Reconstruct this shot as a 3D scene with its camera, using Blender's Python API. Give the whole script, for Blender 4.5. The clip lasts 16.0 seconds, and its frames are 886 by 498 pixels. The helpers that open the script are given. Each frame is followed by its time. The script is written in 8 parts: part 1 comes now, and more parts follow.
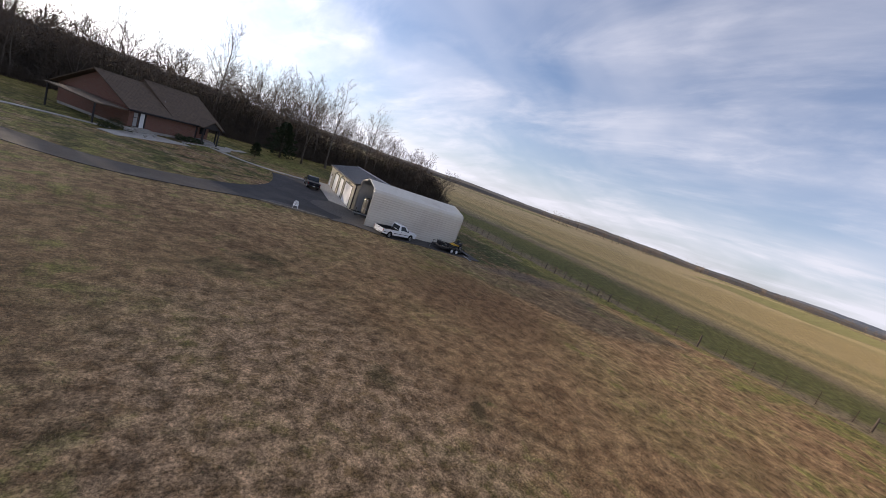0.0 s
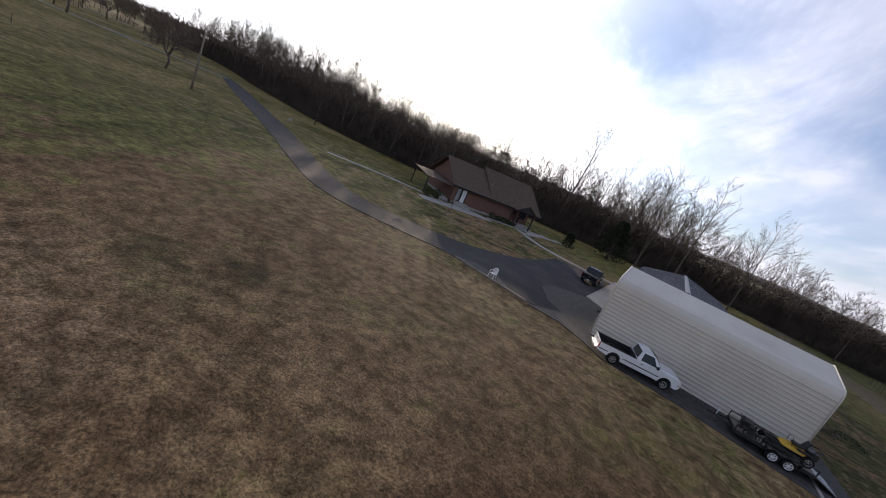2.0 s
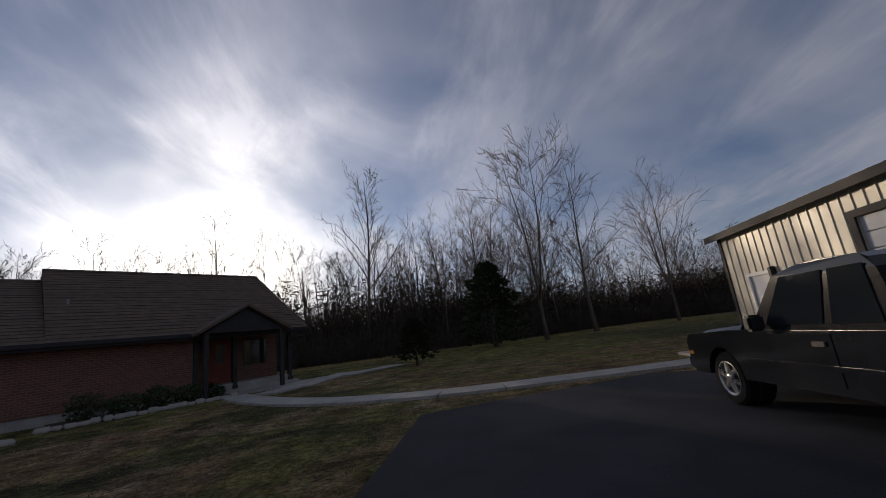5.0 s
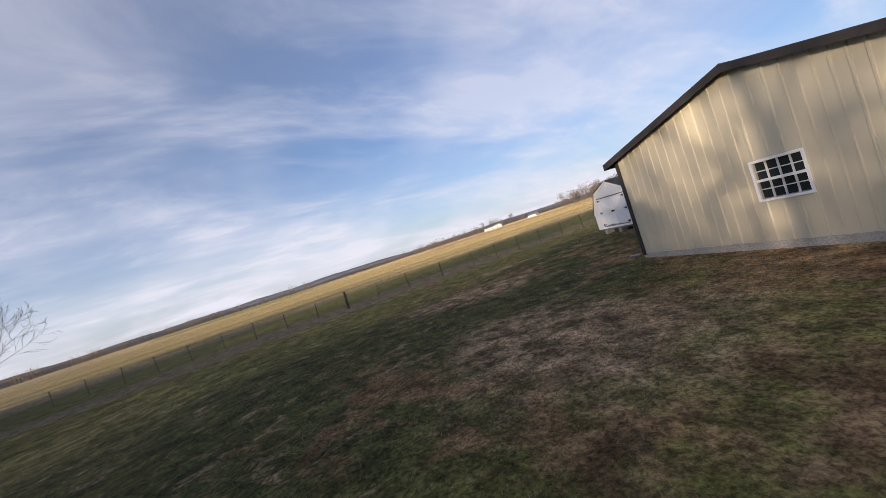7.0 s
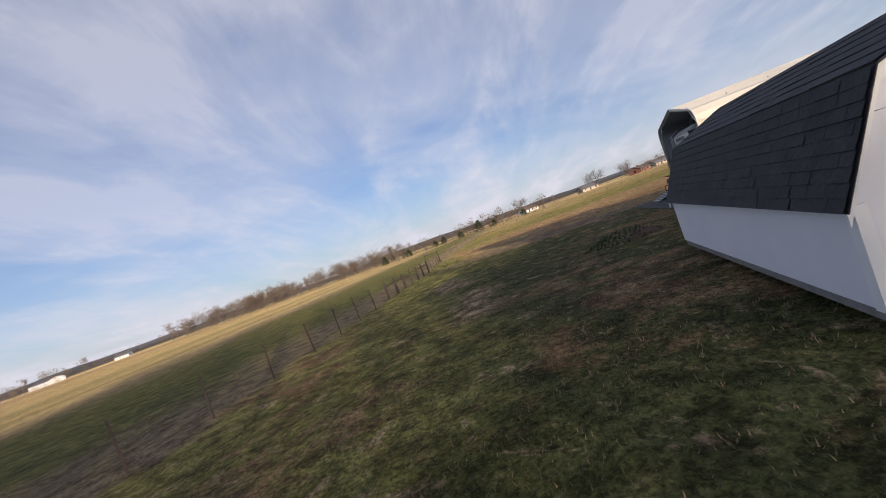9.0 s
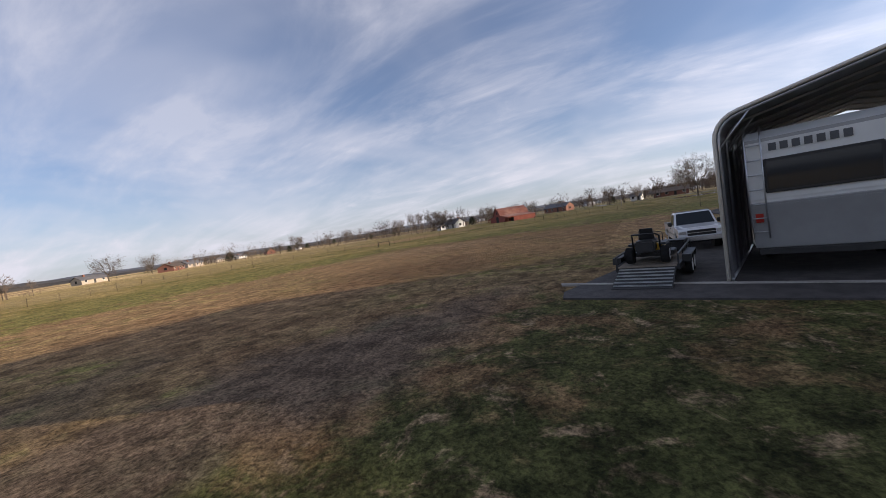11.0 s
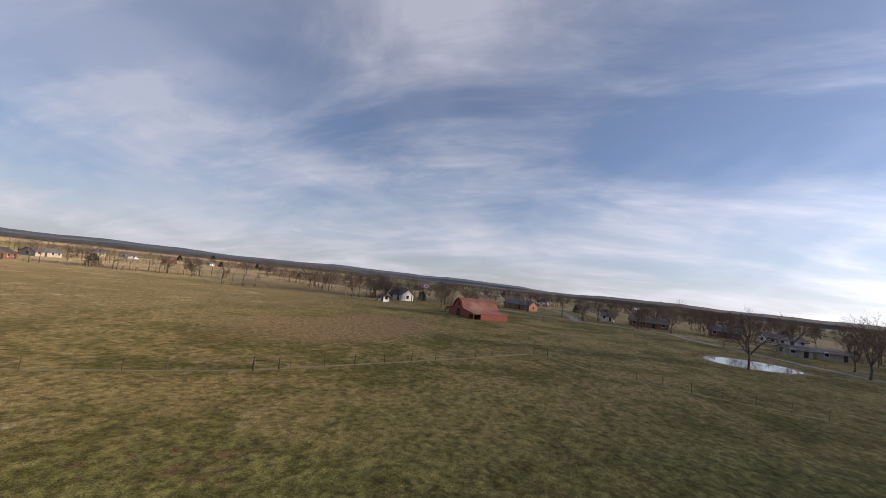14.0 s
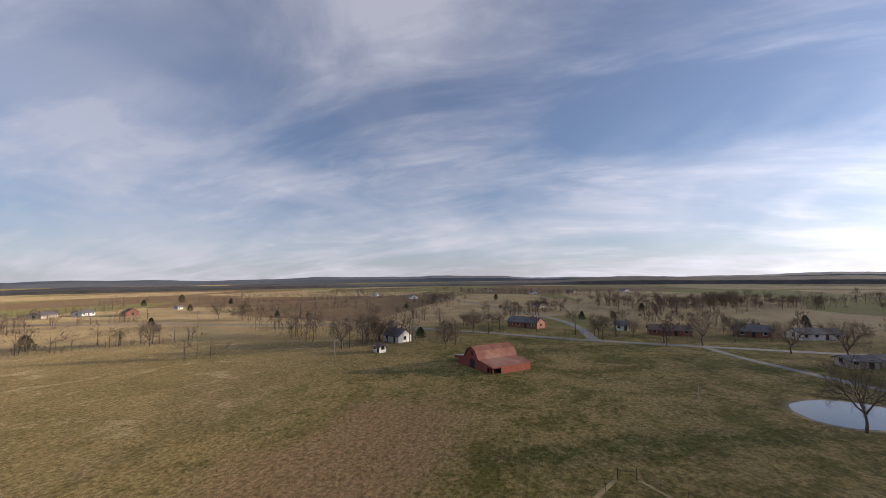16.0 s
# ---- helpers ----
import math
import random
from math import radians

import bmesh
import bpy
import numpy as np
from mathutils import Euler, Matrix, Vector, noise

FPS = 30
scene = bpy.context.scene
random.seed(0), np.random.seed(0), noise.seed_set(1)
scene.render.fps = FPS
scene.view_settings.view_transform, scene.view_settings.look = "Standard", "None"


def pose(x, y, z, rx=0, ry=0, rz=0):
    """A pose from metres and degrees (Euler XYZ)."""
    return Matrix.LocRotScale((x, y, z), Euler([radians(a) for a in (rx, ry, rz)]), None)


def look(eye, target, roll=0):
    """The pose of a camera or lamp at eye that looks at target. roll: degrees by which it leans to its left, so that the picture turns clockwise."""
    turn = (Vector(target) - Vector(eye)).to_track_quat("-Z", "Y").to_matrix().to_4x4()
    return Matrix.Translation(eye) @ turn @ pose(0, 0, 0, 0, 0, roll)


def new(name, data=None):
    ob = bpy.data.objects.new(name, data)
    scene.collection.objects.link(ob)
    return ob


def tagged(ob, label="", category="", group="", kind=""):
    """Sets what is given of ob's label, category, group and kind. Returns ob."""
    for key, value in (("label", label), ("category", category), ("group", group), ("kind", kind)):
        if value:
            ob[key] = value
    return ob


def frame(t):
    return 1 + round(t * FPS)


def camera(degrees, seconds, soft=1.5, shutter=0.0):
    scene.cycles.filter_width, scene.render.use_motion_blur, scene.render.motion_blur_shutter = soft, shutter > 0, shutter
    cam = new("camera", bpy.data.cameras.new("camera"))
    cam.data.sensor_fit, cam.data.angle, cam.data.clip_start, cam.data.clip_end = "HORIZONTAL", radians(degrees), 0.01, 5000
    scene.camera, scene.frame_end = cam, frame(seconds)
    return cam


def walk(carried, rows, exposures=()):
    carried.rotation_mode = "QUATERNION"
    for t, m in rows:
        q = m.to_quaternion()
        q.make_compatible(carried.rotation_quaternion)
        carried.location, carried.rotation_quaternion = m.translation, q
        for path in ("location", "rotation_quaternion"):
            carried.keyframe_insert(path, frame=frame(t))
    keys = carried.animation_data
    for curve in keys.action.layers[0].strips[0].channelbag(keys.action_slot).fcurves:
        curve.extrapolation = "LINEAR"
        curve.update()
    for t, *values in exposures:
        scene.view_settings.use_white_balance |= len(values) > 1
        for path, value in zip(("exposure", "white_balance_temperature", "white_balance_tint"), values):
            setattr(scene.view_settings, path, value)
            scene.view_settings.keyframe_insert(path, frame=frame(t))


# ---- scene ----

# ---------------------------------------------------------------- camera
cam = camera(97.3, 16.0, soft=0.75, shutter=0.02)
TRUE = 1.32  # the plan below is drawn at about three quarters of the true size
# seconds, x, y, z, yaw, pitch, roll (leaning left)
FLIGHT = [
    (0, -19.89, -32.38, 6.96, -43.07, -9.94, 19.91),
    (0.5, -12.69, -31.14, 8.31, -17.86, -10.46, 25.32),
    (1, -8.36, -29.47, 9.37, -2.25, -18.87, 31.06),
    (1.5, -6.07, -27.37, 8.66, 6.61, -22.17, 35.22),
    (2, -4.71, -23.10, 6.50, 13.74, -14.15, 23.81),
    (2.5, -4.36, -16.32, 3.42, 14.55, -0.46, 6.65),
    (3, -5.08, -10.63, 2.25, 6.32, 8.78, -11.28),
    (3.5, -5.31, -5.80, 2.90, 4.74, 5.40, -9.02),
    (4, -4.55, 1.45, 1.85, 6.05, 7.3, 0.2),
    (4.5, -4.05, 8.05, 1.43, 7.0, 7.8, 2.6),
    (5, -3.82, 14.12, 1.16, -9.41, 12.67, -6.94),
    (5.2, -3.75, 16.10, 0.78, -19.00, 14.60, -12.60),
    (5.7, -2.70, 21.40, 0.98, -46.00, 8.50, -19.50),
    (6.2, -0.40, 26.90, 1.45, -76.00, 3.20, -26.00),
    (6.7, 3.30, 31.20, 1.95, -105.00, 0.30, -23.00),
    (7.3, 8.30, 33.00, 2.40, -136.20, -3.10, -17.50),
    (7.5, 9.87, 31.82, 2.39, -141.99, -5.73, -19.94),
    (8, 14.05, 28.65, 2.28, -150.62, -5.23, -13.93),
    (8.5, 17.76, 24.06, 2.03, -156.52, -1.61, -9.87),
    (9, 20.93, 18.79, 2.18, -176.83, -1.24, -19.93),
    (9.5, 23.24, 13.12, 2.68, -199.52, -5.66, -30.06),
    (10, 23.85, 8.44, 2.25, -215.76, -4.46, -28.42),
    (10.2, 23.40, 5.30, 2.25, -222.60, -4.10, -23.80),
    (10.7, 21.90, -0.60, 2.25, -235.00, -3.60, -14.00),
    (11.2, 18.30, -6.30, 2.28, -247.00, -3.30, -5.50),
    (11.8, 11.60, -12.30, 2.30, -257.50, -3.10, 0.60),
    (12.3, 4.80, -15.74, 2.32, -261.98, -3.00, 2.76),
    (12.5, 2.78, -16.00, 2.35, -258.73, -3.19, 1.23),
    (13, -4.27, -18.40, 1.84, -252.26, 5.67, 3.52),
    (13.5, -7.70, -19.35, 3.70, -250.03, 9.59, 7.75),
    (14, -10.60, -22.30, 9.54, -251.11, 4.67, 6.41),
    (14.5, -15.27, -25.73, 14.98, -254.11, 4.50, 0.08),
    (15, -19.18, -28.78, 18.25, -254.38, 2.38, -0.45),
    (15.5, -21.84, -31.00, 21.37, -254.43, 2.77, -0.96),
    (16, -24.89, -33.31, 22.38, -254.25, 4.30, -0.74),
]


def aim(x, y, z, yaw, pitch, roll):
    a, p = radians(yaw), radians(pitch)
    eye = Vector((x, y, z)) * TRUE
    return look(eye, eye + Vector((-math.sin(a) * math.cos(p), math.cos(a) * math.cos(p), math.sin(p))), roll)


walk(cam, [(r[0], aim(*r[1:])) for r in FLIGHT],
     exposures=[(t, s, 6500, 12.5) for t, s in ((0, 0.4), (0.5, 0.2), (1.0, 0.05), (2.0, 0.2), (2.5, -0.4), (3.0, -1.05), (3.5, -1.3), (4.0, -1.1), (4.5, -1.1), (5.2, -0.8), (7.3, 0.4), (8.5, 0.3), (9.0, 0.15), (10.2, 0.3), (12.3, 0.1), (13.0, 0.12), (14.5, 0.0), (16, 0.0))])

# ---------------------------------------------------------------- sky and sun
SUN_YAW, SUN_EL = 23.0, 9.3
sun_dir = Vector((-math.sin(radians(SUN_YAW)) * math.cos(radians(SUN_EL)),
                  math.cos(radians(SUN_YAW)) * math.cos(radians(SUN_EL)), math.sin(radians(SUN_EL))))


def make_world():
    w = bpy.data.worlds.new("sky")
    scene.world = w
    w.use_nodes = True
    nt = w.node_tree
    nt.nodes.clear()
    N = nt.nodes.new

    def link(a, b):
        nt.links.new(a, b)

    def mth(op, a, b=None, clamp=False):
        n = N("ShaderNodeMath")
        n.operation = op
        n.use_clamp = clamp
        for i, v in enumerate((a, b)):
            if v is None:
                continue
            if isinstance(v, (int, float)):
                n.inputs[i].default_value = v
            else:
                link(v, n.inputs[i])
        return n.outputs[0]

    sky = N("ShaderNodeTexSky")
    sky.sky_type = 'NISHITA'
    sky.sun_disc = False
    sky.sun_elevation = radians(SUN_EL)
    sky.sun_rotation = radians(-SUN_YAW)
    sky.air_density, sky.dust_density, sky.ozone_density = 1.0, 0.5, 5.5
    tc = N("ShaderNodeTexCoord")
    sep = N("ShaderNodeSeparateXYZ")
    link(tc.outputs["Generated"], sep.inputs[0])
    up = mth('ADD', mth('MAXIMUM', sep.outputs[2], 0.0), 0.24)
    com = N("ShaderNodeCombineXYZ")
    link(mth('DIVIDE', sep.outputs[0], up), com.inputs[0])
    link(mth('DIVIDE', sep.outputs[1], up), com.inputs[1])

    def layer(scale, rot, loc, size, detail, rough, dist):
        m = N("ShaderNodeMapping")
        link(com.outputs[0], m.inputs[0])
        m.inputs["Location"].default_value = loc
        m.inputs["Rotation"].default_value = (0, 0, radians(rot))
        m.inputs["Scale"].default_value = scale
        n = N("ShaderNodeTexNoise")
        link(m.outputs[0], n.inputs[0])
        n.inputs["Scale"].default_value = size
        n.inputs["Detail"].default_value = detail
        n.inputs["Roughness"].default_value = rough
        n.inputs["Distortion"].default_value = dist
        return n.outputs[0]

    def ramp(v, lo, hi):
        r = N("ShaderNodeMapRange")
        r.interpolation_type = 'SMOOTHSTEP'
        link(v, r.inputs[0])
        r.inputs[1].default_value, r.inputs[2].default_value = lo, hi
        return r.outputs[0]

    streak = ramp(layer((1.25, 0.55, 1), -32, (3, 1, 0), 1.6, 8, 0.58, 0.5), 0.38, 0.72)
    veil = ramp(layer((0.7, 0.9, 1), 10, (7, 4, 0), 0.9, 4, 0.55, 0.3), 0.38, 0.68)
    fine = ramp(layer((1.6, 0.7, 1), -52, (1, 9, 0), 3.2, 7, 0.60, 0.6), 0.38, 0.72)
    cloud = mth('ADD', mth('MULTIPLY', streak, mth('ADD', mth('MULTIPLY', fine, 0.5), 0.5)), mth('MULTIPLY', veil, 0.55), True)
    # thicker towards the horizon
    low = N("ShaderNodeMapRange")
    link(sep.outputs[2], low.inputs[0])
    low.inputs[1].default_value, low.inputs[2].default_value = 0.0, 0.28
    low.inputs[3].default_value, low.inputs[4].default_value = 0.40, 0.0
    cloud = mth('ADD', mth('ADD', mth('MULTIPLY', cloud, 0.48), 0.18), low.outputs[0], True)
    # thin ice cloud shines brighter near the sun
    dot = N("ShaderNodeVectorMath")
    dot.operation = 'DOT_PRODUCT'
    link(tc.outputs["Generated"], dot.inputs[0])
    dot.inputs[1].default_value = sun_dir
    near = mth('POWER', mth('MAXIMUM', dot.outputs["Value"], 0.0), 14.0)
    core = mth('POWER', mth('MAXIMUM', dot.outputs["Value"], 0.0), 90.0)
    wide = mth('MULTIPLY', mth('POWER', mth('MAXIMUM', dot.outputs["Value"], 0.0), 3.0), 0.90)
    lum = mth('ADD', mth('ADD', mth('MULTIPLY', near, 3.0), mth('ADD', wide, 0.72)), mth('MULTIPLY', core, 6.0))
    col = N("ShaderNodeMix")
    col.data_type = 'RGBA'
    link(near, col.inputs[0])
    col.inputs[6].default_value = (0.895, 0.90, 1.0, 1)
    col.inputs[7].default_value = (1.0, 0.93, 0.80, 1)
    bg_sky, bg_cloud = N("ShaderNodeBackground"), N("ShaderNodeBackground")
    link(sky.outputs[0], bg_sky.inputs[0])
    bg_sky.inputs[1].default_value = 0.13
    link(col.outputs[2], bg_cloud.inputs[0])
    link(lum, bg_cloud.inputs[1])
    mix = N("ShaderNodeMixShader")
    link(cloud, mix.inputs[0])
    link(bg_sky.outputs[0], mix.inputs[1])
    link(bg_cloud.outputs[0], mix.inputs[2])
    out = N("ShaderNodeOutputWorld")
    link(mix.outputs[0], out.inputs[0])


make_world()
lamp = bpy.data.lights.new("sun", 'SUN')
lamp.energy, lamp.angle, lamp.color = 5.0, radians(0.6), (1.0, 0.80, 0.58)
sun = new("sun", lamp)
sun.matrix_world = look(sun_dir * 100, (0, 0, 0))

# ---------------------------------------------------------------- materials
def mat(name, c1, c2, scale=4.0, rough=0.7, bump=0.15, metal=0.0, fine=0.0, stretch=(1, 1, 1), lo=0.35, hi=0.65,
        c3=None, s3=0.4, coat=0.0, per_piece=0.0, spec=0.5):
    m = bpy.data.materials.new(name)
    m.use_nodes = True
    nt = m.node_tree
    b = nt.nodes["Principled BSDF"]
    N, L = nt.nodes.new, nt.links.new
    tc = N("ShaderNodeTexCoord")
    mp = N("ShaderNodeMapping")
    mp.inputs["Scale"].default_value = stretch
    L(tc.outputs["Object"], mp.inputs[0])

    def noise_tex(s, d=6):
        n = N("ShaderNodeTexNoise")
        n.inputs["Scale"].default_value = s
        n.inputs["Detail"].default_value = d
        n.inputs["Roughness"].default_value = 0.6
        L(mp.outputs[0], n.inputs["Vector"])
        return n.outputs[0]

    def rng(v, a, z):
        r = N("ShaderNodeMapRange")
        L(v, r.inputs[0])
        r.inputs[1].default_value, r.inputs[2].default_value = a, z
        return r.outputs[0]

    def mix(f, a, z):
        x = N("ShaderNodeMix")
        x.data_type = 'RGBA'
        L(f, x.inputs[0])
        for i, v in ((6, a), (7, z)):
            if isinstance(v, tuple):
                x.inputs[i].default_value = (*v, 1)
            else:
                L(v, x.inputs[i])
        return x.outputs[2]

    n1 = noise_tex(scale)
    col = mix(rng(n1, lo, hi), c1, c2)
    if c3:
        col = mix(rng(noise_tex(s3, 3), 0.48, 0.66), col, c3)
    if fine:
        n2 = noise_tex(fine, 2)
        hs = N("ShaderNodeHueSaturation")
        L(rng(n2, 0.25, 0.75), hs.inputs["Value"])
        hs.inputs["Fac"].default_value = 1
        mr = N("ShaderNodeMapRange")
        L(n2, mr.inputs[0])
        mr.inputs[1].default_value, mr.inputs[2].default_value = 0.25, 0.75
        mr.inputs[3].default_value, mr.inputs[4].default_value = 0.72, 1.28
        L(mr.outputs[0], hs.inputs["Value"])
        L(col, hs.inputs["Color"])
        col = hs.outputs[0]
    if per_piece:
        oi = N("ShaderNodeObjectInfo")
        mr = N("ShaderNodeMapRange")
        L(oi.outputs["Random"], mr.inputs[0])
        mr.inputs[3].default_value, mr.inputs[4].default_value = 1 - per_piece, 1 + per_piece
        hs = N("ShaderNodeHueSaturation")
        L(mr.outputs[0], hs.inputs["Value"])
        L(col, hs.inputs["Color"])
        col = hs.outputs[0]
    L(col, b.inputs["Base Color"])
    rr = N("ShaderNodeMapRange")
    L(n1, rr.inputs[0])
    rr.inputs[3].default_value, rr.inputs[4].default_value = max(0.02, rough - 0.12), min(1, rough + 0.1)
    L(rr.outputs[0], b.inputs["Roughness"])
    b.inputs["Metallic"].default_value = metal
    b.inputs["Coat Weight"].default_value = coat
    b.inputs["Specular IOR Level"].default_value = spec
    if bump:
        bp = N("ShaderNodeBump")
        bp.inputs["Strength"].default_value = bump
        bp.inputs["Distance"].default_value = 0.02
        L(noise_tex(fine or scale * 6, 4), bp.inputs["Height"])
        L(bp.outputs[0], b.inputs["Normal"])
    return m


def glass_mat(name, tint=(0.02, 0.025, 0.03)):
    m = bpy.data.materials.new(name)
    m.use_nodes = True
    b = m.node_tree.nodes["Principled BSDF"]
    b.inputs["Base Color"].default_value = (*tint, 1)
    b.inputs["Roughness"].default_value = 0.05
    b.inputs["Specular IOR Level"].default_value = 0.3
    return m


def ground_mat():
    m = bpy.data.materials.new("winter_turf")
    m.use_nodes = True
    nt = m.node_tree
    b = nt.nodes["Principled BSDF"]
    N, L = nt.nodes.new, nt.links.new
    geo = N("ShaderNodeNewGeometry")
    shrink = N("ShaderNodeVectorMath")
    shrink.operation = 'SCALE'
    L(geo.outputs["Position"], shrink.inputs[0])
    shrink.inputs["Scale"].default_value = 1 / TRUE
    place = shrink.outputs[0]

    def nz(s, d=5, dist=0.0, r=0.6, off=0.0, out=0):
        mp = N("ShaderNodeMapping")
        mp.inputs["Location"].default_value = (off, off * 0.7, 0)
        L(place, mp.inputs[0])
        n = N("ShaderNodeTexNoise")
        n.inputs["Scale"].default_value = s
        n.inputs["Detail"].default_value = d
        n.inputs["Distortion"].default_value = dist
        n.inputs["Roughness"].default_value = r
        L(mp.outputs[0], n.inputs["Vector"])
        return n.outputs[out]

    def rng(v, a, z, lo=0.0, hi=1.0):
        r = N("ShaderNodeMapRange")
        r.interpolation_type = 'SMOOTHSTEP'
        L(v, r.inputs[0])
        r.inputs[1].default_value, r.inputs[2].default_value = a, z
        r.inputs[3].default_value, r.inputs[4].default_value = lo, hi
        return r.outputs[0]

    def mth(op, a, c, clamp=False):
        n = N("ShaderNodeMath")
        n.operation = op
        n.use_clamp = clamp
        for i, v in enumerate((a, c)):
            if isinstance(v, (int, float)):
                n.inputs[i].default_value = v
            else:
                L(v, n.inputs[i])
        return n.outputs[0]

    def mix(f, a, z):
        x = N("ShaderNodeMix")
        x.data_type = 'RGBA'
        L(f, x.inputs[0])
        for i, v in ((6, a), (7, z)):
            if isinstance(v, tuple):
                x.inputs[i].default_value = (*v, 1)
            else:
                L(v, x.inputs[i])
        return x.outputs[2]

    # the plan with its edges frayed, so that no patch has a smooth outline
    def frayed(scale, amount):
        sub = N("ShaderNodeVectorMath")
        sub.operation = 'SUBTRACT'
        L(nz(scale, 7, 0.3, 0.62, 3, 1), sub.inputs[0])
        sub.inputs[1].default_value = (0.5, 0.5, 0.5)
        mul = N("ShaderNodeVectorMath")
        mul.operation = 'MULTIPLY_ADD'
        L(sub.outputs[0], mul.inputs[0])
        mul.inputs[1].default_value = (amount, amount, 0)
        L(place, mul.inputs[2])
        return mul.outputs[0]

    wob = frayed(0.45, 4.5)
    wide = frayed(0.06, 34.0)
    sep, sepw = N("ShaderNodeSeparateXYZ"), N("ShaderNodeSeparateXYZ")
    L(wob, sep.inputs[0])
    L(wide, sepw.inputs[0])
    px, py = sep.outputs[0], sep.outputs[1]

    def blob(x, y, rx, ry, turn=0.0, edge=0.5, by=None):
        """a patch of its own: 1 inside an oval, 0 outside"""
        mp = N("ShaderNodeMapping")
        mp.vector_type = 'TEXTURE'
        mp.inputs["Location"].default_value = (x, y, 0)
        mp.inputs["Rotation"].default_value = (0, 0, radians(turn))
        mp.inputs["Scale"].default_value = (rx, ry, 50.0)
        L(by or wob, mp.inputs[0])
        ln = N("ShaderNodeVectorMath")
        ln.operation = 'LENGTH'
        L(mp.outputs[0], ln.inputs[0])
        return rng(ln.outputs["Value"], 1.0 + edge, 1.0 - edge)

    large = nz(0.085, 8, 0.8, 0.60)
    mid = nz(0.55, 9, 0.4, 0.68, 5)
    clump = nz(2.2, 7, 0.2, 0.70, 4)
    fleck = nz(1.3, 8, 0.6, 0.72, 31)
    # dormant lawn: red-brown and straw, softly patched
    soft = mth('ADD', mth('MULTIPLY', mid, 0.6), mth('MULTIPLY', clump, 0.4))
    straw = mix(rng(soft, 0.36, 0.64), (0.165, 0.098, 0.050), (0.355, 0.234, 0.122))
    straw = mix(rng(large, 0.40, 0.62, 0.0, 0.75), straw, mix(rng(soft, 0.38, 0.62), (0.176, 0.126, 0.054), (0.350, 0.256, 0.124)))
    # live grass: olive among the straw, dark green behind the buildings
    olive = mix(rng(soft, 0.38, 0.62), (0.082, 0.084, 0.022), (0.230, 0.205, 0.066))
    # this dark green is also lowered in colour for the buildings' shade
    dark_shaded_green = mix(rng(soft, 0.36, 0.64), (0.034, 0.040, 0.013), (0.100, 0.102, 0.036))
    behind = mth('MULTIPLY', rng(px, 7.0, 12.0), rng(py, -13.0, -6.0))
    leafy = mix(mth('MULTIPLY', behind, rng(px, 23.0, 19.5)), olive, dark_shaded_green)
    lean = mth('ADD', mth('MULTIPLY', large, 0.35), mth('ADD', mth('MULTIPLY', mid, 0.40), mth('MULTIPLY', fleck, 0.25)))
    gain = mth('MULTIPLY', behind, 0.085)
    gain = mth('MAXIMUM', gain, mth('MULTIPLY', rng(py, 1.0, 9.0), 0.045))
    gain = mth('MAXIMUM', gain, mth('MULTIPLY', blob(-25, -6, 12, 9, 20, 0.6, wide), 0.055))
    # olive strip by the east fence, coloured as grass in the sun
    gain = mth('MAXIMUM', gain, mth('MULTIPLY', blob(23.5, -4, 4.0, 30, 7, 0.5), 0.14))
    far_lawn = N("ShaderNodeVectorMath")
    far_lawn.operation = 'DISTANCE'
    L(wide, far_lawn.inputs[0])
    far_lawn.inputs[1].default_value = (4, -4, 0)
    gain = mth('MAXIMUM', gain, rng(far_lawn.outputs["Value"], 23.0, 42.0, 0.0, 0.125))
    green = rng(mth('ADD', lean, gain), 0.522, 0.596)
    near = mix(green, straw, leafy)
    near = mix(mth('MULTIPLY', blob(0.5, -15.5, 5.0, 5.5, 0, 0.6), rng(soft, 0.40, 0.56, 0.35, 0.8)), near, (0.110, 0.062, 0.034))
    # pinkish dead grass behind the garage and on the rise of the west lawn
    pink = mix(rng(clump, 0.38, 0.62), (0.190, 0.128, 0.074), (0.430, 0.300, 0.190))
    dead = mth('MAXIMUM', mth('MULTIPLY', behind, rng(fleck, 0.54, 0.64, 0.0, 0.8)), blob(21.2, 6.6, 1.0, 2.0, 0, 0.45))
    dead = mth('MAXIMUM', dead, mth('MAXIMUM', blob(22.3, 0.4, 0.8, 2.2, 8, 0.5), mth('MAXIMUM', blob(18.2, 24.0, 2.6, 1.6, 60, 0.5), mth('MAXIMUM', blob(11.0, 27.4, 3.0, 1.9, -10, 0.4), blob(22.0, 19.8, 1.6, 0.8, 60, 0.5)))))
    dead = mth('MAXIMUM', dead, mth('MULTIPLY', blob(-15.0, -25.0, 5.0, 8.0, 12, 0.5), 0.9))
    near = mix(mth('MULTIPLY', dead, rng(clump, 0.36, 0.52, 0.35, 0.92)), near, pink)
    # dark green and dead patches on the lawn before the house
    yard = mth('MULTIPLY', rng(py, 2.5, 7.0), rng(px, 1.0, -4.0))
    near = mix(mth('MULTIPLY', yard, rng(nz(0.32, 8, 0.5, 0.66, 52), 0.50, 0.56, 0.0, 0.85)), near, dark_shaded_green)
    near = mix(mth('MULTIPLY', yard, rng(nz(0.38, 8, 0.5, 0.66, 63), 0.54, 0.60, 0.0, 0.6)), near, pink)
    # pale streaks beyond the green, darker tufts in the straw
    pale = mth('MAXIMUM', blob(-23.0, -52.6, 6.0, 1.3, -10, 0.5), mth('MAXIMUM', blob(-31.5, -40.5, 2.6, 0.7, 10, 0.5), blob(-20.5, -48.5, 4.0, 0.6, -8, 0.5)))
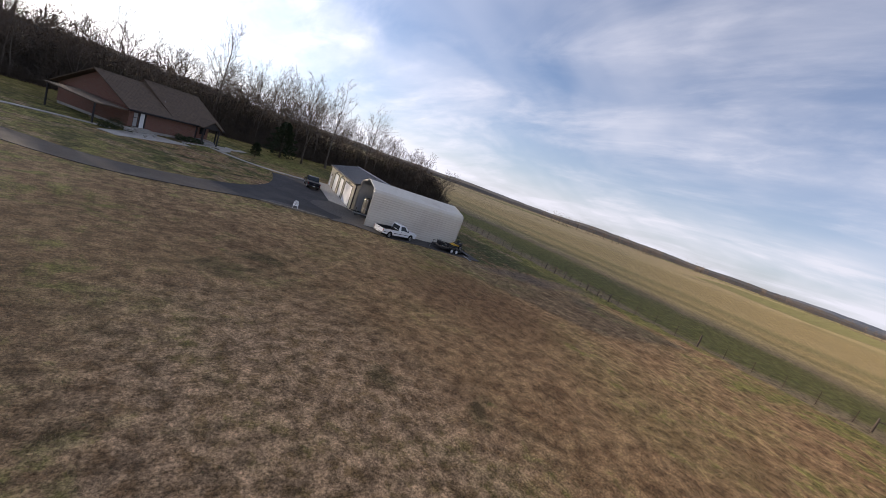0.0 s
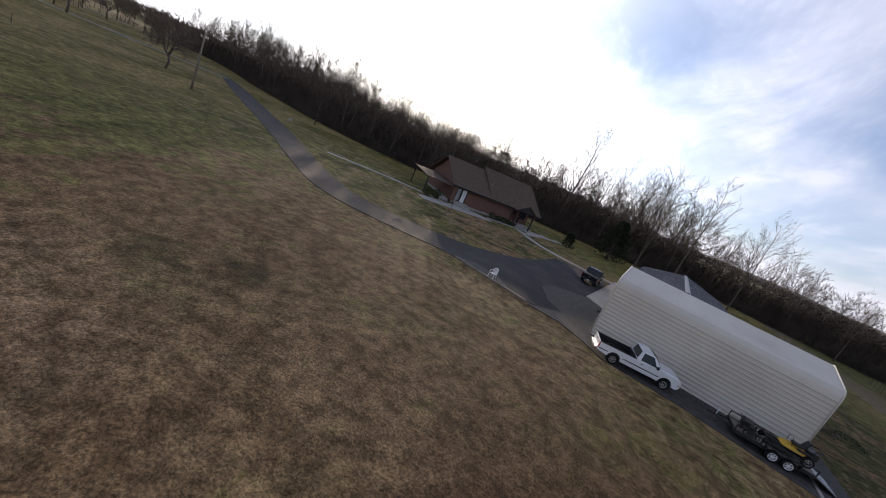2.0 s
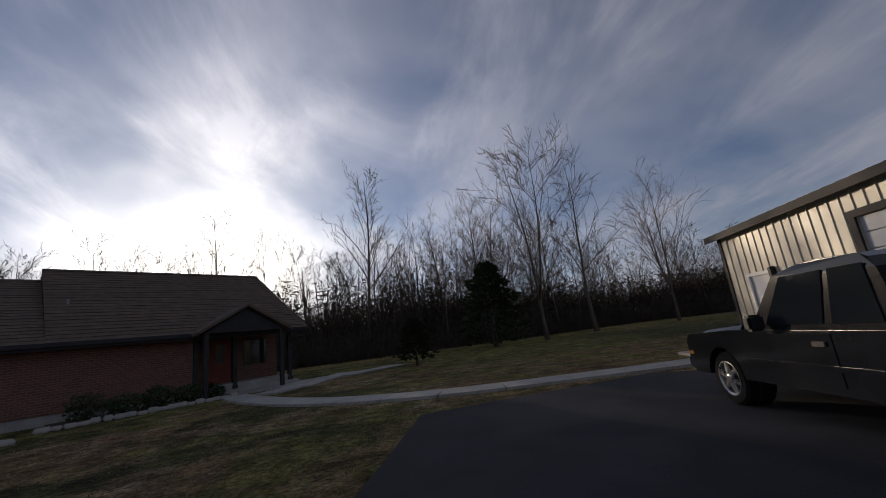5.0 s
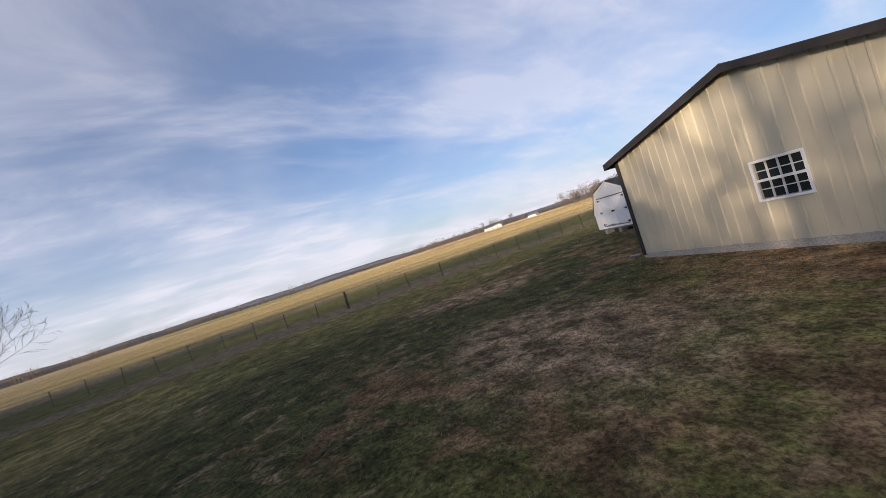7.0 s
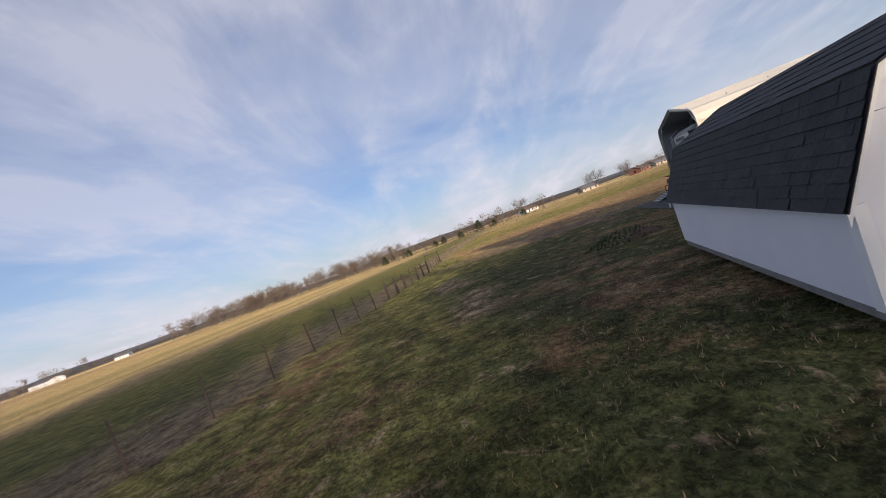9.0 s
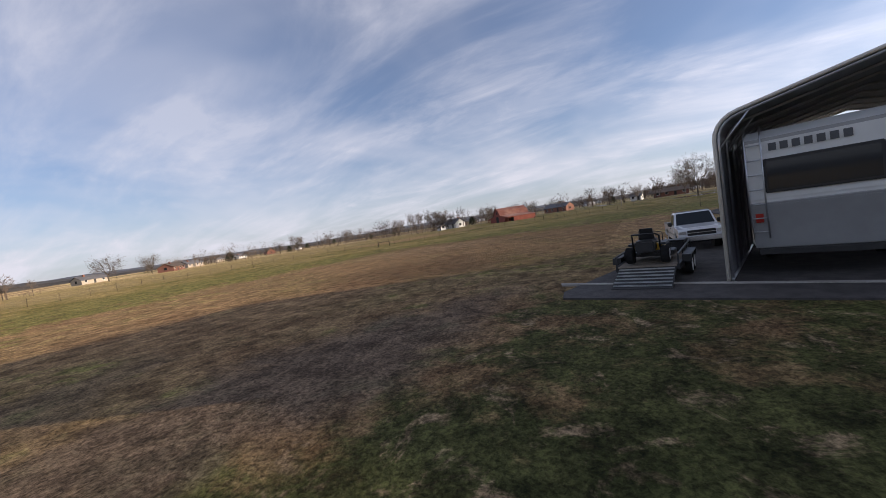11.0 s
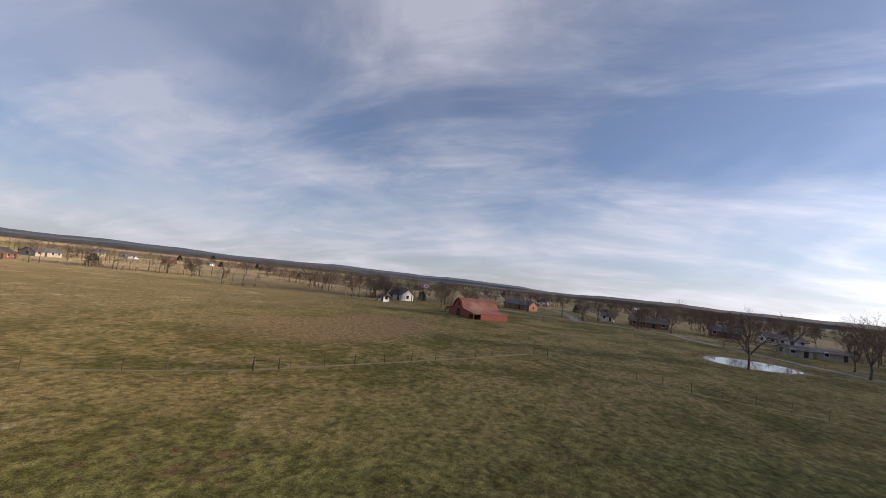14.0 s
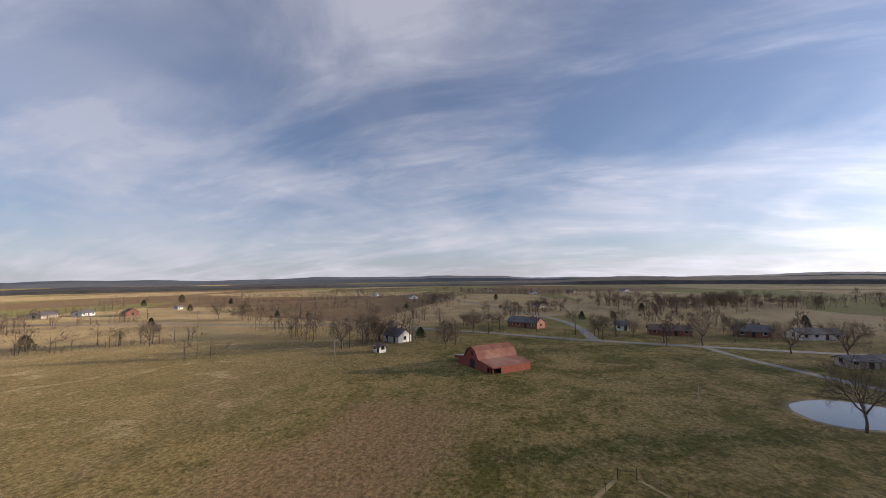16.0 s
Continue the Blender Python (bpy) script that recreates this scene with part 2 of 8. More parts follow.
    near = mix(pale, near, (0.42, 0.335, 0.19))
    spots = blob(-9.3, -25.7, 1.0, 0.6, 20, 0.45)
    for x, y, rx, ry in ((-12.0, -23.3, 0.6, 0.9), (-14.9, -15.3, 0.9, 0.7), (-15.8, -14.2, 0.9, 1.3), (-13.3, -13.0, 0.8, 0.8)):
        spots = mth('MAXIMUM', spots, blob(x, y, rx, ry, 15, 0.5))
    near = mix(mth('MULTIPLY', spots, 0.6), near, (0.050, 0.052, 0.020))
    # bare grey-brown soil south of the carport
    soil = mth('MAXIMUM', blob(16.5, -10.0, 8.0, 1.5, -12, 0.5), mth('MULTIPLY', blob(18.0, -14.0, 4.0, 1.2, 30, 0.5), 0.6))
    near = mix(mth('MULTIPLY', soil, 0.8), near, (0.150, 0.112, 0.082))
    # the pasture in the west, olive with worn and pale ground
    west = rng(far_lawn.outputs["Value"], 38.0, 62.0)
    field = mix(rng(mth('ADD', mth('MULTIPLY', large, 0.5), mth('MULTIPLY', mid, 0.5)), 0.42, 0.58), (0.110, 0.100, 0.024), (0.270, 0.203, 0.080))
    field = mix(rng(mid, 0.56, 0.70, 0.0, 0.5), field, (0.255, 0.188, 0.085))
    tramp = mth('MULTIPLY', blob(-72, -58, 23, 12, -10, 0.45, wide), rng(soft, 0.36, 0.54, 0.45, 1.0))
    field = mix(tramp, field, (0.270, 0.180, 0.090))
    field = mix(mth('MULTIPLY', rng(sepw.outputs[1], -58.0, -100.0), rng(soft, 0.36, 0.60, 0.35, 0.85)), field, (0.250, 0.188, 0.090))
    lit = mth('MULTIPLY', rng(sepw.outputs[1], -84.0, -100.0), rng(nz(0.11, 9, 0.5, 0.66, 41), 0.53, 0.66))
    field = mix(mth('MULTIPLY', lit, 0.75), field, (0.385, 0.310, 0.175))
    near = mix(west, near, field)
    # beyond the east fence: green, then a dirt strip, then tan hay in bands along the fence
    ex = mth('SUBTRACT', px, mth('MULTIPLY', py, 0.12))
    bands = N("ShaderNodeValToRGB")
    cr = bands.color_ramp
    stops = ((0.0, (0.190, 0.142, 0.098)), (0.05, (0.150, 0.120, 0.070)), (0.075, (0.085, 0.090, 0.027)), (0.20, (0.100, 0.098, 0.032)), (0.25, (0.190, 0.142, 0.088)), (0.33, (0.340, 0.262, 0.130)), (0.38, (0.205, 0.165, 0.070)),
             (0.46, (0.340, 0.250, 0.118)), (0.60, (0.215, 0.180, 0.078)), (0.72, (0.345, 0.255, 0.125)), (1.0, (0.300, 0.225, 0.105)))
    while len(cr.elements) < len(stops):
        cr.elements.new(0.5)
    for el, (at, c) in zip(cr.elements, stops):
        el.position, el.color = at, (*c, 1)
    L(rng(mth('ADD', ex, mth('MULTIPLY', mth('SUBTRACT', nz(0.03, 4, 0.5, 0.6, 17), 0.5), 26.0)), 26.0, 126.0), bands.inputs[0])
    bands.inputs[0].links[0].from_node.interpolation_type = 'LINEAR'
    hay = mix(rng(mid, 0.40, 0.66, 0.0, 0.45), bands.outputs[0], (0.165, 0.140, 0.055))
    col = mix(rng(ex, 26.2, 27.4), near, hay)
    # crop and pasture blocks farther out
    vor = N("ShaderNodeTexVoronoi")
    vor.inputs["Scale"].default_value = 0.0062
    vor.inputs["Randomness"].default_value = 0.8
    vmap = N("ShaderNodeMapping")
    vmap.inputs["Rotation"].default_value = (0, 0, 0.45)
    vmap.inputs["Scale"].default_value = (0.6, 1.0, 1.0)
    vmap.inputs["Location"].default_value = (0.0, 60.0, 0)
    L(place, vmap.inputs[0])
    L(vmap.outputs[0], vor.inputs["Vector"])
    sc = N("ShaderNodeSeparateColor")
    L(vor.outputs["Color"], sc.inputs[0])
    block = mix(rng(sc.outputs[0], 0.35, 0.55), (0.38, 0.29, 0.155), (0.185, 0.180, 0.062))
    block = mix(rng(sc.outputs[1], 0.72, 0.80), block, (0.16, 0.105, 0.062))
    block = mix(rng(nz(0.03, 4, 0.4, 0.6, 2), 0.45, 0.62, 0.0, 0.55), block, (0.20, 0.155, 0.085))
    length = N("ShaderNodeVectorMath")
    length.operation = 'LENGTH'
    L(place, length.inputs[0])
    col = mix(rng(length.outputs["Value"], 170.0, 260.0, 0.0, 0.9), col, block)
    # grain of single stems and small tufts
    blade = nz(13, 6, 0.4, 0.78, 9)
    tone = N("ShaderNodeHueSaturation")
    L(rng(blade, 0.34, 0.66, 0.40, 1.62), tone.inputs["Value"])
    L(col, tone.inputs["Color"])
    tone2 = N("ShaderNodeHueSaturation")
    L(rng(nz(1.6, 12, 0.0, 0.80, 14), 0.38, 0.62, 0.50, 1.50), tone2.inputs["Value"])
    L(tone.outputs[0], tone2.inputs["Color"])
    L(tone2.outputs[0], b.inputs["Base Color"])
    b.inputs["Roughness"].default_value = 0.95
    b.inputs["Specular IOR Level"].default_value = 0.1
    b.inputs["Diffuse Roughness"].default_value = 1.0
    bp = N("ShaderNodeBump")
    bp.inputs["Strength"].default_value = 0.9
    bp.inputs["Distance"].default_value = 0.09
    L(mth('ADD', blade, nz(5.0, 5, 0.3, 0.7)), bp.inputs["Height"])
    L(bp.outputs[0], b.inputs["Normal"])
    return m


M_TURF = ground_mat()
M_ASPHALT = mat("asphalt", (0.020, 0.020, 0.024), (0.036, 0.036, 0.042), 0.9, 0.9, 0.4, fine=60, c3=(0.050, 0.048, 0.050), s3=0.35, spec=0.25)
M_ASPHALT_NEW = mat("fresh_asphalt", (0.014, 0.014, 0.017), (0.026, 0.026, 0.030), 1.2, 0.9, 0.4, fine=60, spec=0.3)
M_GRAVEL = mat("gravel", (0.034, 0.031, 0.030), (0.078, 0.070, 0.066), 3, 0.9, 0.8, fine=45)
M_CONC = mat("concrete", (0.29, 0.27, 0.245), (0.39, 0.37, 0.335), 1.6, 0.85, 0.25, fine=30, per_piece=0.06)
M_TIMBER = mat("old_timber", (0.15, 0.12, 0.09), (0.27, 0.23, 0.18), 3, 0.85, 0.5, fine=18, stretch=(1, 1, 6))
M_TAN = mat("tan_metal_siding", (0.50, 0.45, 0.34), (0.56, 0.51, 0.39), 0.5, 0.42, 0.05, c3=(0.47, 0.42, 0.32), s3=0.25)
M_TRIM = mat("dark_bronze_trim", (0.035, 0.032, 0.034), (0.05, 0.046, 0.046), 2, 0.6, 0.05, spec=0.15)
M_ROOFM = mat("charcoal_metal_roof", (0.085, 0.088, 0.095), (0.12, 0.122, 0.13), 0.8, 0.38, 0.05, metal=0.2)
M_DOORW = mat("dulled_white_door", (0.54, 0.55, 0.57), (0.62, 0.63, 0.645), 0.7, 0.55, 0.05, c3=(0.50, 0.51, 0.54), s3=0.3)
M_WHITE = mat("white_paint", (0.76, 0.76, 0.76), (0.82, 0.82, 0.82), 1.5, 0.5, 0.05)
M_CARPORT = mat("almond_steel_panel", (0.60, 0.56, 0.48), (0.67, 0.63, 0.55), 0.6, 0.36, 0.04, c3=(0.55, 0.50, 0.43), s3=0.3)
M_CPIN = mat("grey_panel_inside", (0.30, 0.31, 0.33), (0.36, 0.37, 0.39), 1, 0.45, 0.04, metal=0.3)
M_STEEL = mat("galvanised_tube", (0.45, 0.46, 0.48), (0.58, 0.59, 0.60), 3, 0.35, 0.05, metal=0.8)
M_BRICK = mat("red_brown_brick", (0.15, 0.060, 0.042), (0.23, 0.095, 0.062), 5, 0.88, 0.4, fine=40, per_piece=0.18)
M_MORTAR = mat("mortar", (0.20, 0.15, 0.12), (0.26, 0.20, 0.16), 6, 0.92, 0.3)
M_SHING = mat("brown_shingle", (0.075, 0.052, 0.036), (0.125, 0.088, 0.06), 3, 0.92, 0.5, fine=22, per_piece=0.15)
M_DKSHING = mat("charcoal_shingle", (0.026, 0.026, 0.030), (0.055, 0.054, 0.060), 4, 0.9, 0.5, fine=25, per_piece=0.2)
M_SHEDW = mat("weathered_white_board", (0.70, 0.70, 0.74), (0.76, 0.76, 0.79), 0.8, 0.62, 0.08)
M_PEEL = mat("bare_grey_wood", (0.16, 0.15, 0.14), (0.24, 0.22, 0.21), 8, 0.85, 0.3)
M_BLACK = mat("black_plastic", (0.012, 0.012, 0.013), (0.02, 0.02, 0.021), 4, 0.5, 0.1)
M_RUBBER = mat("tyre_rubber", (0.012, 0.012, 0.012), (0.02, 0.02, 0.02), 8, 0.9, 0.2, spec=0.12)
M_ALLOY = mat("alloy", (0.42, 0.42, 0.43), (0.55, 0.55, 0.56), 5, 0.3, 0.0, metal=0.9)
M_CHROME = mat("chrome", (0.62, 0.62, 0.64), (0.72, 0.72, 0.74), 3, 0.15, 0.0, metal=1.0)
M_CARW = mat("white_car_paint", (0.72, 0.73, 0.75), (0.78, 0.79, 0.80), 1, 0.22, 0.0, coat=0.6)
M_CARG = mat("dark_grey_car_paint", (0.012, 0.014, 0.018), (0.017, 0.019, 0.024), 1, 0.14, 0.0, spec=0.4)
M_GLASS = glass_mat("dark_glass")
M_RED = mat("red_lens", (0.30, 0.015, 0.01), (0.38, 0.02, 0.015), 3, 0.2, 0.0)
M_AMBER = mat("amber_lens", (0.5, 0.2, 0.03), (0.55, 0.22, 0.04), 3, 0.2, 0.0)
M_YELLOW = mat("yellow_enamel", (0.62, 0.36, 0.02), (0.70, 0.42, 0.03), 2, 0.35, 0.0)
M_CAMPER = mat("camper_fibreglass", (0.66, 0.66, 0.64), (0.74, 0.74, 0.72), 1, 0.35, 0.0)
M_CAMPGREY = mat("camper_grey_panel", (0.30, 0.30, 0.30), (0.36, 0.36, 0.36), 1, 0.4, 0.0)
M_CAMPDARK = mat("camper_dark_stripe", (0.05, 0.055, 0.065), (0.07, 0.075, 0.085), 2, 0.35, 0.0)
M_PLASTIC = mat("white_plastic", (0.78, 0.78, 0.78), (0.84, 0.84, 0.84), 2, 0.45, 0.0)
M_BARK = mat("grey_bark", (0.070, 0.055, 0.042), (0.150, 0.122, 0.096), 3, 0.95, 0.5, stretch=(1, 1, 0.3))
M_TWIG = mat("bare_twigs", (0.085, 0.062, 0.046), (0.150, 0.115, 0.088), 1, 0.95, 0.0)
M_BRUSH = mat("winter_brush", (0.040, 0.030, 0.022), (0.090, 0.068, 0.048), 0.4, 0.95, 0.0)
M_CEDAR = mat("cedar_foliage", (0.018, 0.028, 0.012), (0.042, 0.058, 0.024), 2, 0.95, 0.0)
M_SHRUB = mat("box_shrub", (0.02, 0.035, 0.012), (0.05, 0.07, 0.025), 3, 0.95, 0.0)
M_POST = mat("weathered_post", (0.045, 0.034, 0.026), (0.095, 0.073, 0.056), 3, 0.92, 0.4, stretch=(1, 1, 0.2))
M_TPOST = mat("rusty_steel_post", (0.05, 0.035, 0.028), (0.10, 0.06, 0.045), 5, 0.8, 0.2)
M_WIRE = mat("fence_wire", (0.10, 0.095, 0.09), (0.16, 0.15, 0.14), 4, 0.6, 0.0, metal=0.5)
M_BARNRED = mat("barn_red_board", (0.20, 0.050, 0.034), (0.28, 0.075, 0.050), 0.8, 0.85, 0.2, c3=(0.22, 0.055, 0.038), s3=0.15, fine=6)
M_BARNROOF = mat("rusty_tin_roof", (0.17, 0.056, 0.038), (0.25, 0.092, 0.062), 0.35, 0.7, 0.1, c3=(0.29, 0.16, 0.12), s3=0.12)
M_TIN = mat("grey_tin", (0.22, 0.20, 0.19), (0.32, 0.29, 0.27), 0.4, 0.6, 0.1)
M_SOIL = mat("dug_soil", (0.060, 0.040, 0.026), (0.12, 0.082, 0.055), 3, 0.95, 0.8, fine=25)
M_STONE = mat("pale_stone", (0.34, 0.32, 0.29), (0.46, 0.44, 0.41), 4, 0.85, 0.3)
M_ROAD = mat("pale_road", (0.15, 0.145, 0.14), (0.20, 0.195, 0.185), 0.5, 0.9, 0.1)
# near-black that stands for shade inside the barn openings
M_INSHADE = mat("interior_shade", (0.02, 0.018, 0.016), (0.035, 0.03, 0.027), 2, 0.9, 0.0)


def water_mat():
    m = bpy.data.materials.new("pond_water")
    m.use_nodes = True
    b = m.node_tree.nodes["Principled BSDF"]
    b.inputs["Base Color"].default_value = (0.035, 0.035, 0.028, 1)
    b.inputs["Roughness"].default_value = 0.04
    b.inputs["Specular IOR Level"].default_value = 1.0
    return m


M_WATER = water_mat()


# ---------------------------------------------------------------- building blocks
def part(name, bm, material, parent=None, label=""):
    me = bpy.data.meshes.new(name)
    bm.to_mesh(me)
    bm.free()
    me.materials.append(material)
    ob = new(name, me)
    if parent:
        ob.parent = parent
    if label:
        ob["label"] = label
    return ob


def raw(name, verts, faces, material, parent=None, label="", smooth=False):
    me = bpy.data.meshes.new(name)
    me.from_pydata(verts, [], faces)
    if smooth:
        me.polygons.foreach_set("use_smooth", [True] * len(me.polygons))
    me.materials.append(material)
    ob = new(name, me)
    if parent:
        ob.parent = parent
    if label:
        ob["label"] = label
    return ob


LIFE_SIZE = {"pickup_truck", "utility_trailer", "riding_mower", "tool_box", "push_mower", "plastic_chair", "planter", "garden_bench", "concrete_block"}


def wall_parts(parent, material, *boxes):
    for b in boxes:
        part("wall", B(b), material, parent)


def thing(name, x, y, z=0, turn=0, label="", category="", group="", kind=""):
    ob = new(name)
    ob.empty_display_size = 0.2
    ob.matrix_basis = pose(x, y, z, 0, 0, turn)
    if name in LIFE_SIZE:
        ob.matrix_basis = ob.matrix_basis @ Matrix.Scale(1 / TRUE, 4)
    return tagged(ob, label, category, group, kind)


def B(*boxes, bevel=0.0):
    """boxes: (x0, x1, y0, y1, z0, z1)"""
    bm = bmesh.new()
    for x0, x1, y0, y1, z0, z1 in boxes:
        v = [bm.verts.new(p) for p in ((x0, y0, z0), (x1, y0, z0), (x1, y1, z0), (x0, y1, z0),
                                       (x0, y0, z1), (x1, y0, z1), (x1, y1, z1), (x0, y1, z1))]
        for f in ((0, 3, 2, 1), (4, 5, 6, 7), (0, 1, 5, 4), (1, 2, 6, 5), (2, 3, 7, 6), (3, 0, 4, 7)):
            bm.faces.new([v[i] for i in f])
    if bevel:
        bmesh.ops.bevel(bm, geom=bm.edges[:], offset=bevel, segments=2, affect='EDGES')
    return bm


def prism(outline, a0, a1, axis="y", bevel=0.0, bm=None):
    """extrudes an outline of (u, v) pairs along an axis; u, v are the other two axes in order"""
    bm = bm or bmesh.new()

    def p(u, v, a):
        return {"x": (a, u, v), "y": (u, a, v), "z": (u, v, a)}[axis]

    lo = [bm.verts.new(p(u, v, a0)) for u, v in outline]
    hi = [bm.verts.new(p(u, v, a1)) for u, v in outline]
    n = len(outline)
    made = [bm.faces.new(lo), bm.faces.new(hi[::-1])]
    for i in range(n):
        made.append(bm.faces.new((lo[i], hi[i], hi[(i + 1) % n], lo[(i + 1) % n])))
    bmesh.ops.recalc_face_normals(bm, faces=made)
    if bevel:
        bmesh.ops.bevel(bm, geom=[e for e in bm.edges], offset=bevel, segments=2, affect='EDGES')
    return bm


def tube_geo(points, radii, sides=6, verts=None, faces=None):
    """a tapered tube along points, appended to lists"""
    verts = [] if verts is None else verts
    faces = [] if faces is None else faces
    base = len(verts)
    pts = [Vector(p) for p in points]
    n = len(pts)
    prev = None
    for i, p in enumerate(pts):
        d = (pts[min(i + 1, n - 1)] - pts[max(i - 1, 0)]).normalized()
        if prev is None:
            prev = d.orthogonal().normalized()
        u = (prev - d * prev.dot(d))
        u = u.normalized() if u.length > 1e-6 else d.orthogonal().normalized()
        prev = u
        w = d.cross(u)
        r = radii[i] if isinstance(radii, (list, tuple)) else radii
        for k in range(sides):
            a = 2 * math.pi * k / sides
            verts.append(tuple(p + u * (r * math.cos(a)) + w * (r * math.sin(a))))
    for i in range(n - 1):
        for k in range(sides):
            a, b2 = base + i * sides + k, base + i * sides + (k + 1) % sides
            faces.append((a, b2, b2 + sides, a + sides))
    faces.append(tuple(base + k for k in range(sides))[::-1])
    faces.append(tuple(base + (n - 1) * sides + k for k in range(sides)))
    return verts, faces


def tube(name, points, radii, material, parent=None, sides=8, label=""):
    v, f = tube_geo(points, radii, sides)
    return raw(name, v, f, material, parent, label, smooth=True)


def lathe(name, profile, material, parent=None, axis="z", at=(0, 0, 0), sides=20, label="", caps=True):
    """profile of (radius, along); without caps it closes into a ring"""
    v, f = [], []
    for r, h in profile:
        for k in range(sides):
            a = 2 * math.pi * k / sides
            c, s = r * math.cos(a), r * math.sin(a)
            q = {"z": (c, s, h), "y": (c, h, s), "x": (h, c, s)}[axis]
            v.append((q[0] + at[0], q[1] + at[1], q[2] + at[2]))
    for i in range(len(profile) - 1):
        for k in range(sides):
            a, b2 = i * sides + k, i * sides + (k + 1) % sides
            f.append((a, b2, b2 + sides, a + sides))
    last = (len(profile) - 1) * sides
    if caps:
        f.append(tuple(range(sides))[::-1])
        f.append(tuple(last + k for k in range(sides)))
    else:
        f += [(last + k, last + (k + 1) % sides, (k + 1) % sides, k) for k in range(sides)]
    ob = raw(name, v, f, material, parent, label, smooth=False)
    bm = bmesh.new()
    bm.from_mesh(ob.data)
    bmesh.ops.recalc_face_normals(bm, faces=bm.faces[:])
    bm.to_mesh(ob.data)
    bm.free()
    return ob


def sheet(name, outline, z, material, label="", thick=0.03, kind="structure", category=""):
    """a flat slab with the given ground outline"""
    bm = prism(outline, z - thick, z, axis="z")
    ob = part(name, bm, material)
    return tagged(ob, label, category or name.replace("_", " "), kind=kind)


def smooth_line(pts, steps=6):
    """Catmull-Rom through points"""
    P = [Vector((*p, 0)) for p in pts]
    out = []
    for i in range(len(P) - 1):
        p0, p1, p2, p3 = P[max(i - 1, 0)], P[i], P[i + 1], P[min(i + 2, len(P) - 1)]
        for k in range(steps):
            t = k / steps
            q = 0.5 * ((2 * p1) + (p2 - p0) * t + (2 * p0 - 5 * p1 + 4 * p2 - p3) * t * t + (3 * p1 - p0 - 3 * p2 + p3) * t ** 3)
            out.append((q.x, q.y))
    out.append(tuple(P[-1][:2]))
    return out


# ---------------------------------------------------------------- ground
def swell(x, y):
    """low swell of the lawn under the shed"""
    return 0.29 * math.exp(-((x - 16.6) ** 2 + (y - 13.9) ** 2) / 32.0)


def ground_sheet():
    v, f = [], []
    radii = [0.0, 4, 8, 10, 12, 14, 16, 17.5, 19, 20.5, 22, 23.5, 25, 27, 29, 32, 38, 55, 80, 120, 180, 270, 400, 600, 900, 1400, 2200, 3000, 3800]
    seg = 96
    v.append((0, 0, 0))
    for r in radii[1:]:
        for k in range(seg):
            a = 2 * math.pi * k / seg
            x, y = r * math.cos(a), r * math.sin(a)
            v.append((x, y, swell(x, y)))
    for k in range(seg):
        f.append((0, 1 + k, 1 + (k + 1) % seg))
    for i in range(len(radii) - 2):
        for k in range(seg):
            a, b2 = 1 + i * seg + k, 1 + i * seg + (k + 1) % seg
            f.append((a, a + seg, b2 + seg, b2))
    ob = raw("ground", v, f, M_TURF)
    tagged(ob, "mown winter turf, straw brown with green patches, running out into fields", "ground", kind="structure")
    bm = bmesh.new()
    bm.from_mesh(ob.data)
    bmesh.ops.recalc_face_normals(bm, faces=bm.faces[:])
    if sum(p.normal.z for p in bm.faces) < 0:
        bmesh.ops.reverse_faces(bm, faces=bm.faces[:])
    bm.to_mesh(ob.data)
    bm.free()


ground_sheet()

# driveway: comes in from the west, bends, and opens into a court before the garage
S_EDGE = [(-85, 48.5), (-72, 38.5), (-55, 26), (-37.4, 13.2), (-27.6, 5.6), (-23.1, 2.3), (-19.5, 0.8), (-15.4, 0.8), (-11, 1.5), (-9.4, 1.35)]
N_EDGE = [(-3.4, 20.6), (-4.5, 16.4), (-5.5, 13.4), (-7.0, 10.3), (-9.2, 7.6), (-11.6, 5.9), (-15.4, 4.7), (-19.8, 4.6), (-24.5, 7.3), (-30, 11.6), (-40, 19.6), (-57, 32), (-73, 43.5), (-86, 52)]
drive_outline = smooth_line(S_EDGE) + [(-6.3, 0.35), (-4.6, -0.2), (-2.1, 0.4), (-0.2, 1.5), (0.9, 6.6), (0.2, 9.0), (1.0, 13.9), (2.4, 20.4), (1.0, 21.3)] + smooth_line(N_EDGE)
sheet("driveway", drive_outline, 0.035, M_ASPHALT, "dark grey asphalt driveway widening before the garage", 0.05, category="driveway")
patch_outline = [(-7.0, 3.4), (-5.2, 3.2), (-3.4, 3.05), (-2.6, 2.4), (-2.05, 1.6), (-2.6, 1.0), (-3.6, 0.25), (-4.4, -0.3), (-5.1, 0.0), (-5.7, 0.55), (-6.1, 1.0), (-6.6, 1.8)]
sheet("asphalt_patch", patch_outline, 0.039, M_ASPHALT_NEW, "darker patch of fresh asphalt in the driveway", 0.02, category="driveway")
gravel_outline = [(-2.1, 1.2), (-3.3, 0.3), (-4.3, -0.5), (-2.3, -0.8), (-0.8, -2.1), (0.0, -3.1), (3.6, -3.8), (9.6, -6.1), (10.3, -6.0), (12.1, 3.1), (9.0, 4.1), (1.2, 6.2), (0.3, 9.3), (-0.7, 8.7), (-1.9, 8.0), (-2.9, 7.2), (-3.6, 6.2), (-3.8, 5.2), (-3.4, 3.6), (-3.2, 2.6)]
sheet("gravel_pad", gravel_outline, 0.042, M_GRAVEL, "grey gravel pad under and beside the carport", 0.05, category="gravel pad")
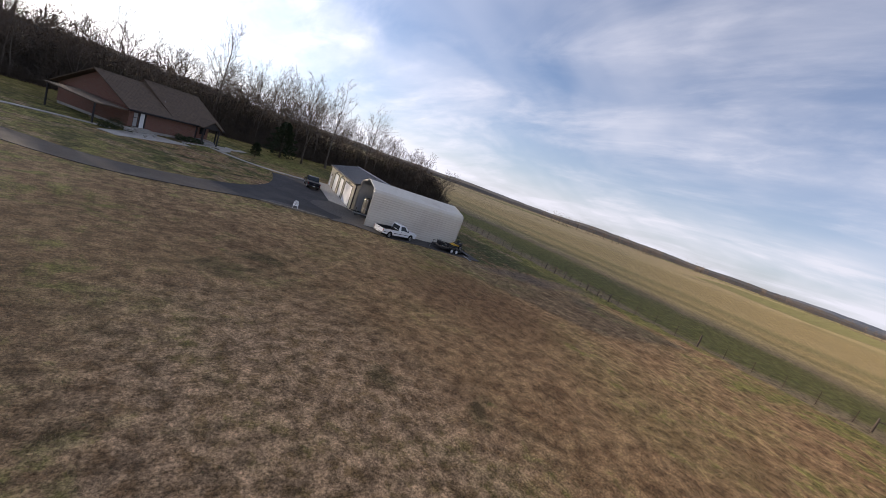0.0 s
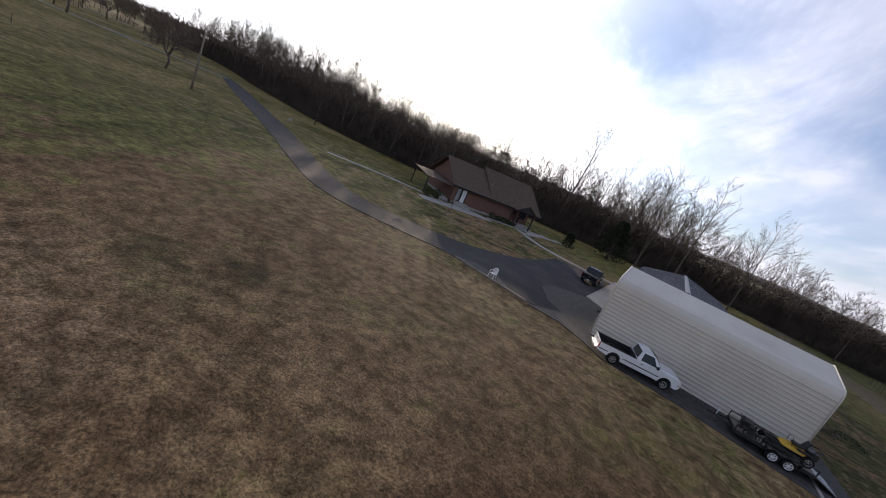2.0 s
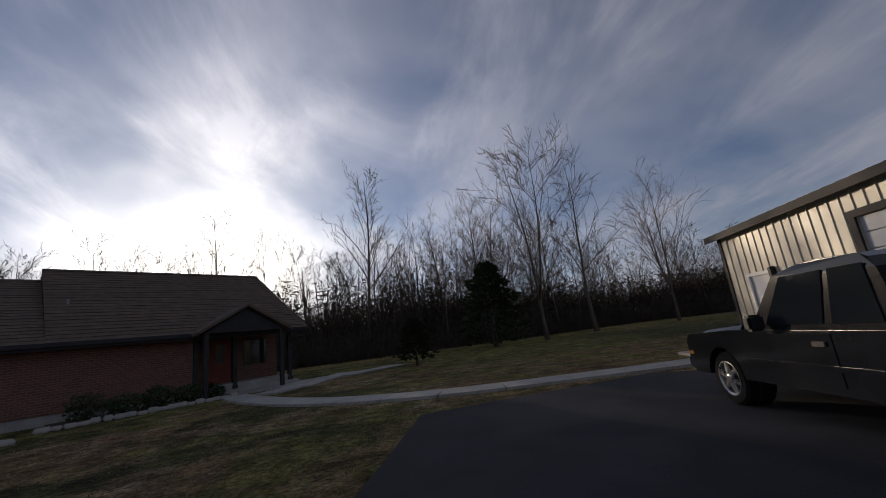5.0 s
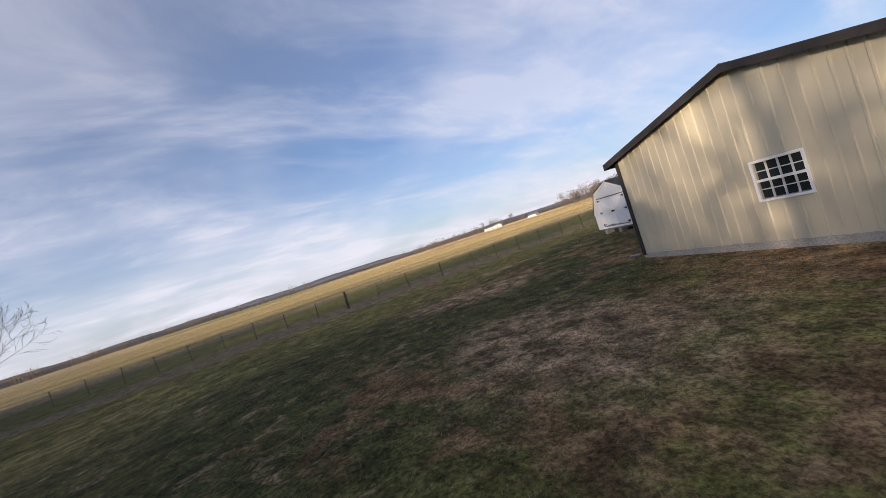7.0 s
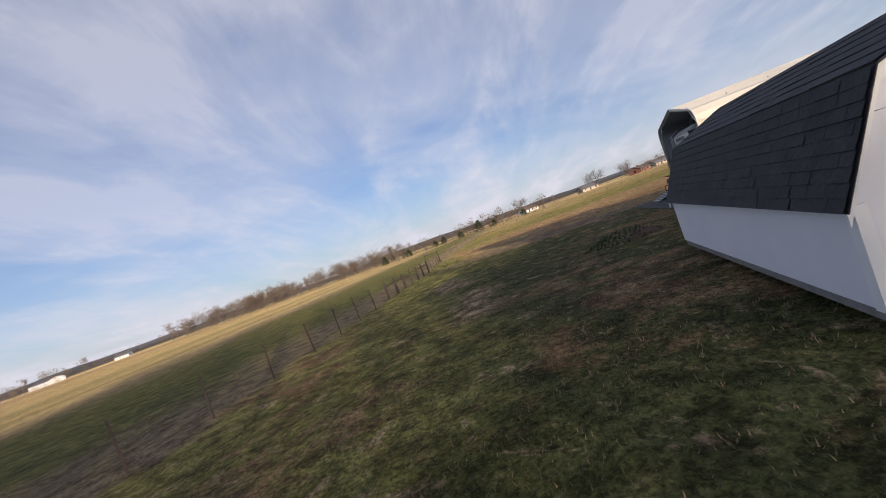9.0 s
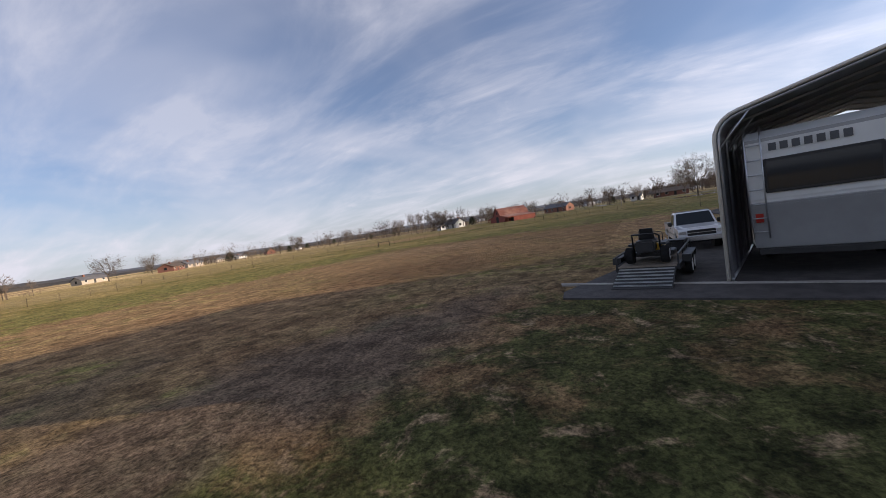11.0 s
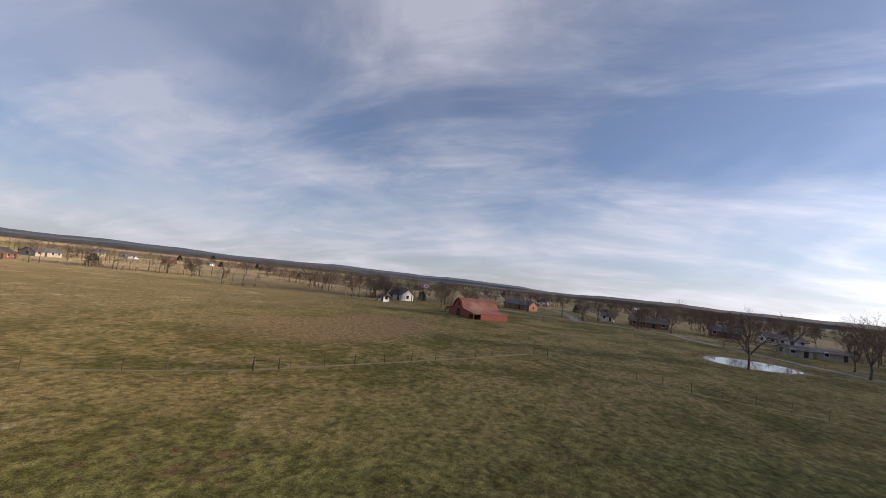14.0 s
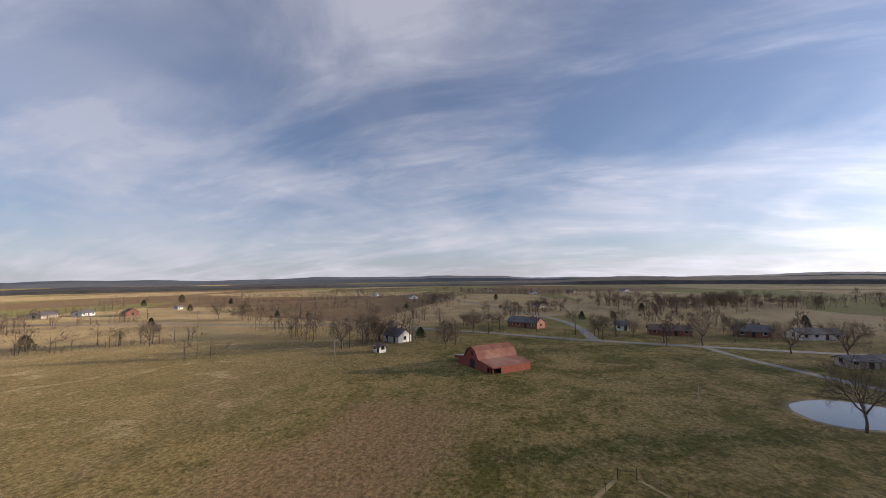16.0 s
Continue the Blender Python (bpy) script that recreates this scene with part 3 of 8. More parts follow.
chair_gravel = [(-10.0, 1.7), (-8.4, 2.6), (-7.3, 2.3), (-6.5, 1.7), (-5.7, 0.6), (-4.6, -0.25), (-6.9, 0.45), (-9.2, 1.25)]
sheet("gravel_corner", chair_gravel, 0.045, M_GRAVEL, "gravel corner between the driveway and the timber edging", 0.03, category="gravel")

# garage and carport stand side by side, square to one another
TH = radians(-14.8)
GX, GY = 0.95, 6.14


def gpt(u, w):
    return (GX + u * math.cos(TH) - w * math.sin(TH), GY + u * math.sin(TH) + w * math.cos(TH))


sheet("garage_apron", [gpt(0, 1.2), gpt(0, 17.6), gpt(-1.95, 17.6), gpt(-2.0, 2.6)], 0.075, M_CONC, "pale concrete apron before the garage doors", 0.07, category="apron")


def walkway():
    """concrete slabs, one by one, from the garage to the porch of the house and on along its front"""
    root = thing("sidewalk", 0, 0, 0, 0, "narrow pale concrete sidewalk with cut joints", "sidewalk", kind="structure")
    runs = [([(4.6, 22.2), (2.8, 21.9), (0.6, 22.1), (-2.8, 22.7), (-5.5, 24.2), (-7.6, 26.6), (-9.2, 29.2)], 0.85),
            ([(-8.0, 28.4), (-6.8, 31.2), (-5.9, 34.8)], 0.95),
            ([(-19.5, 22.2), (-26.0, 20.6), (-32.3, 17.4)], 0.8)]
    for pts, w in runs:
        line = smooth_line(pts, 8)
        quads = []
        for a, b2 in zip(line, line[1:]):
            d = Vector((b2[0] - a[0], b2[1] - a[1], 0))
            if d.length < 1e-6:
                continue
            n = Vector((-d.y, d.x, 0)).normalized() * (w / 2)
            quads.append(((a[0] + n.x, a[1] + n.y), (a[0] - n.x, a[1] - n.y), (b2[0] - n.x, b2[1] - n.y), (b2[0] + n.x, b2[1] + n.y)))
        k = 0
        while k < len(quads):
            grp = quads[k:k + 3]
            k += 3
            side_a = [grp[0][0]] + [q[3] for q in grp]
            side_b = [grp[0][1]] + [q[2] for q in grp]
            shrink = 0.012
            outl = side_b + side_a[::-1]
            cx, cy = sum(p[0] for p in outl) / len(outl), sum(p[1] for p in outl) / len(outl)
            outl = [(p[0] + (cx - p[0]) * shrink, p[1] + (cy - p[1]) * shrink) for p in outl]
            part("slab", prism(outl, -0.02, 0.06, axis="z"), M_CONC, root)


walkway()


def timber_edge():
    for a, b2 in (((-9.7, 1.35), (-8.0, 0.80)), ((-7.95, 0.78), (-6.3, 0.24)), ((-6.25, 0.22), (-4.45, -0.38))):
        d = Vector((b2[0] - a[0], b2[1] - a[1]))
        t = thing("landscape_timber", a[0], a[1], 0, math.degrees(math.atan2(d.y, d.x)), "weathered grey landscape timber lying along the driveway edge", "timber", "edging timbers")
        part("beam", B((0, d.length, -0.07, 0.07, 0, 0.15), bevel=0.012), M_TIMBER, t)


timber_edge()


# ---------------------------------------------------------------- garage
def rib_panel(length, height_a, height_b, pitch=0.23, depth=0.022):
    """ribbed sheet standing along x, of thickness depth; its top runs from height_a to height_b"""
    v, f = [], []
    n = max(1, int(length / pitch))
    xs = []
    for i in range(n):
        x0 = i * length / n
        w = length / n
        xs += [(x0, 0), (x0 + w * 0.72, 0), (x0 + w * 0.79, 1), (x0 + w * 0.93, 1)]
    xs.append((length, 0))
    for x, d in xs:
        h = height_a + (height_b - height_a) * x / length
        v += [(x, -d * depth, 0), (x, -d * depth, h)]
    for i in range(len(xs) - 1):
        f.append((2 * i, 2 * i + 2, 2 * i + 3, 2 * i + 1))
    return v, f


def garage():
    W, Ln, H, HR = 7.32, 17.6, 2.98, 3.92
    g = thing("garage", *gpt(0, 0.4), 0, math.degrees(TH), "tan ribbed metal garage with dark trim and a charcoal metal roof", "garage")
    # local: x across from the door side, y along the door side
    doors = [(1.48, 5.81, 2.36), (6.88, 9.29, 2.36), (10.64, 13.55, 2.36)]
    man = (16.0, 16.74, 1.72)
    base = part("foundation", B((0.13, W - 0.13, 0.13, Ln + 0.045, 0, 0.17), (W - 0.13, W + 0.045, 0.13, Ln + 0.045, 0, 0.02)), M_CONC, g)
    # door wall: pieces between the openings, one flat lining and one ribbed skin
    gaps = [(d[0], d[1], d[2]) for d in doors] + [man]
    edges = [0.0]
    for a, b2, h in gaps:
        edges += [a, b2]
    edges.append(Ln)
    boxes, skin_v, skin_f = [], [], []

    def skin(y0, y1, z0, z1):
        v, f = rib_panel(y1 - y0, z1 - z0, z1 - z0)
        o = len(skin_v)
        skin_v.extend([(-0.004 + p[1], y0 + p[0], z0 + p[2]) for p in v])
        skin_f.extend([tuple(o + i for i in q) for q in f])

    for i in range(0, len(edges), 2):
        if edges[i + 1] - edges[i] > 0.01:
            boxes.append((0.0, 0.12, edges[i], edges[i + 1], 0, H))
            skin(edges[i], edges[i + 1], 0.05, H)
    for a, b2, h in gaps:
        boxes.append((0.0, 0.12, a, b2, h, H))
        skin(a, b2, h, H)
    wall_parts(g, M_TAN, *boxes)
    raw("siding", skin_v, skin_f, M_TAN, g)
    # end walls with gables
    for y, sgn in ((0.0, -1), (Ln, 1)):
        win = (2.87, 3.76, 1.08, 1.85) if sgn > 0 else None
        y0, y1 = (y, y + 0.12) if sgn < 0 else (y - 0.12, y)
        bm = bmesh.new()
        x0 = 0.125
        if win:
            prism([(x0, 0), (W - 0.125, 0), (W - 0.125, win[2]), (x0, win[2])], y0, y1, bm=bm)
            prism([(x0, win[2]), (win[0], win[2]), (win[0], win[3]), (x0, win[3])], y0, y1, bm=bm)
            prism([(win[1], win[2]), (W - 0.125, win[2]), (W - 0.125, win[3]), (win[1], win[3])], y0, y1, bm=bm)
            prism([(x0, win[3]), (W - 0.125, win[3]), (W - 0.125, H), (W / 2, HR - 0.02), (x0, H)], y0, y1, bm=bm)
        else:
            prism([(x0, 0), (W - 0.125, 0), (W - 0.125, H), (W / 2, HR - 0.02), (x0, H)], y0, y1, bm=bm)
        part("gable_wall", bm, M_TAN, g)
        sv, sf = [], []

        def gskin(xa, xb, za, zb0, zb1):
            v, f = rib_panel(xb - xa, zb0 - za, zb1 - za)
            o = len(sv)
            sv.extend([(xa + p[0], y + sgn * (0.004 - p[1]), za + p[2]) for p in v])
            sf.extend([tuple(o + i for i in q) for q in f])

        def top(x):
            return H + (HR - H) * (1 - abs(x - W / 2) / (W / 2)) - 0.02

        if win:
            gskin(0, win[0], 0.12, top(0), top(win[0]))
            gskin(win[0], win[1], 0.12, win[2], win[2])
            gskin(win[0], win[1], win[3], top(win[0]), top(win[1]))
            gskin(win[1], W, 0.12, top(win[1]), top(W))
        else:
            gskin(0, W / 2, 0.12, top(0), top(W / 2))
            gskin(W / 2, W, 0.12, top(W / 2), top(W))
        raw("siding", sv, sf, M_TAN, g)
        if win:
            wd = part("window", B((win[0] - 0.05, win[1] + 0.05, Ln - 0.02, Ln + 0.05, win[2] - 0.05, win[2]),
                                  (win[0] - 0.05, win[1] + 0.05, Ln - 0.02, Ln + 0.05, win[3], win[3] + 0.05),
                                  (win[0] - 0.05, win[0], Ln - 0.02, Ln + 0.05, win[2], win[3]),
                                  (win[1], win[1] + 0.05, Ln - 0.02, Ln + 0.05, win[2], win[3]),
                                  (win[0], win[1], Ln - 0.02, Ln + 0.035, (win[2] + win[3]) / 2 - 0.025, (win[2] + win[3]) / 2 + 0.025)),
                      M_WHITE, g, "white vinyl sash window with dark panes")
            for k in range(4):
                for j in range(4):
                    pw, ph = (win[1] - win[0]) / 4, (win[3] - win[2]) / 4
                    part("pane", B((win[0] + k * pw + 0.012, win[0] + (k + 1) * pw - 0.012, Ln - 0.06, Ln - 0.045,
                                    win[2] + j * ph + 0.012, win[2] + (j + 1) * ph - 0.012)), M_GLASS, wd)
            part("muntin", B(*[(win[0] + k * (win[1] - win[0]) / 4 - 0.007, win[0] + k * (win[1] - win[0]) / 4 + 0.007, Ln - 0.05, Ln + 0.0, win[2], win[3]) for k in (1, 2, 3)],
                             *[(win[0], win[1], Ln - 0.045, Ln - 0.005, win[2] + (win[3] - win[2]) * q - 0.007, win[2] + (win[3] - win[2]) * q + 0.007) for q in (0.25, 0.75)]), M_WHITE, wd)
    # back wall with one wide door
    bd = (0.28, 4.98, 2.15)
    wall_parts(g, M_TAN, (W - 0.12, W, 0, bd[0], 0, H), (W - 0.12, W, bd[1], Ln, 0, H), (W - 0.12, W, bd[0], bd[1], bd[2], H))
    sv, sf = [], []
    for a, b2, z0 in ((0, bd[0], 0.05), (bd[1], Ln, 0.05), (bd[0], bd[1], bd[2])):
        v, f = rib_panel(b2 - a, H - z0, H - z0)
        o = len(sv)
        sv.extend([(W + 0.004 - p[1], a + p[0], z0 + p[2]) for p in v])
        sf.extend([tuple(o + i for i in q) for q in f])
    raw("siding", sv, sf, M_TAN, g)
    # doors
    for a, b2, h in doors:
        d = part("overhead_door", B((-0.045, -0.005, a - 0.13, a, 0, h + 0.13), (-0.045, -0.005, b2, b2 + 0.13, 0, h + 0.13), (-0.045, -0.005, a, b2, h, h + 0.13)), M_TRIM, g, "white sectional garage door in dark trim, closed")
        rows = 8 if h > 2.3 else 5
        for r in range(rows):
            part("door_panel", B((0.03, 0.07, a, b2, h * r / rows + 0.006, h * (r + 1) / rows - 0.006), bevel=0.01), M_DOORW, d)
    d = part("overhead_door", B((W + 0.005, W + 0.04, bd[0] - 0.12, bd[0], 0, bd[2] + 0.12), (W + 0.005, W + 0.04, bd[1], bd[1] + 0.12, 0, bd[2] + 0.12), (W + 0.005, W + 0.04, bd[0], bd[1], bd[2], bd[2] + 0.12)), M_TAN, g, "wide white sectional garage door, closed")
    for r in range(6):
        part("door_panel", B((W - 0.07, W - 0.03, bd[0], bd[1], bd[2] * r / 6 + 0.006, bd[2] * (r + 1) / 6 - 0.006), bevel=0.01), M_DOORW, d)
    d = part("entry_door", B((-0.035, -0.004, man[0] - 0.08, man[0], 0.08, man[2] + 0.08), (-0.035, -0.004, man[1], man[1] + 0.08, 0.08, man[2] + 0.08), (-0.035, -0.004, man[0], man[1], man[2], man[2] + 0.08),
                             (0.02, 0.065, man[0], man[1], 0.09, man[2])), M_WHITE, g, "plain white entry door, closed")
    lathe("knob", [(0.012, 0.0), (0.012, 0.03), (0.03, 0.04), (0.03, 0.06), (0.01, 0.075)], M_CHROME, d, "x", (-0.06, man[0] + 0.09, 1.0), 12)
    part("entry_light", B((-0.13, -0.005, man[0] - 0.22, man[0] - 0.10, 1.62, 1.85), bevel=0.02), M_BLACK, g, "small black wall lantern beside the entry door")
    for y in (3.65, 8.05, 12.1):
        fl = part("floodlight", B((-0.06, -0.005, y - 0.06, y + 0.06, 2.58, 2.70)), M_BLACK, g, "black twin floodlight over the doors")
        for s in (-1, 1):
            lathe("lamp_head", [(0.025, 0.0), (0.05, 0.05), (0.06, 0.16), (0.05, 0.17)], M_BLACK, fl, "y", (-0.12, y + s * 0.05 if s > 0 else y - 0.22, 2.64), 12)
    # corner trim, eaves and roof
    part("corner_trim", B((-0.03, 0.09, -0.03, 0.004, 0.1, H), (-0.032, -0.003, 0.004, 0.09, 0.1, H)), M_TRIM, g)
    part("corner_trim", B((-0.03, 0.09, Ln - 0.004, Ln + 0.03, 0.1, H), (-0.032, -0.003, Ln - 0.09, Ln - 0.004, 0.1, H)), M_TRIM, g)
    part("corner_trim", B((W - 0.09, W + 0.03, Ln + 0.003, Ln + 0.03, 0.1, H), (W + 0.003, W + 0.032, Ln - 0.09, Ln + 0.003, 0.1, H)), M_TRIM, g)
    part("corner_trim", B((W - 0.09, W + 0.03, -0.03, -0.003, 0.1, H), (W + 0.003, W + 0.032, -0.003, 0.09, 0.1, H)), M_TAN, g)
    ov = 0.22
    rf = part("roof", prism([(-ov, H - 0.04), (W / 2, HR), (W + ov, H - 0.04), (W + ov, H + 0.02), (W / 2, HR + 0.06), (-ov, H + 0.02)], -ov, Ln + ov), M_ROOFM, g)
    n = int((Ln + 2 * ov) / 0.3)
    for s in (0, 1):
        v, f = [], []
        for i in range(n):
            y = -ov + (i + 0.5) * (Ln + 2 * ov) / n
            xa, xb = (-ov, W / 2) if s == 0 else (W + ov, W / 2)
            za, zb = H + 0.02, HR + 0.06
            o = len(v)
            v += [(xa, y - 0.03, za), (xa, y - 0.015, za + 0.025), (xa, y + 0.015, za + 0.025), (xa, y + 0.03, za),
                  (xb, y - 0.03, zb), (xb, y - 0.015, zb + 0.025), (xb, y + 0.015, zb + 0.025), (xb, y + 0.03, zb)]
            f += [(o, o + 1, o + 5, o + 4), (o + 1, o + 2, o + 6, o + 5), (o + 2, o + 3, o + 7, o + 6), (o, o + 3, o + 2, o + 1)]
        raw("roof_rib", v, f, M_ROOFM, rf)
    part("ridge_cap", prism([(W / 2 - 0.18, HR + 0.045), (W / 2, HR + 0.105), (W / 2 + 0.18, HR + 0.045), (W / 2, HR + 0.085)], -ov, Ln + ov), M_ROOFM, rf)
    part("fascia", B((-ov - 0.03, -ov, -ov, Ln + ov, H - 0.14, H + 0.03)), M_TRIM, rf)
    part("fascia", B((W + ov, W + ov + 0.03, -ov, Ln + ov, H - 0.14, H + 0.03)), M_TRIM, rf)
    for y0, y1 in ((-ov - 0.03, -ov), (Ln + ov, Ln + ov + 0.03)):
        part("rake_trim", prism([(-ov - 0.03, H - 0.14), (W / 2, HR - 0.08), (W + ov + 0.03, H - 0.14), (W + ov + 0.03, H + 0.035), (W / 2, HR + 0.09), (-ov - 0.03, H + 0.035)], y0, y1), M_TRIM, rf)
    # soffits
    part("soffit", B((-ov, -0.03, -ov, Ln + ov, H - 0.06, H - 0.045), (W + 0.03, W + ov, -ov, Ln + ov, H - 0.06, H - 0.045)), M_TRIM, rf)


garage()


# ---------------------------------------------------------------- carport
CL, CW, CH, CR = 10.1, 5.63, 3.72, 4.22

CA = -14.8


def cpt(u, w):
    """a place in the carport, u along it from the south-west foot and w across"""
    a = radians(CA)
    return (-0.43 + u * math.cos(a) - w * math.sin(a), 0.11 + u * math.sin(a) + w * math.cos(a))


def carport_profile(inset=0.0, steps=5):
    """right half and left half of the round-shouldered section, from the south foot to the north foot"""
    r = 0.55
    pts = [(inset, 0.0), (inset, CH - r)]
    rise = CR - CH
    slope = math.atan2(rise, CW / 2)
    c = (r, CH - r)
    for i in range(1, steps + 1):
        a = math.pi - (math.pi / 2 - slope) * i / steps
        pts.append((c[0] + (r - inset) * math.cos(a), c[1] + (r - inset) * math.sin(a)))
    pts.append((CW / 2, CR - inset))
    return pts + [(CW - y, z) for y, z in pts[-2::-1]]


def carport():
    c = thing("carport", *cpt(0, 0), 0.03, CA, "long almond steel carport with closed ribbed sides, open at both ends", "carport")
    # horizontal ribbed panels: run along the section with a small rib every 0.23 m
    outer = carport_profile()
    line = []
    for (a, b2) in zip(outer, outer[1:]):
        d = math.hypot(b2[0] - a[0], b2[1] - a[1])
        n = max(1, int(d / 0.055))
        for i in range(n):
            t = i / n
            line.append((a[0] + (b2[0] - a[0]) * t, a[1] + (b2[1] - a[1]) * t))
    line.append(outer[-1])
    rib = []
    for i, p in enumerate(line):
        q = line[min(i + 1, len(line) - 1)]
        o = line[max(i - 1, 0)]
        d = Vector((q[0] - o[0], q[1] - o[1])).normalized()
        nrm = Vector((-d.y, d.x))
        k = 0.020 if i % 4 == 0 else 0.0
        rib.append((p[0] + nrm.x * k, p[1] + nrm.y * k))
    skin_in = [(p[0] + (0.014 if p[0] < CW / 2 else -0.014) * (1 if p[1] < CH else 0), p[1] - (0.014 if p[1] >= CH - 0.3 else 0)) for p in line]
    low = next(i for i, p in enumerate(line) if p[1] > CH - 0.5)
    for nm, i0, i1 in (("side_panel", 0, low), ("roof_panel", low, len(line) - 1 - low), ("side_panel", len(line) - 1 - low, len(line) - 1)):
        v, f = [], []
        for i in range(i0, i1 + 1):
            v += [(0, rib[i][0], rib[i][1]), (CL, rib[i][0], rib[i][1])]
        for i in range(i1 - i0):
            f.append((2 * i, 2 * i + 1, 2 * i + 3, 2 * i + 2))
        raw(nm, v, f, M_CARPORT, c)
        v, f = [], []
        for i in range(i0, i1 + 1):
            v += [(0.01, skin_in[i][0], skin_in[i][1]), (CL - 0.01, skin_in[i][0], skin_in[i][1])]
        for i in range(i1 - i0):
            f.append((2 * i, 2 * i + 2, 2 * i + 3, 2 * i + 1))
        raw("liner", v, f, M_CPIN, c)
    inner = carport_profile(0.06)
    for i in range(8):
        x = 0.04 + i * (CL - 0.08) / 7
        tube("frame_arch", [(x, p[0], p[1]) for p in inner], 0.035, M_STEEL, c, 6)
        for s in (0, 1):
            y0, y1 = (0.06, 0.75) if s == 0 else (CW - 0.06, CW - 0.75)
            tube("corner_brace", [(x, y0, CH - 0.75), (x, y1, CH + 0.1)], 0.025, M_STEEL, c, 5)
    for y in (0.06, CW - 0.06):
        tube("base_rail", [(0, y, 0.04), (CL, y, 0.04)], 0.035, M_STEEL, c, 6)
    # end trim following the section
    for x in (-0.012, CL + 0.012):
        tube("end_trim", [(x, p[0], p[1]) for p in carport_profile(-0.01)], 0.04, M_CARPORT, c, 6)


carport()


# ---------------------------------------------------------------- trees
def grow(seed, h, spread=1.0, first=0.3, n1=15, n2=6, n3=5, fork=False, lean=0.03, twig=0.018):
    """a bare deciduous tree: (trunk verts, faces), (crown verts, faces)"""
    R = random.Random(seed)
    tv, tf, cv, cf = [], [], [], []

    def path(start, d, length, segs, wobble, lift):
        pts, p, q = [start.copy()], start.copy(), d.normalized()
        for _ in range(segs):
            q = (q + Vector((R.uniform(-1, 1), R.uniform(-1, 1), R.uniform(-0.7, 0.8))) * wobble + Vector((0, 0, lift))).normalized()
            p = p + q * (length / segs)
            pts.append(p.copy())
        return pts

    def along(pts, t):
        i = min(int(t * (len(pts) - 1)), len(pts) - 2)
        return pts[i].lerp(pts[i + 1], t * (len(pts) - 1) - i), (pts[i + 1] - pts[i]).normalized()

    def side(d, angle, az):
        u = d.orthogonal().normalized()
        w = d.cross(u)
        return d * math.cos(angle) + (u * math.cos(az) + w * math.sin(az)) * math.sin(angle)

    r0 = h * R.uniform(0.010, 0.014)
    stems = [(path(Vector((0, 0, -0.15)), Vector((R.uniform(-lean, lean), R.uniform(-lean, lean), 1)), h, 9, 0.07, 0.05), r0, first)]
    if fork:
        p, d = along(stems[0][0], 0.22)
        stems.append((path(p, side(d, 0.45, R.uniform(0, 6.28)), h * 0.72, 7, 0.06, 0.09), r0 * 0.75, 0.25))
    for pts, rad, fst in stems:
        k = len(pts)
        tube_geo(pts, [max(0.02, rad * (1 - 0.9 * (i / (k - 1)) ** 0.8) * (1.5 if i == 0 else 1)) for i in range(k)], 6, tv, tf)
        az = R.uniform(0, 6.28)
        for i in range(n1):
            t = fst + (1 - fst) * (i + R.random()) / n1
            p, d = along(pts, min(t, 0.995))
            az += 2.4 + R.uniform(-0.5, 0.5)
            ln = h * spread * (0.36 - 0.23 * (t - fst) / (1 - fst)) * R.uniform(0.6, 1.3)
            b1 = path(p, side(d, R.uniform(0.5, 0.95), az), ln, 4, 0.17, 0.08)
            rb = max(0.018, rad * 0.42 * (1.1 - t))
            tube_geo(b1, [rb * (1 - 0.75 * j / 4) for j in range(5)], 4, tv, tf)
            for j in range(n2):
                p2, d2 = along(b1, 0.25 + 0.75 * (j + R.random()) / n2)
                l2 = ln * R.uniform(0.28, 0.5)
                b2 = path(p2, side(d2, R.uniform(0.4, 0.9), R.uniform(0, 6.28)), l2, 2, 0.2, 0.09)
                r2 = max(0.013, rb * 0.35)
                tube_geo(b2, [r2, r2 * 0.75, r2 * 0.4], 3, cv, cf)
                for m in range(n3):
                    p3, d3 = along(b2, 0.2 + 0.8 * (m + R.random()) / n3)
                    d4 = side(d3, R.uniform(0.3, 0.9), R.uniform(0, 6.28)) + Vector((0, 0, 0.15))
                    e = p3 + d4 * l2 * R.uniform(0.35, 0.7)
                    u = d4.orthogonal().normalized() * twig
                    o = len(cv)
                    cv += [tuple(p3 - u), tuple(p3 + u), tuple(e)]
                    cf.append((o, o + 1, o + 2))
                    mid = p3.lerp(e, 0.5)
                    e2 = mid + side(d4.normalized(), 0.7, R.uniform(0, 6.28)) * l2 * 0.3
                    cv += [tuple(mid - u * 0.8), tuple(mid + u * 0.8), tuple(e2)]
                    cf.append((o + 3, o + 4, o + 5))
    return (tv, tf), (cv, cf)


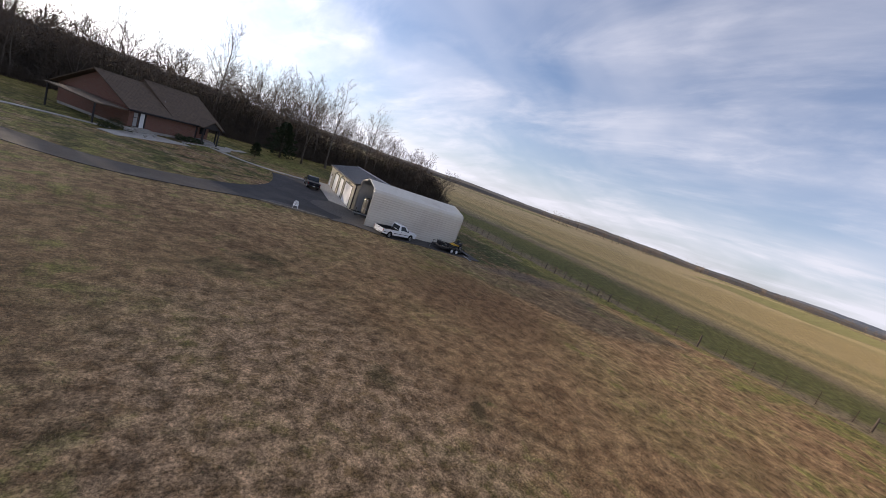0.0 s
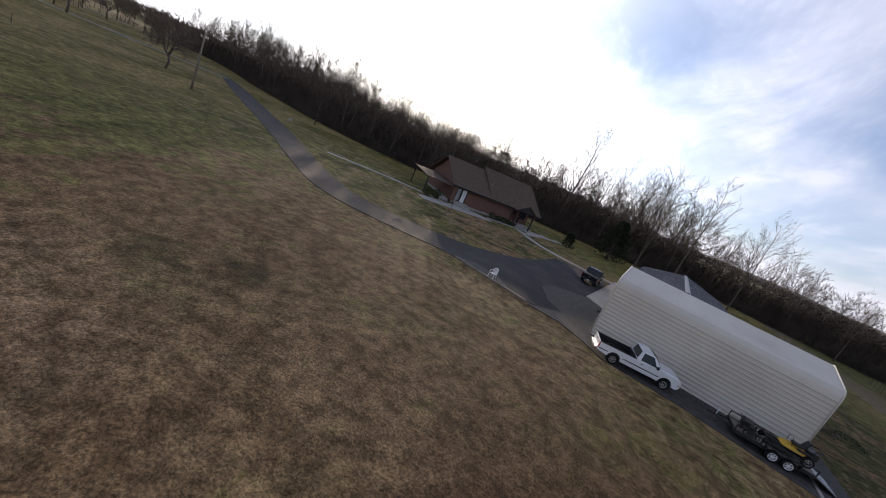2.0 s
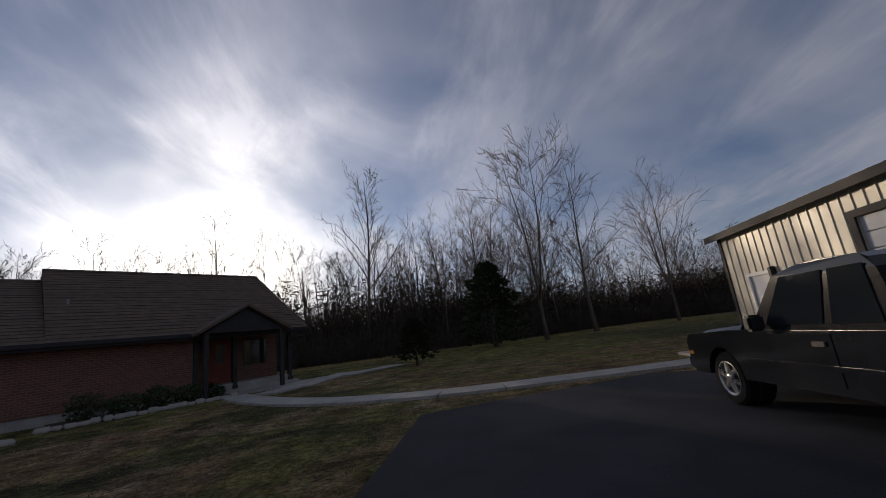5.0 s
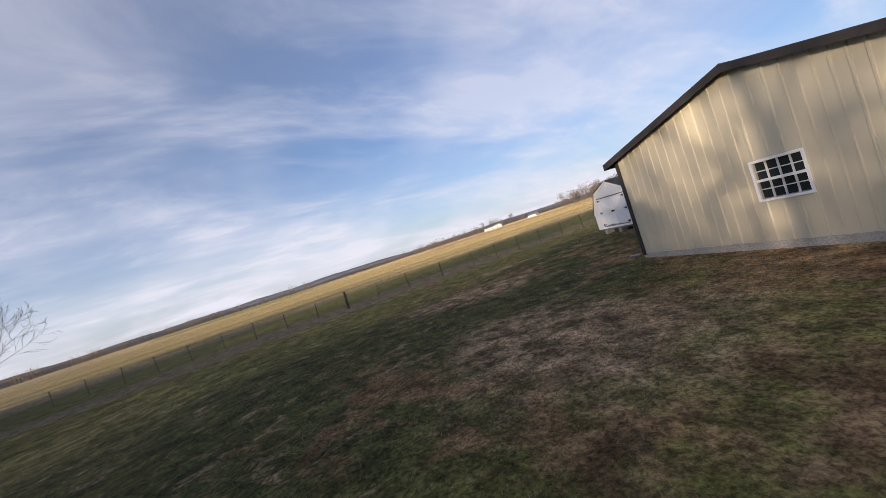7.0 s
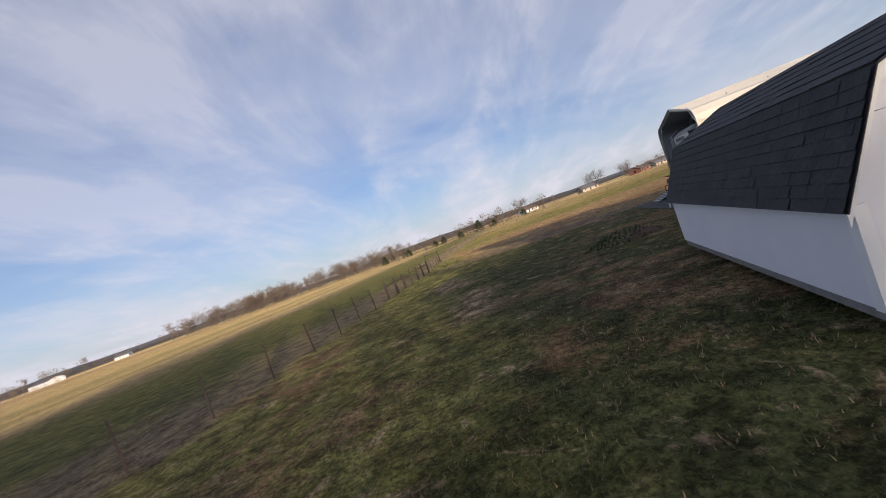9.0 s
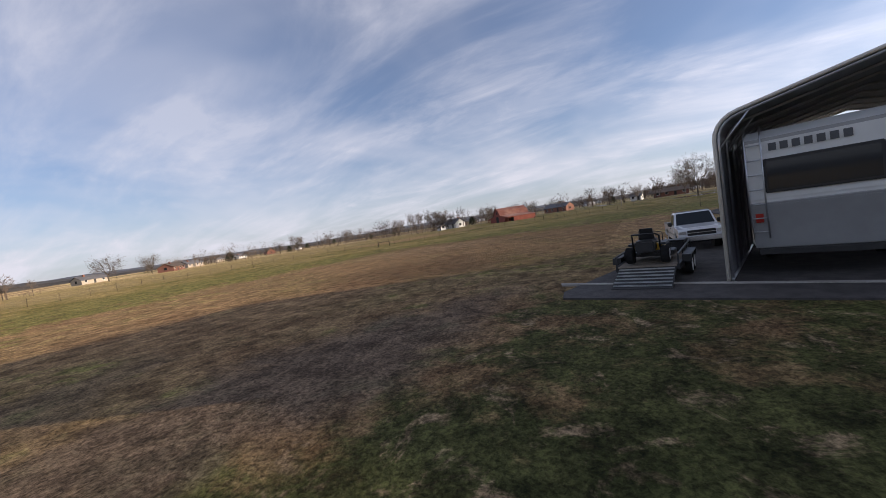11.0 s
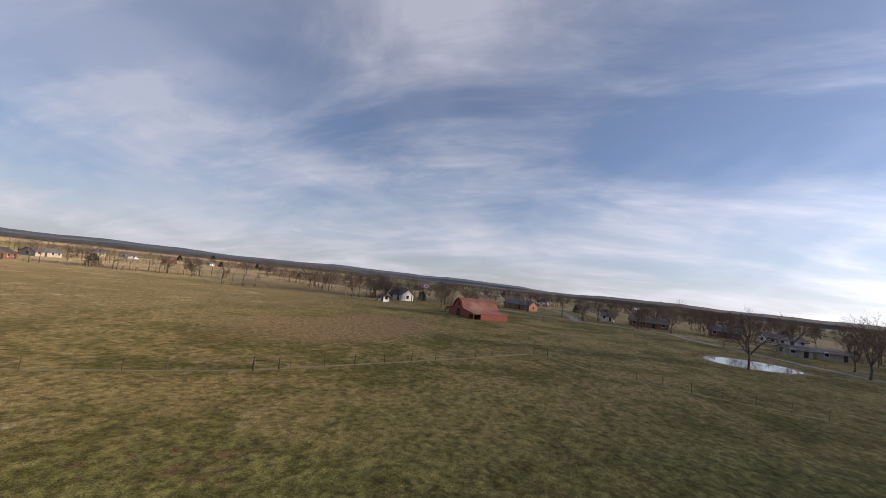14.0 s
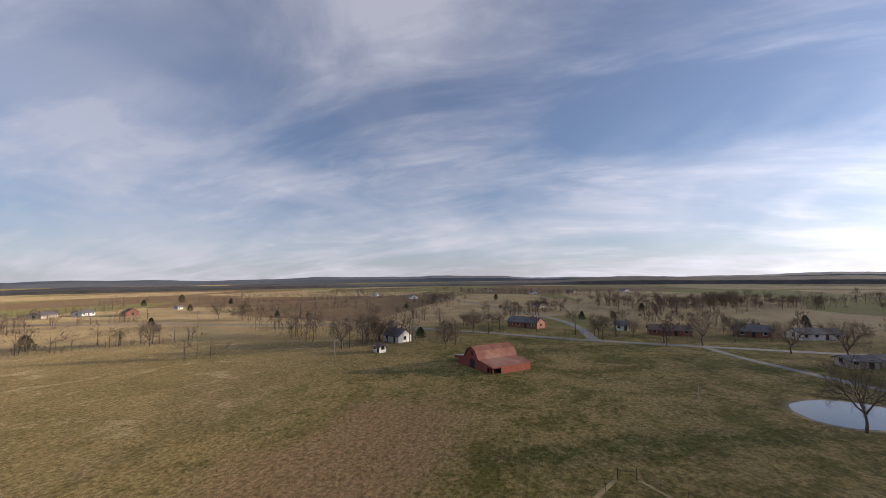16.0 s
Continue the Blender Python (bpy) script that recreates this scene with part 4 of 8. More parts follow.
def oak(seed, h):
    """a bare open-grown tree: a short bole that forks into spreading limbs, with a rounded crown of fine twigs"""
    R = random.Random(seed)
    tv, tf, cv, cf = [], [], [], []
    top = Vector((0, 0, h * 0.60))

    def limb(p, d, length, r, level):
        segs = 4 if level < 3 else 2
        pts, q = [p.copy()], d.normalized()
        for i in range(segs):
            q = (q + Vector((R.uniform(-1, 1), R.uniform(-1, 1), R.uniform(-0.7, 0.9))) * 0.30 + Vector((0, 0, 0.05))).normalized()
            pts.append(pts[-1] + q * (length / segs))
        out = (tv, tf) if level < 2 else (cv, cf)
        tube_geo(pts, [max(0.006, r * (1 - 0.6 * i / segs)) for i in range(segs + 1)], (7, 5, 4, 3, 3)[level], *out)
        if level == 3:
            for _ in range(6):
                b = pts[1].lerp(pts[2], R.random())
                e = b + (q + Vector((R.uniform(-1, 1), R.uniform(-1, 1), R.uniform(-0.6, 1))) * 0.9).normalized() * length * R.uniform(0.4, 0.9)
                u = (e - b).orthogonal().normalized() * 0.010
                o = len(cv)
                cv.extend([tuple(b - u), tuple(b + u), tuple(e)])
                cf.append((o, o + 1, o + 2))
            return
        n = (6, 5, 5)[level]
        for i in range(n):
            t = 0.35 + 0.65 * (i + R.random()) / n
            k = min(int(t * segs), segs - 1)
            b = pts[k].lerp(pts[k + 1], t * segs - k)
            along = (pts[k + 1] - pts[k]).normalized()
            u = along.orthogonal().normalized()
            az, an = R.uniform(0, 6.28), R.uniform(0.55, 1.15)
            nd = along * math.cos(an) + (u * math.cos(az) + along.cross(u) * math.sin(az)) * math.sin(an)
            nd = (nd + (b - top).normalized() * 0.35).normalized()
            limb(b, nd, length * R.uniform(0.50, 0.72), r * 0.42, level + 1)

    bole = h * 0.26
    tube_geo([(0, 0, -0.1), (0.04 * h * R.uniform(-1, 1), 0, bole * 0.5), (0, 0, bole)], [0.026 * h, 0.019 * h, 0.018 * h], 8, tv, tf)
    for i in range(6):
        a = i * 1.05 + R.uniform(-0.3, 0.3)
        tilt = R.uniform(0.55, 1.15) if i else 0.15
        d = Vector((math.sin(tilt) * math.cos(a), math.sin(tilt) * math.sin(a), math.cos(tilt)))
        limb(Vector((0, 0, bole * (0.80 + 0.033 * i))), d, h * R.uniform(0.40, 0.50), 0.013 * h, 0)
    return (tv, tf), (cv, cf)


def mesh_of(name, geo, material):
    me = bpy.data.meshes.new(name)
    me.from_pydata(geo[0], [], geo[1])
    me.polygons.foreach_set("use_smooth", [True] * len(me.polygons))
    me.materials.append(material)
    return me


SPECIES = [grow(11, 16.5, 1.0, 0.25, 18, 7, 4), grow(12, 15.0, 1.0, 0.25, 18, 7, 4), grow(13, 17.5, 0.9, 0.3, 18, 7, 4), grow(14, 13.5, 1.15, 0.22, fork=True, n1=12, n2=7, n3=4),
           grow(15, 18.5, 0.8, 0.35, 17, 7, 4), grow(16, 12.0, 1.3, 0.25, n1=16, n2=8, n3=4), grow(17, 9.0, 1.1, 0.2, n1=11, n2=5), grow(18, 14.5, 1.2, 0.24, fork=True, n1=13, n2=7, n3=4)]
HEIGHTS = (16.5, 15.0, 17.5, 13.5, 18.5, 12.0, 9.0, 14.5)
SPECIES += [oak(21, 9.5), oak(22, 10.5)]
SPECIES_ME = [(mesh_of("trunk", a, M_BARK), mesh_of("crown", b2, M_TWIG)) for a, b2 in SPECIES]


def bare_tree(k, x, y, size=1.0, turn=0.0, label="", group="", z=0.0, tall=None):
    t = new("bare_tree")
    t.empty_display_size = 0.3
    t.matrix_basis = pose(x, y, z, 0, 0, turn) @ Matrix.Diagonal((size, size, tall or size, 1))
    tagged(t, label or "leafless grey-brown deciduous tree with fine upright twigs", "tree", group)
    for nm, me in zip(("trunk", "crown"), SPECIES_ME[k]):
        ob = new(nm, me)
        ob.parent = t
    return t


def cedar_geo(seed, h, r):
    """crown of many small drooping sprays round a stem"""
    R = random.Random(seed)
    v, f = [], []
    n = int((1000 if h < 7 else 500) * h / 4)
    for _ in range(n):
        t = R.random() ** 0.75
        z = 0.25 + (h - 0.25) * t
        rr = r * (1 - t) ** 0.6 * R.uniform(0.3, 1.08) * (1 + 0.22 * math.sin(5 * t * 6.28 + seed))
        a = R.uniform(0, 6.28)
        c = Vector((rr * math.cos(a), rr * math.sin(a), z))
        for _k in range(3):
            d = Vector((math.cos(a) + R.uniform(-0.6, 0.6), math.sin(a) + R.uniform(-0.6, 0.6), R.uniform(-0.2, 0.9))).normalized()
            s = R.uniform(0.16, 0.36) * (0.6 + 0.1 * h)
            u = d.orthogonal().normalized() * s * 0.3
            o = len(v)
            v += [tuple(c - u), tuple(c + u), tuple(c + d * s)]
            f.append((o, o + 1, o + 2))
    return v, f


def cedar(x, y, h, r, seed, label="dark green cedar with a dense ragged crown", z=0.0):
    t = thing("cedar", x, y, z, seed * 47 % 360, label, "evergreen tree")
    tube("trunk", [(0, 0, -0.1), (0.04, 0, h * 0.5), (0, 0.03, h * 0.92)], [0.035 * h, 0.022 * h, 0.006 * h], M_BARK, t, 6)
    v, f = cedar_geo(seed, h, r)
    raw("crown", v, f, M_CEDAR, t)
    return t


class Joined:
    """collects many small pieces into one mesh"""

    def __init__(self):
        self.v, self.f = [], []

    def add(self, geo, x, y, s=1.0, turn=0.0, z=0.0, tall=None):
        o = len(self.v)
        c, n = math.cos(turn) * s, math.sin(turn) * s
        tl = tall or s
        self.v.extend([(x + p[0] * c - p[1] * n, y + p[0] * n + p[1] * c, z + p[2] * tl) for p in geo[0]])
        self.f.extend([tuple(i + o for i in q) for q in geo[1]])

    def tri(self, a, b2, c):
        o = len(self.v)
        self.v += [a, b2, c]
        self.f.append((o, o + 1, o + 2))

    def make(self, name, material, label, category):
        ob = raw(name, self.v, self.f, material)
        return tagged(ob, label, category, kind="stuff")


EDGE = [(-168, 96), (-146, 93), (-122, 84), (-100, 70), (-82, 60), (-62, 50), (-48, 45), (-36, 44), (-24, 47), (-12, 51), (-3, 53), (6, 55), (14, 57), (22, 60), (30, 62), (38, 58), (47, 52), (55, 53)]


def reach(x):
    """how tall the wood stands along its edge"""
    return 0.92 if x < -62 else 0.80 if x < -46 else 0.72 if x < -12 else 0.86 if x < -4 else 0.92 if x < 20 else 0.74


def woods():
    R = random.Random(5)
    pts = smooth_line(EDGE, 8)
    lens = [0.0]
    for a, b2 in zip(pts, pts[1:]):
        lens.append(lens[-1] + math.hypot(b2[0] - a[0], b2[1] - a[1]))

    def at(s):
        for i in range(len(lens) - 1):
            if lens[i + 1] >= s:
                t = (s - lens[i]) / max(1e-6, lens[i + 1] - lens[i])
                a, b2 = pts[i], pts[i + 1]
                d = Vector((b2[0] - a[0], b2[1] - a[1])).normalized()
                return a[0] + (b2[0] - a[0]) * t, a[1] + (b2[1] - a[1]) * t, -d.y, d.x
        return pts[-1][0], pts[-1][1], 0.0, 1.0

    total = lens[-1]
    # standing trees of the edge
    s = 4.0
    while s < total - 14:
        x, y, nx, ny = at(s)
        dep = R.uniform(0.5, 11)
        k = R.choice((0, 1, 2, 3, 3, 5, 5, 5, 7, 7, 4))
        size = reach(x) * R.uniform(11.5, 17.0) / HEIGHTS[k]
        bare_tree(k, x + nx * dep, y + ny * dep, size, R.uniform(0, 360), group="trees of the woodland edge")
        s += R.uniform(0.9, 1.6) if -12 < x < 24 else R.uniform(1.3, 2.2)
    # deeper trees
    trunks, twigs = Joined(), Joined()
    light = [grow(40 + i, 15.5 + i % 3, 0.95, 0.2, 14, 5, 3, twig=0.040) for i in range(5)]
    for _ in range(380):
        x, y, nx, ny = at(R.uniform(0, total))
        if x > -2 and R.random() < 0.45:
            continue
        dep = 7 + (18 if x > -2 else 44) * R.random()
        g = R.choice(light)
        sc, tu = R.uniform(0.72, 1.0) * reach(x), R.uniform(0, 6.28)
        trunks.add(g[0], x + nx * dep, y + ny * dep, sc, tu)
        twigs.add(g[1], x + nx * dep, y + ny * dep, sc, tu)
    trunks.make("woodland_trunks", M_BARK, "bare grey trunks of the deeper woodland", "woods")
    twigs.make("woodland_twigs", M_TWIG, "bare twig crowns of the deeper woodland", "woods")
    # brush at the foot of the wood, and a thicket of saplings behind it
    br = Joined()
    for i in range(56000):
        x, y, nx, ny = at(R.uniform(0, total))
        deep = i % 2 == 0
        dep = 2.0 + (20 if x > -2 else 34) * R.random() ** 1.2 if deep else -0.8 + 14 * R.random() ** 1.5
        bx, by = x + nx * dep, y + ny * dep
        # taller saplings from x -26 to 5 are added to block low sun
        h = R.uniform(3.4, 8.8 if -26 < x < 5 else 7.2 if x > 5 else 6.6) if deep else R.uniform(1.0, 4.6) * (0.5 + 0.5 * min(1, (dep + 1) / 5))
        lx, ly = R.uniform(-0.25, 0.25) * h, R.uniform(-0.25, 0.25) * h
        a = R.uniform(0, 6.28)
        w = R.uniform(0.05, 0.11) if deep else R.uniform(0.012, 0.03)
        cx, cy = math.cos(a) * w, math.sin(a) * w
        br.tri((bx - cx, by - cy, 0), (bx + cx, by + cy, 0), (bx + lx, by + ly, h))
        for _k in range(6):
            t = R.uniform(0.15, 0.98)
            px, py, pz = bx + lx * t, by + ly * t, h * t
            q = R.uniform(0.3, 1.0)
            da = R.uniform(0, 6.28)
            fat = 0.07 if deep else 0.02
            ex, ey, ez = px + math.cos(da) * q, py + math.sin(da) * q, pz + R.uniform(0.0, 0.7)
            br.tri((px, py, pz - fat), (px + math.sin(da) * fat, py - math.cos(da) * fat, pz + fat), (ex, ey, ez))
    br.make("undergrowth", M_BRUSH, "dense brown winter undergrowth along the woodland edge", "undergrowth")
    # fallen leaves under the trees
    sheet("woodland_floor", [(p[0], p[1] + 0.5) for p in pts] + [(70, 80), (40, 115), (-30, 110), (-110, 125), (-150, 110)], 0.02, M_LEAF, "brown leaf litter on the woodland floor", 0.05, category="ground")


M_LEAF = mat("leaf_litter", (0.055, 0.036, 0.022), (0.12, 0.078, 0.048), 2.5, 0.95, 0.7, fine=20)
woods()
for k, x, y, s, tl in ((4, -20.5, 54.7, 0.8, 0.82), (7, 25, 50, 0.95, 1.02), (4, -5.7, 55.4, 1.0, 1.04), (3, 8.5, 44.0, 1.1, 1.15), (2, 15.5, 49, 1.0, 0.98),
                       (5, -30, 46, 0.75, 0.8), (7, -38, 44, 0.7, 0.75), (5, -52, 40, 0.7, 0.75), (5, 41, 50, 0.75, 0.72), (3, 47, 47, 0.62, 0.62), (6, 52, 51, 0.8, 0.8)):
    bare_tree(k, x, y, s, k * 77 + x, "tall leafless tree standing above the woodland edge", "tall trees of the woodland edge", tall=tl)
cedar(4.2, 43.5, 6.4, 2.9, 3, "broad dark green cedar before the bare woods")
cedar(-2.5, 33.5, 2.2, 0.9, 4, "small dark evergreen shrub beside the sidewalk")


# ---------------------------------------------------------------- house
def brick_mat():
    m = bpy.data.materials.new("brick_wall")
    m.use_nodes = True
    nt = m.node_tree
    b = nt.nodes["Principled BSDF"]
    N, L = nt.nodes.new, nt.links.new
    tc = N("ShaderNodeTexCoord")
    sep = N("ShaderNodeSeparateXYZ")
    L(tc.outputs["Object"], sep.inputs[0])
    add = N("ShaderNodeMath")
    add.operation = 'ADD'
    L(sep.outputs[0], add.inputs[0])
    L(sep.outputs[1], add.inputs[1])
    com = N("ShaderNodeCombineXYZ")
    L(add.outputs[0], com.inputs[0])
    L(sep.outputs[2], com.inputs[1])
    br = N("ShaderNodeTexBrick")
    L(com.outputs[0], br.inputs["Vector"])
    br.inputs["Color1"].default_value = (0.20, 0.080, 0.052, 1)
    br.inputs["Color2"].default_value = (0.13, 0.055, 0.040, 1)
    br.inputs["Mortar"].default_value = (0.20, 0.15, 0.12, 1)
    br.inputs["Scale"].default_value = 1.0
    br.inputs["Brick Width"].default_value = 0.21
    br.inputs["Row Height"].default_value = 0.075
    br.inputs["Mortar Size"].default_value = 0.008
    L(br.outputs["Color"], b.inputs["Base Color"])
    b.inputs["Roughness"].default_value = 0.9
    bp = N("ShaderNodeBump")
    bp.inputs["Strength"].default_value = 0.5
    bp.inputs["Distance"].default_value = 0.01
    bp.invert = True
    L(br.outputs["Fac"], bp.inputs["Height"])
    L(bp.outputs[0], b.inputs["Normal"])
    return m


M_BRICKW = brick_mat()
M_CURTAIN = mat("pale_curtain", (0.30, 0.30, 0.30), (0.40, 0.40, 0.39), 4, 0.9, 0.1, stretch=(6, 6, 1))


def shingle_slope(name, x0, x1, ya, za, yb, zb, material, parent, courses, seed, thick=0.02):
    """overlapping courses from the eave (ya, za) to the ridge (yb, zb), each a lipped strip of tabs"""
    R = random.Random(seed)
    v, f = [], []
    d = Vector((yb - ya, zb - za))
    n = Vector((-d.y, d.x)).normalized()
    if n.y < 0:
        n = -n
    for c in range(courses):
        p, q = Vector((ya, za)) + d * (c / courses), Vector((ya, za)) + d * min(1.0, (c + 1.15) / courses)
        x = x0
        while x < x1 - 0.01:
            w = min(R.uniform(0.7, 1.3), x1 - x)
            up = thick * R.uniform(0.8, 1.5)
            a, b2 = p + n * up, q + n * 0.004
            o = len(v)
            v += [(x, p.x, p.y), (x + w - 0.006, p.x, p.y), (x + w - 0.006, a.x, a.y), (x, a.x, a.y), (x + w - 0.006, b2.x, b2.y), (x, b2.x, b2.y)]
            f += [(o, o + 1, o + 2, o + 3), (o + 3, o + 2, o + 4, o + 5)]
            x += w
    return raw(name, v, f, material, parent)


def house():
    L, D, H = 13.2, 9.6, 2.3
    h = thing("house", -18.2, 24.5, 0, 40.0, "low brown brick house with a long brown shingle roof", "house")
    px0 = 9.3
    part("foundation", B((0.03, L - 0.03, 0.03, D - 0.03, 0, 0.38)), M_CONC, h)
    win, door = (0.55, 1.15, 0.46, 2.08), (1.3, 1.98, 0.42, 2.1)
    t = 0.2
    wall_parts(h, M_BRICKW, (0, win[0], 0, t, 0.3, H), (win[0], win[1], 0, t, 0.3, win[2]), (win[0], win[1], 0, t, win[3], H), (win[1], door[0], 0, t, 0.3, H),
                   (door[0], door[1], 0, t, door[3], H), (door[0], door[1], 0, t, 0.3, door[2]), (door[1], px0, 0, t, 0.3, H))
    wall_parts(h, M_BRICKW, (px0 - t, px0, t, 1.7, 0.3, H), (px0, 10.3, 1.5, 1.7, 0.3, H), (11.25, L, 1.5, 1.7, 0.3, H), (10.3, 11.25, 1.5, 1.7, 2.2, H))
    part("wall", B((0, t, t, D - t, 0.3, H)), M_BRICKW, h)
    part("wall", B((L - t, L, 1.7, D - t, 0.3, H)), M_BRICKW, h)
    part("wall", B((0, L, D - t, D, 0.3, H)), M_BRICKW, h)
    w = part("window", B((win[0], win[1], 0.02, 0.1, win[2], win[2] + 0.06), (win[0], win[1], 0.02, 0.1, win[3] - 0.06, win[3]), (win[0], win[0] + 0.06, 0.02, 0.1, win[2], win[3]), (win[1] - 0.06, win[1], 0.02, 0.1, win[2], win[3]),
                     (win[0], win[1], 0.03, 0.09, 1.45, 1.5)), M_TRIM, h, "tall dark-framed window beside the entry door")
    part("pane", B((win[0] + 0.05, win[1] - 0.05, 0.055, 0.065, win[2] + 0.05, 1.455), (win[0] + 0.05, win[1] - 0.05, 0.055, 0.065, 1.495, win[3] - 0.05)), M_CURTAIN, w)
    d = part("entry_door", B((door[0] + 0.03, door[1] - 0.03, 0.05, 0.1, door[2], door[3] - 0.03), bevel=0.006), M_WHITE, h, "white entry door above brick steps")
    part("door_frame", B((door[0] - 0.1, door[0] + 0.03, -0.03, 0.12, door[2], door[3] + 0.08), (door[1] - 0.03, door[1] + 0.1, -0.03, 0.12, door[2], door[3] + 0.08), (door[0] + 0.03, door[1] - 0.03, -0.03, 0.12, door[3] - 0.03, door[3] + 0.08)), M_TRIM, h)
    part("door_panel", B((door[0] + 0.1, door[0] + 0.32, 0.04, 0.06, 0.62, 1.2), (door[0] + 0.4, door[1] - 0.1, 0.04, 0.06, 0.62, 1.2), (door[0] + 0.1, door[0] + 0.32, 0.04, 0.06, 1.3, 2.0), (door[0] + 0.4, door[1] - 0.1, 0.04, 0.06, 1.3, 2.0), bevel=0.008), M_WHITE, d)
    lathe("knob", [(0.015, 0), (0.03, 0.02), (0.03, 0.05), (0.01, 0.06)], M_CHROME, d, "y", (door[1] - 0.1, -0.01, 1.3), 10)
    for i in range(3):
        part("step", B((0.3 + i * 0.1, 2.7 - i * 0.1, -1.25 + i * 0.38, 0.0 if i == 2 else -0.87 + i * 0.38, 0.15 * i, 0.15 * (i + 1)), bevel=0.012), M_CONC, h, "worn concrete step before the white door")
    # recessed porch at the east end
    part("porch_floor", B((px0 - 0.1, L + 0.2, -0.2, 1.5, 0, 0.16)), M_CONC, h)
    for x in (px0 + 0.1, 10.8, L - 0.1):
        p = part("porch_post", B((x - 0.075, x + 0.075, 0.0, 0.15, 0.16, H)), M_TRIM, h)
        part("post_base", B((x - 0.1, x + 0.1, -0.025, 0.175, 0.16, 0.3)), M_TRIM, p)
    pd = part("front_door", B((10.33, 11.22, 1.56, 1.62, 0.32, 2.19)), M_BARNRED, h, "dark red front door in the porch recess")
    part("glazing", B((10.6, 10.95, 1.55, 1.565, 1.2, 2.0)), M_GLASS, pd)
    part("window", B((11.7, 12.7, 1.46, 1.5, 1.0, 2.1)), M_GLASS, h, "dark porch window")
    part("porch_beam", B((px0 - 0.1, L + 0.1, 0.0, 0.18, H - 0.0, H + 0.18)), M_TRIM, h)
    part("ceiling", B((0.1, L - 0.1, 0.22, D - 0.3, H + 0.02, H + 0.06)), M_TRIM, h)
    # roof: two ridges, the eastern one a little higher
    ov = 0.55
    hx = 5.3
    rf = new("roof")
    rf.parent = h
    rf["label"] = "long brown shingle roof with a step in its ridge"
    for x0, x1, zr in ((-ov, hx, 5.15), (hx, L + ov, 5.6)):
        for ya, yb in ((-ov, D / 2), (D + ov, D / 2)):
            za = H - 0.05
            up = 0.1
            part("roof_deck", prism([(ya, za), (yb, zr - 0.02), (yb, zr + up - 0.02), (ya, za + up)], x0, x1, axis="x"), M_SHING, rf)
            shingle_slope("shingles", x0, x1, ya, za + up + 0.004, yb, zr + up - 0.016, M_SHING, rf, 24, int(x0 * 7 + ya * 3))
        part("ridge_cap", prism([(D / 2 - 0.16, zr + 0.03), (D / 2, zr + 0.13), (D / 2 + 0.16, zr + 0.03), (D / 2, zr + 0.11)], x0, x1, axis="x"), M_SHING, rf)
    part("gable", prism([(0.0, H + 0.07), (D, H + 0.07), (D / 2, 5.0)], 0.0, 0.2, axis="x"), M_BRICKW, h)
    part("gable", prism([(0.0, H + 0.07), (D, H + 0.07), (D / 2, 5.45)], L - 0.2, L, axis="x"), M_BRICKW, h)
    part("gable", prism([(-ov + 0.1, H + 0.12), (D + ov - 0.1, H + 0.12), (D / 2, 5.5)], hx + 0.02, hx + 0.12, axis="x"), M_SHING, h)
    part("fascia", B((-ov, L + ov, -ov - 0.03, -ov, H - 0.14, H + 0.07), (-ov, L + ov, D + ov, D + ov + 0.03, H - 0.14, H + 0.07)), M_TRIM, rf)
    part("gutter", B((-ov, L + ov, -ov - 0.13, -ov - 0.032, H - 0.07, H + 0.03), bevel=0.02), M_TRIM, rf)
    part("soffit", B((-ov, L + ov, -ov, -0.01, H - 0.09, H - 0.07)), M_TRIM, rf)
    lathe("vent_pipe", [(0.05, 0), (0.05, 0.42), (0.04, 0.44)], M_TIN, rf, "z", (5.9, 1.9, 3.62), 10)
    # small gable over the porch entry
    gx, gw, zp = 10.8, 1.5, 3.25
    for sg in (-1, 1):
        part("gable_roof", prism([(gx + sg * (gw + 0.25), H - 0.05), (gx, zp), (gx, zp + 0.1), (gx + sg * (gw + 0.25), H + 0.05)], -1.35, 1.6), M_SHING, rf)
    part("gable_face", prism([(gx - gw, H), (gx + gw, H), (gx, zp - 0.05)], -1.12, -1.02), M_TRIM, h)
    for sg in (-1, 1):
        part("porch_post", B((gx + sg * (gw - 0.1) - 0.07, gx + sg * (gw - 0.1) + 0.07, -1.14, -1.0, 0, H)), M_TRIM, h)
    # lean-to roof over the west terrace
    lt = part("terrace_roof", prism([(-0.4, 2.08), (6.0, 2.35), (6.0, 2.47), (-0.4, 2.20)], -4.0, -ov - 0.01, axis="x"), M_SHING, h, "low terrace roof on posts")
    for x, y in ((-3.8, -0.2), (-3.8, 5.7)):
        part("terrace_post", B((x - 0.06, x + 0.06, y - 0.06, y + 0.06, 0, 2.1 if y < 0 else 2.34)), M_TRIM, lt)
    return h


house()
M_POT = mat("clay_pot", (0.26, 0.15, 0.10), (0.34, 0.20, 0.13), 4, 0.85, 0.2)


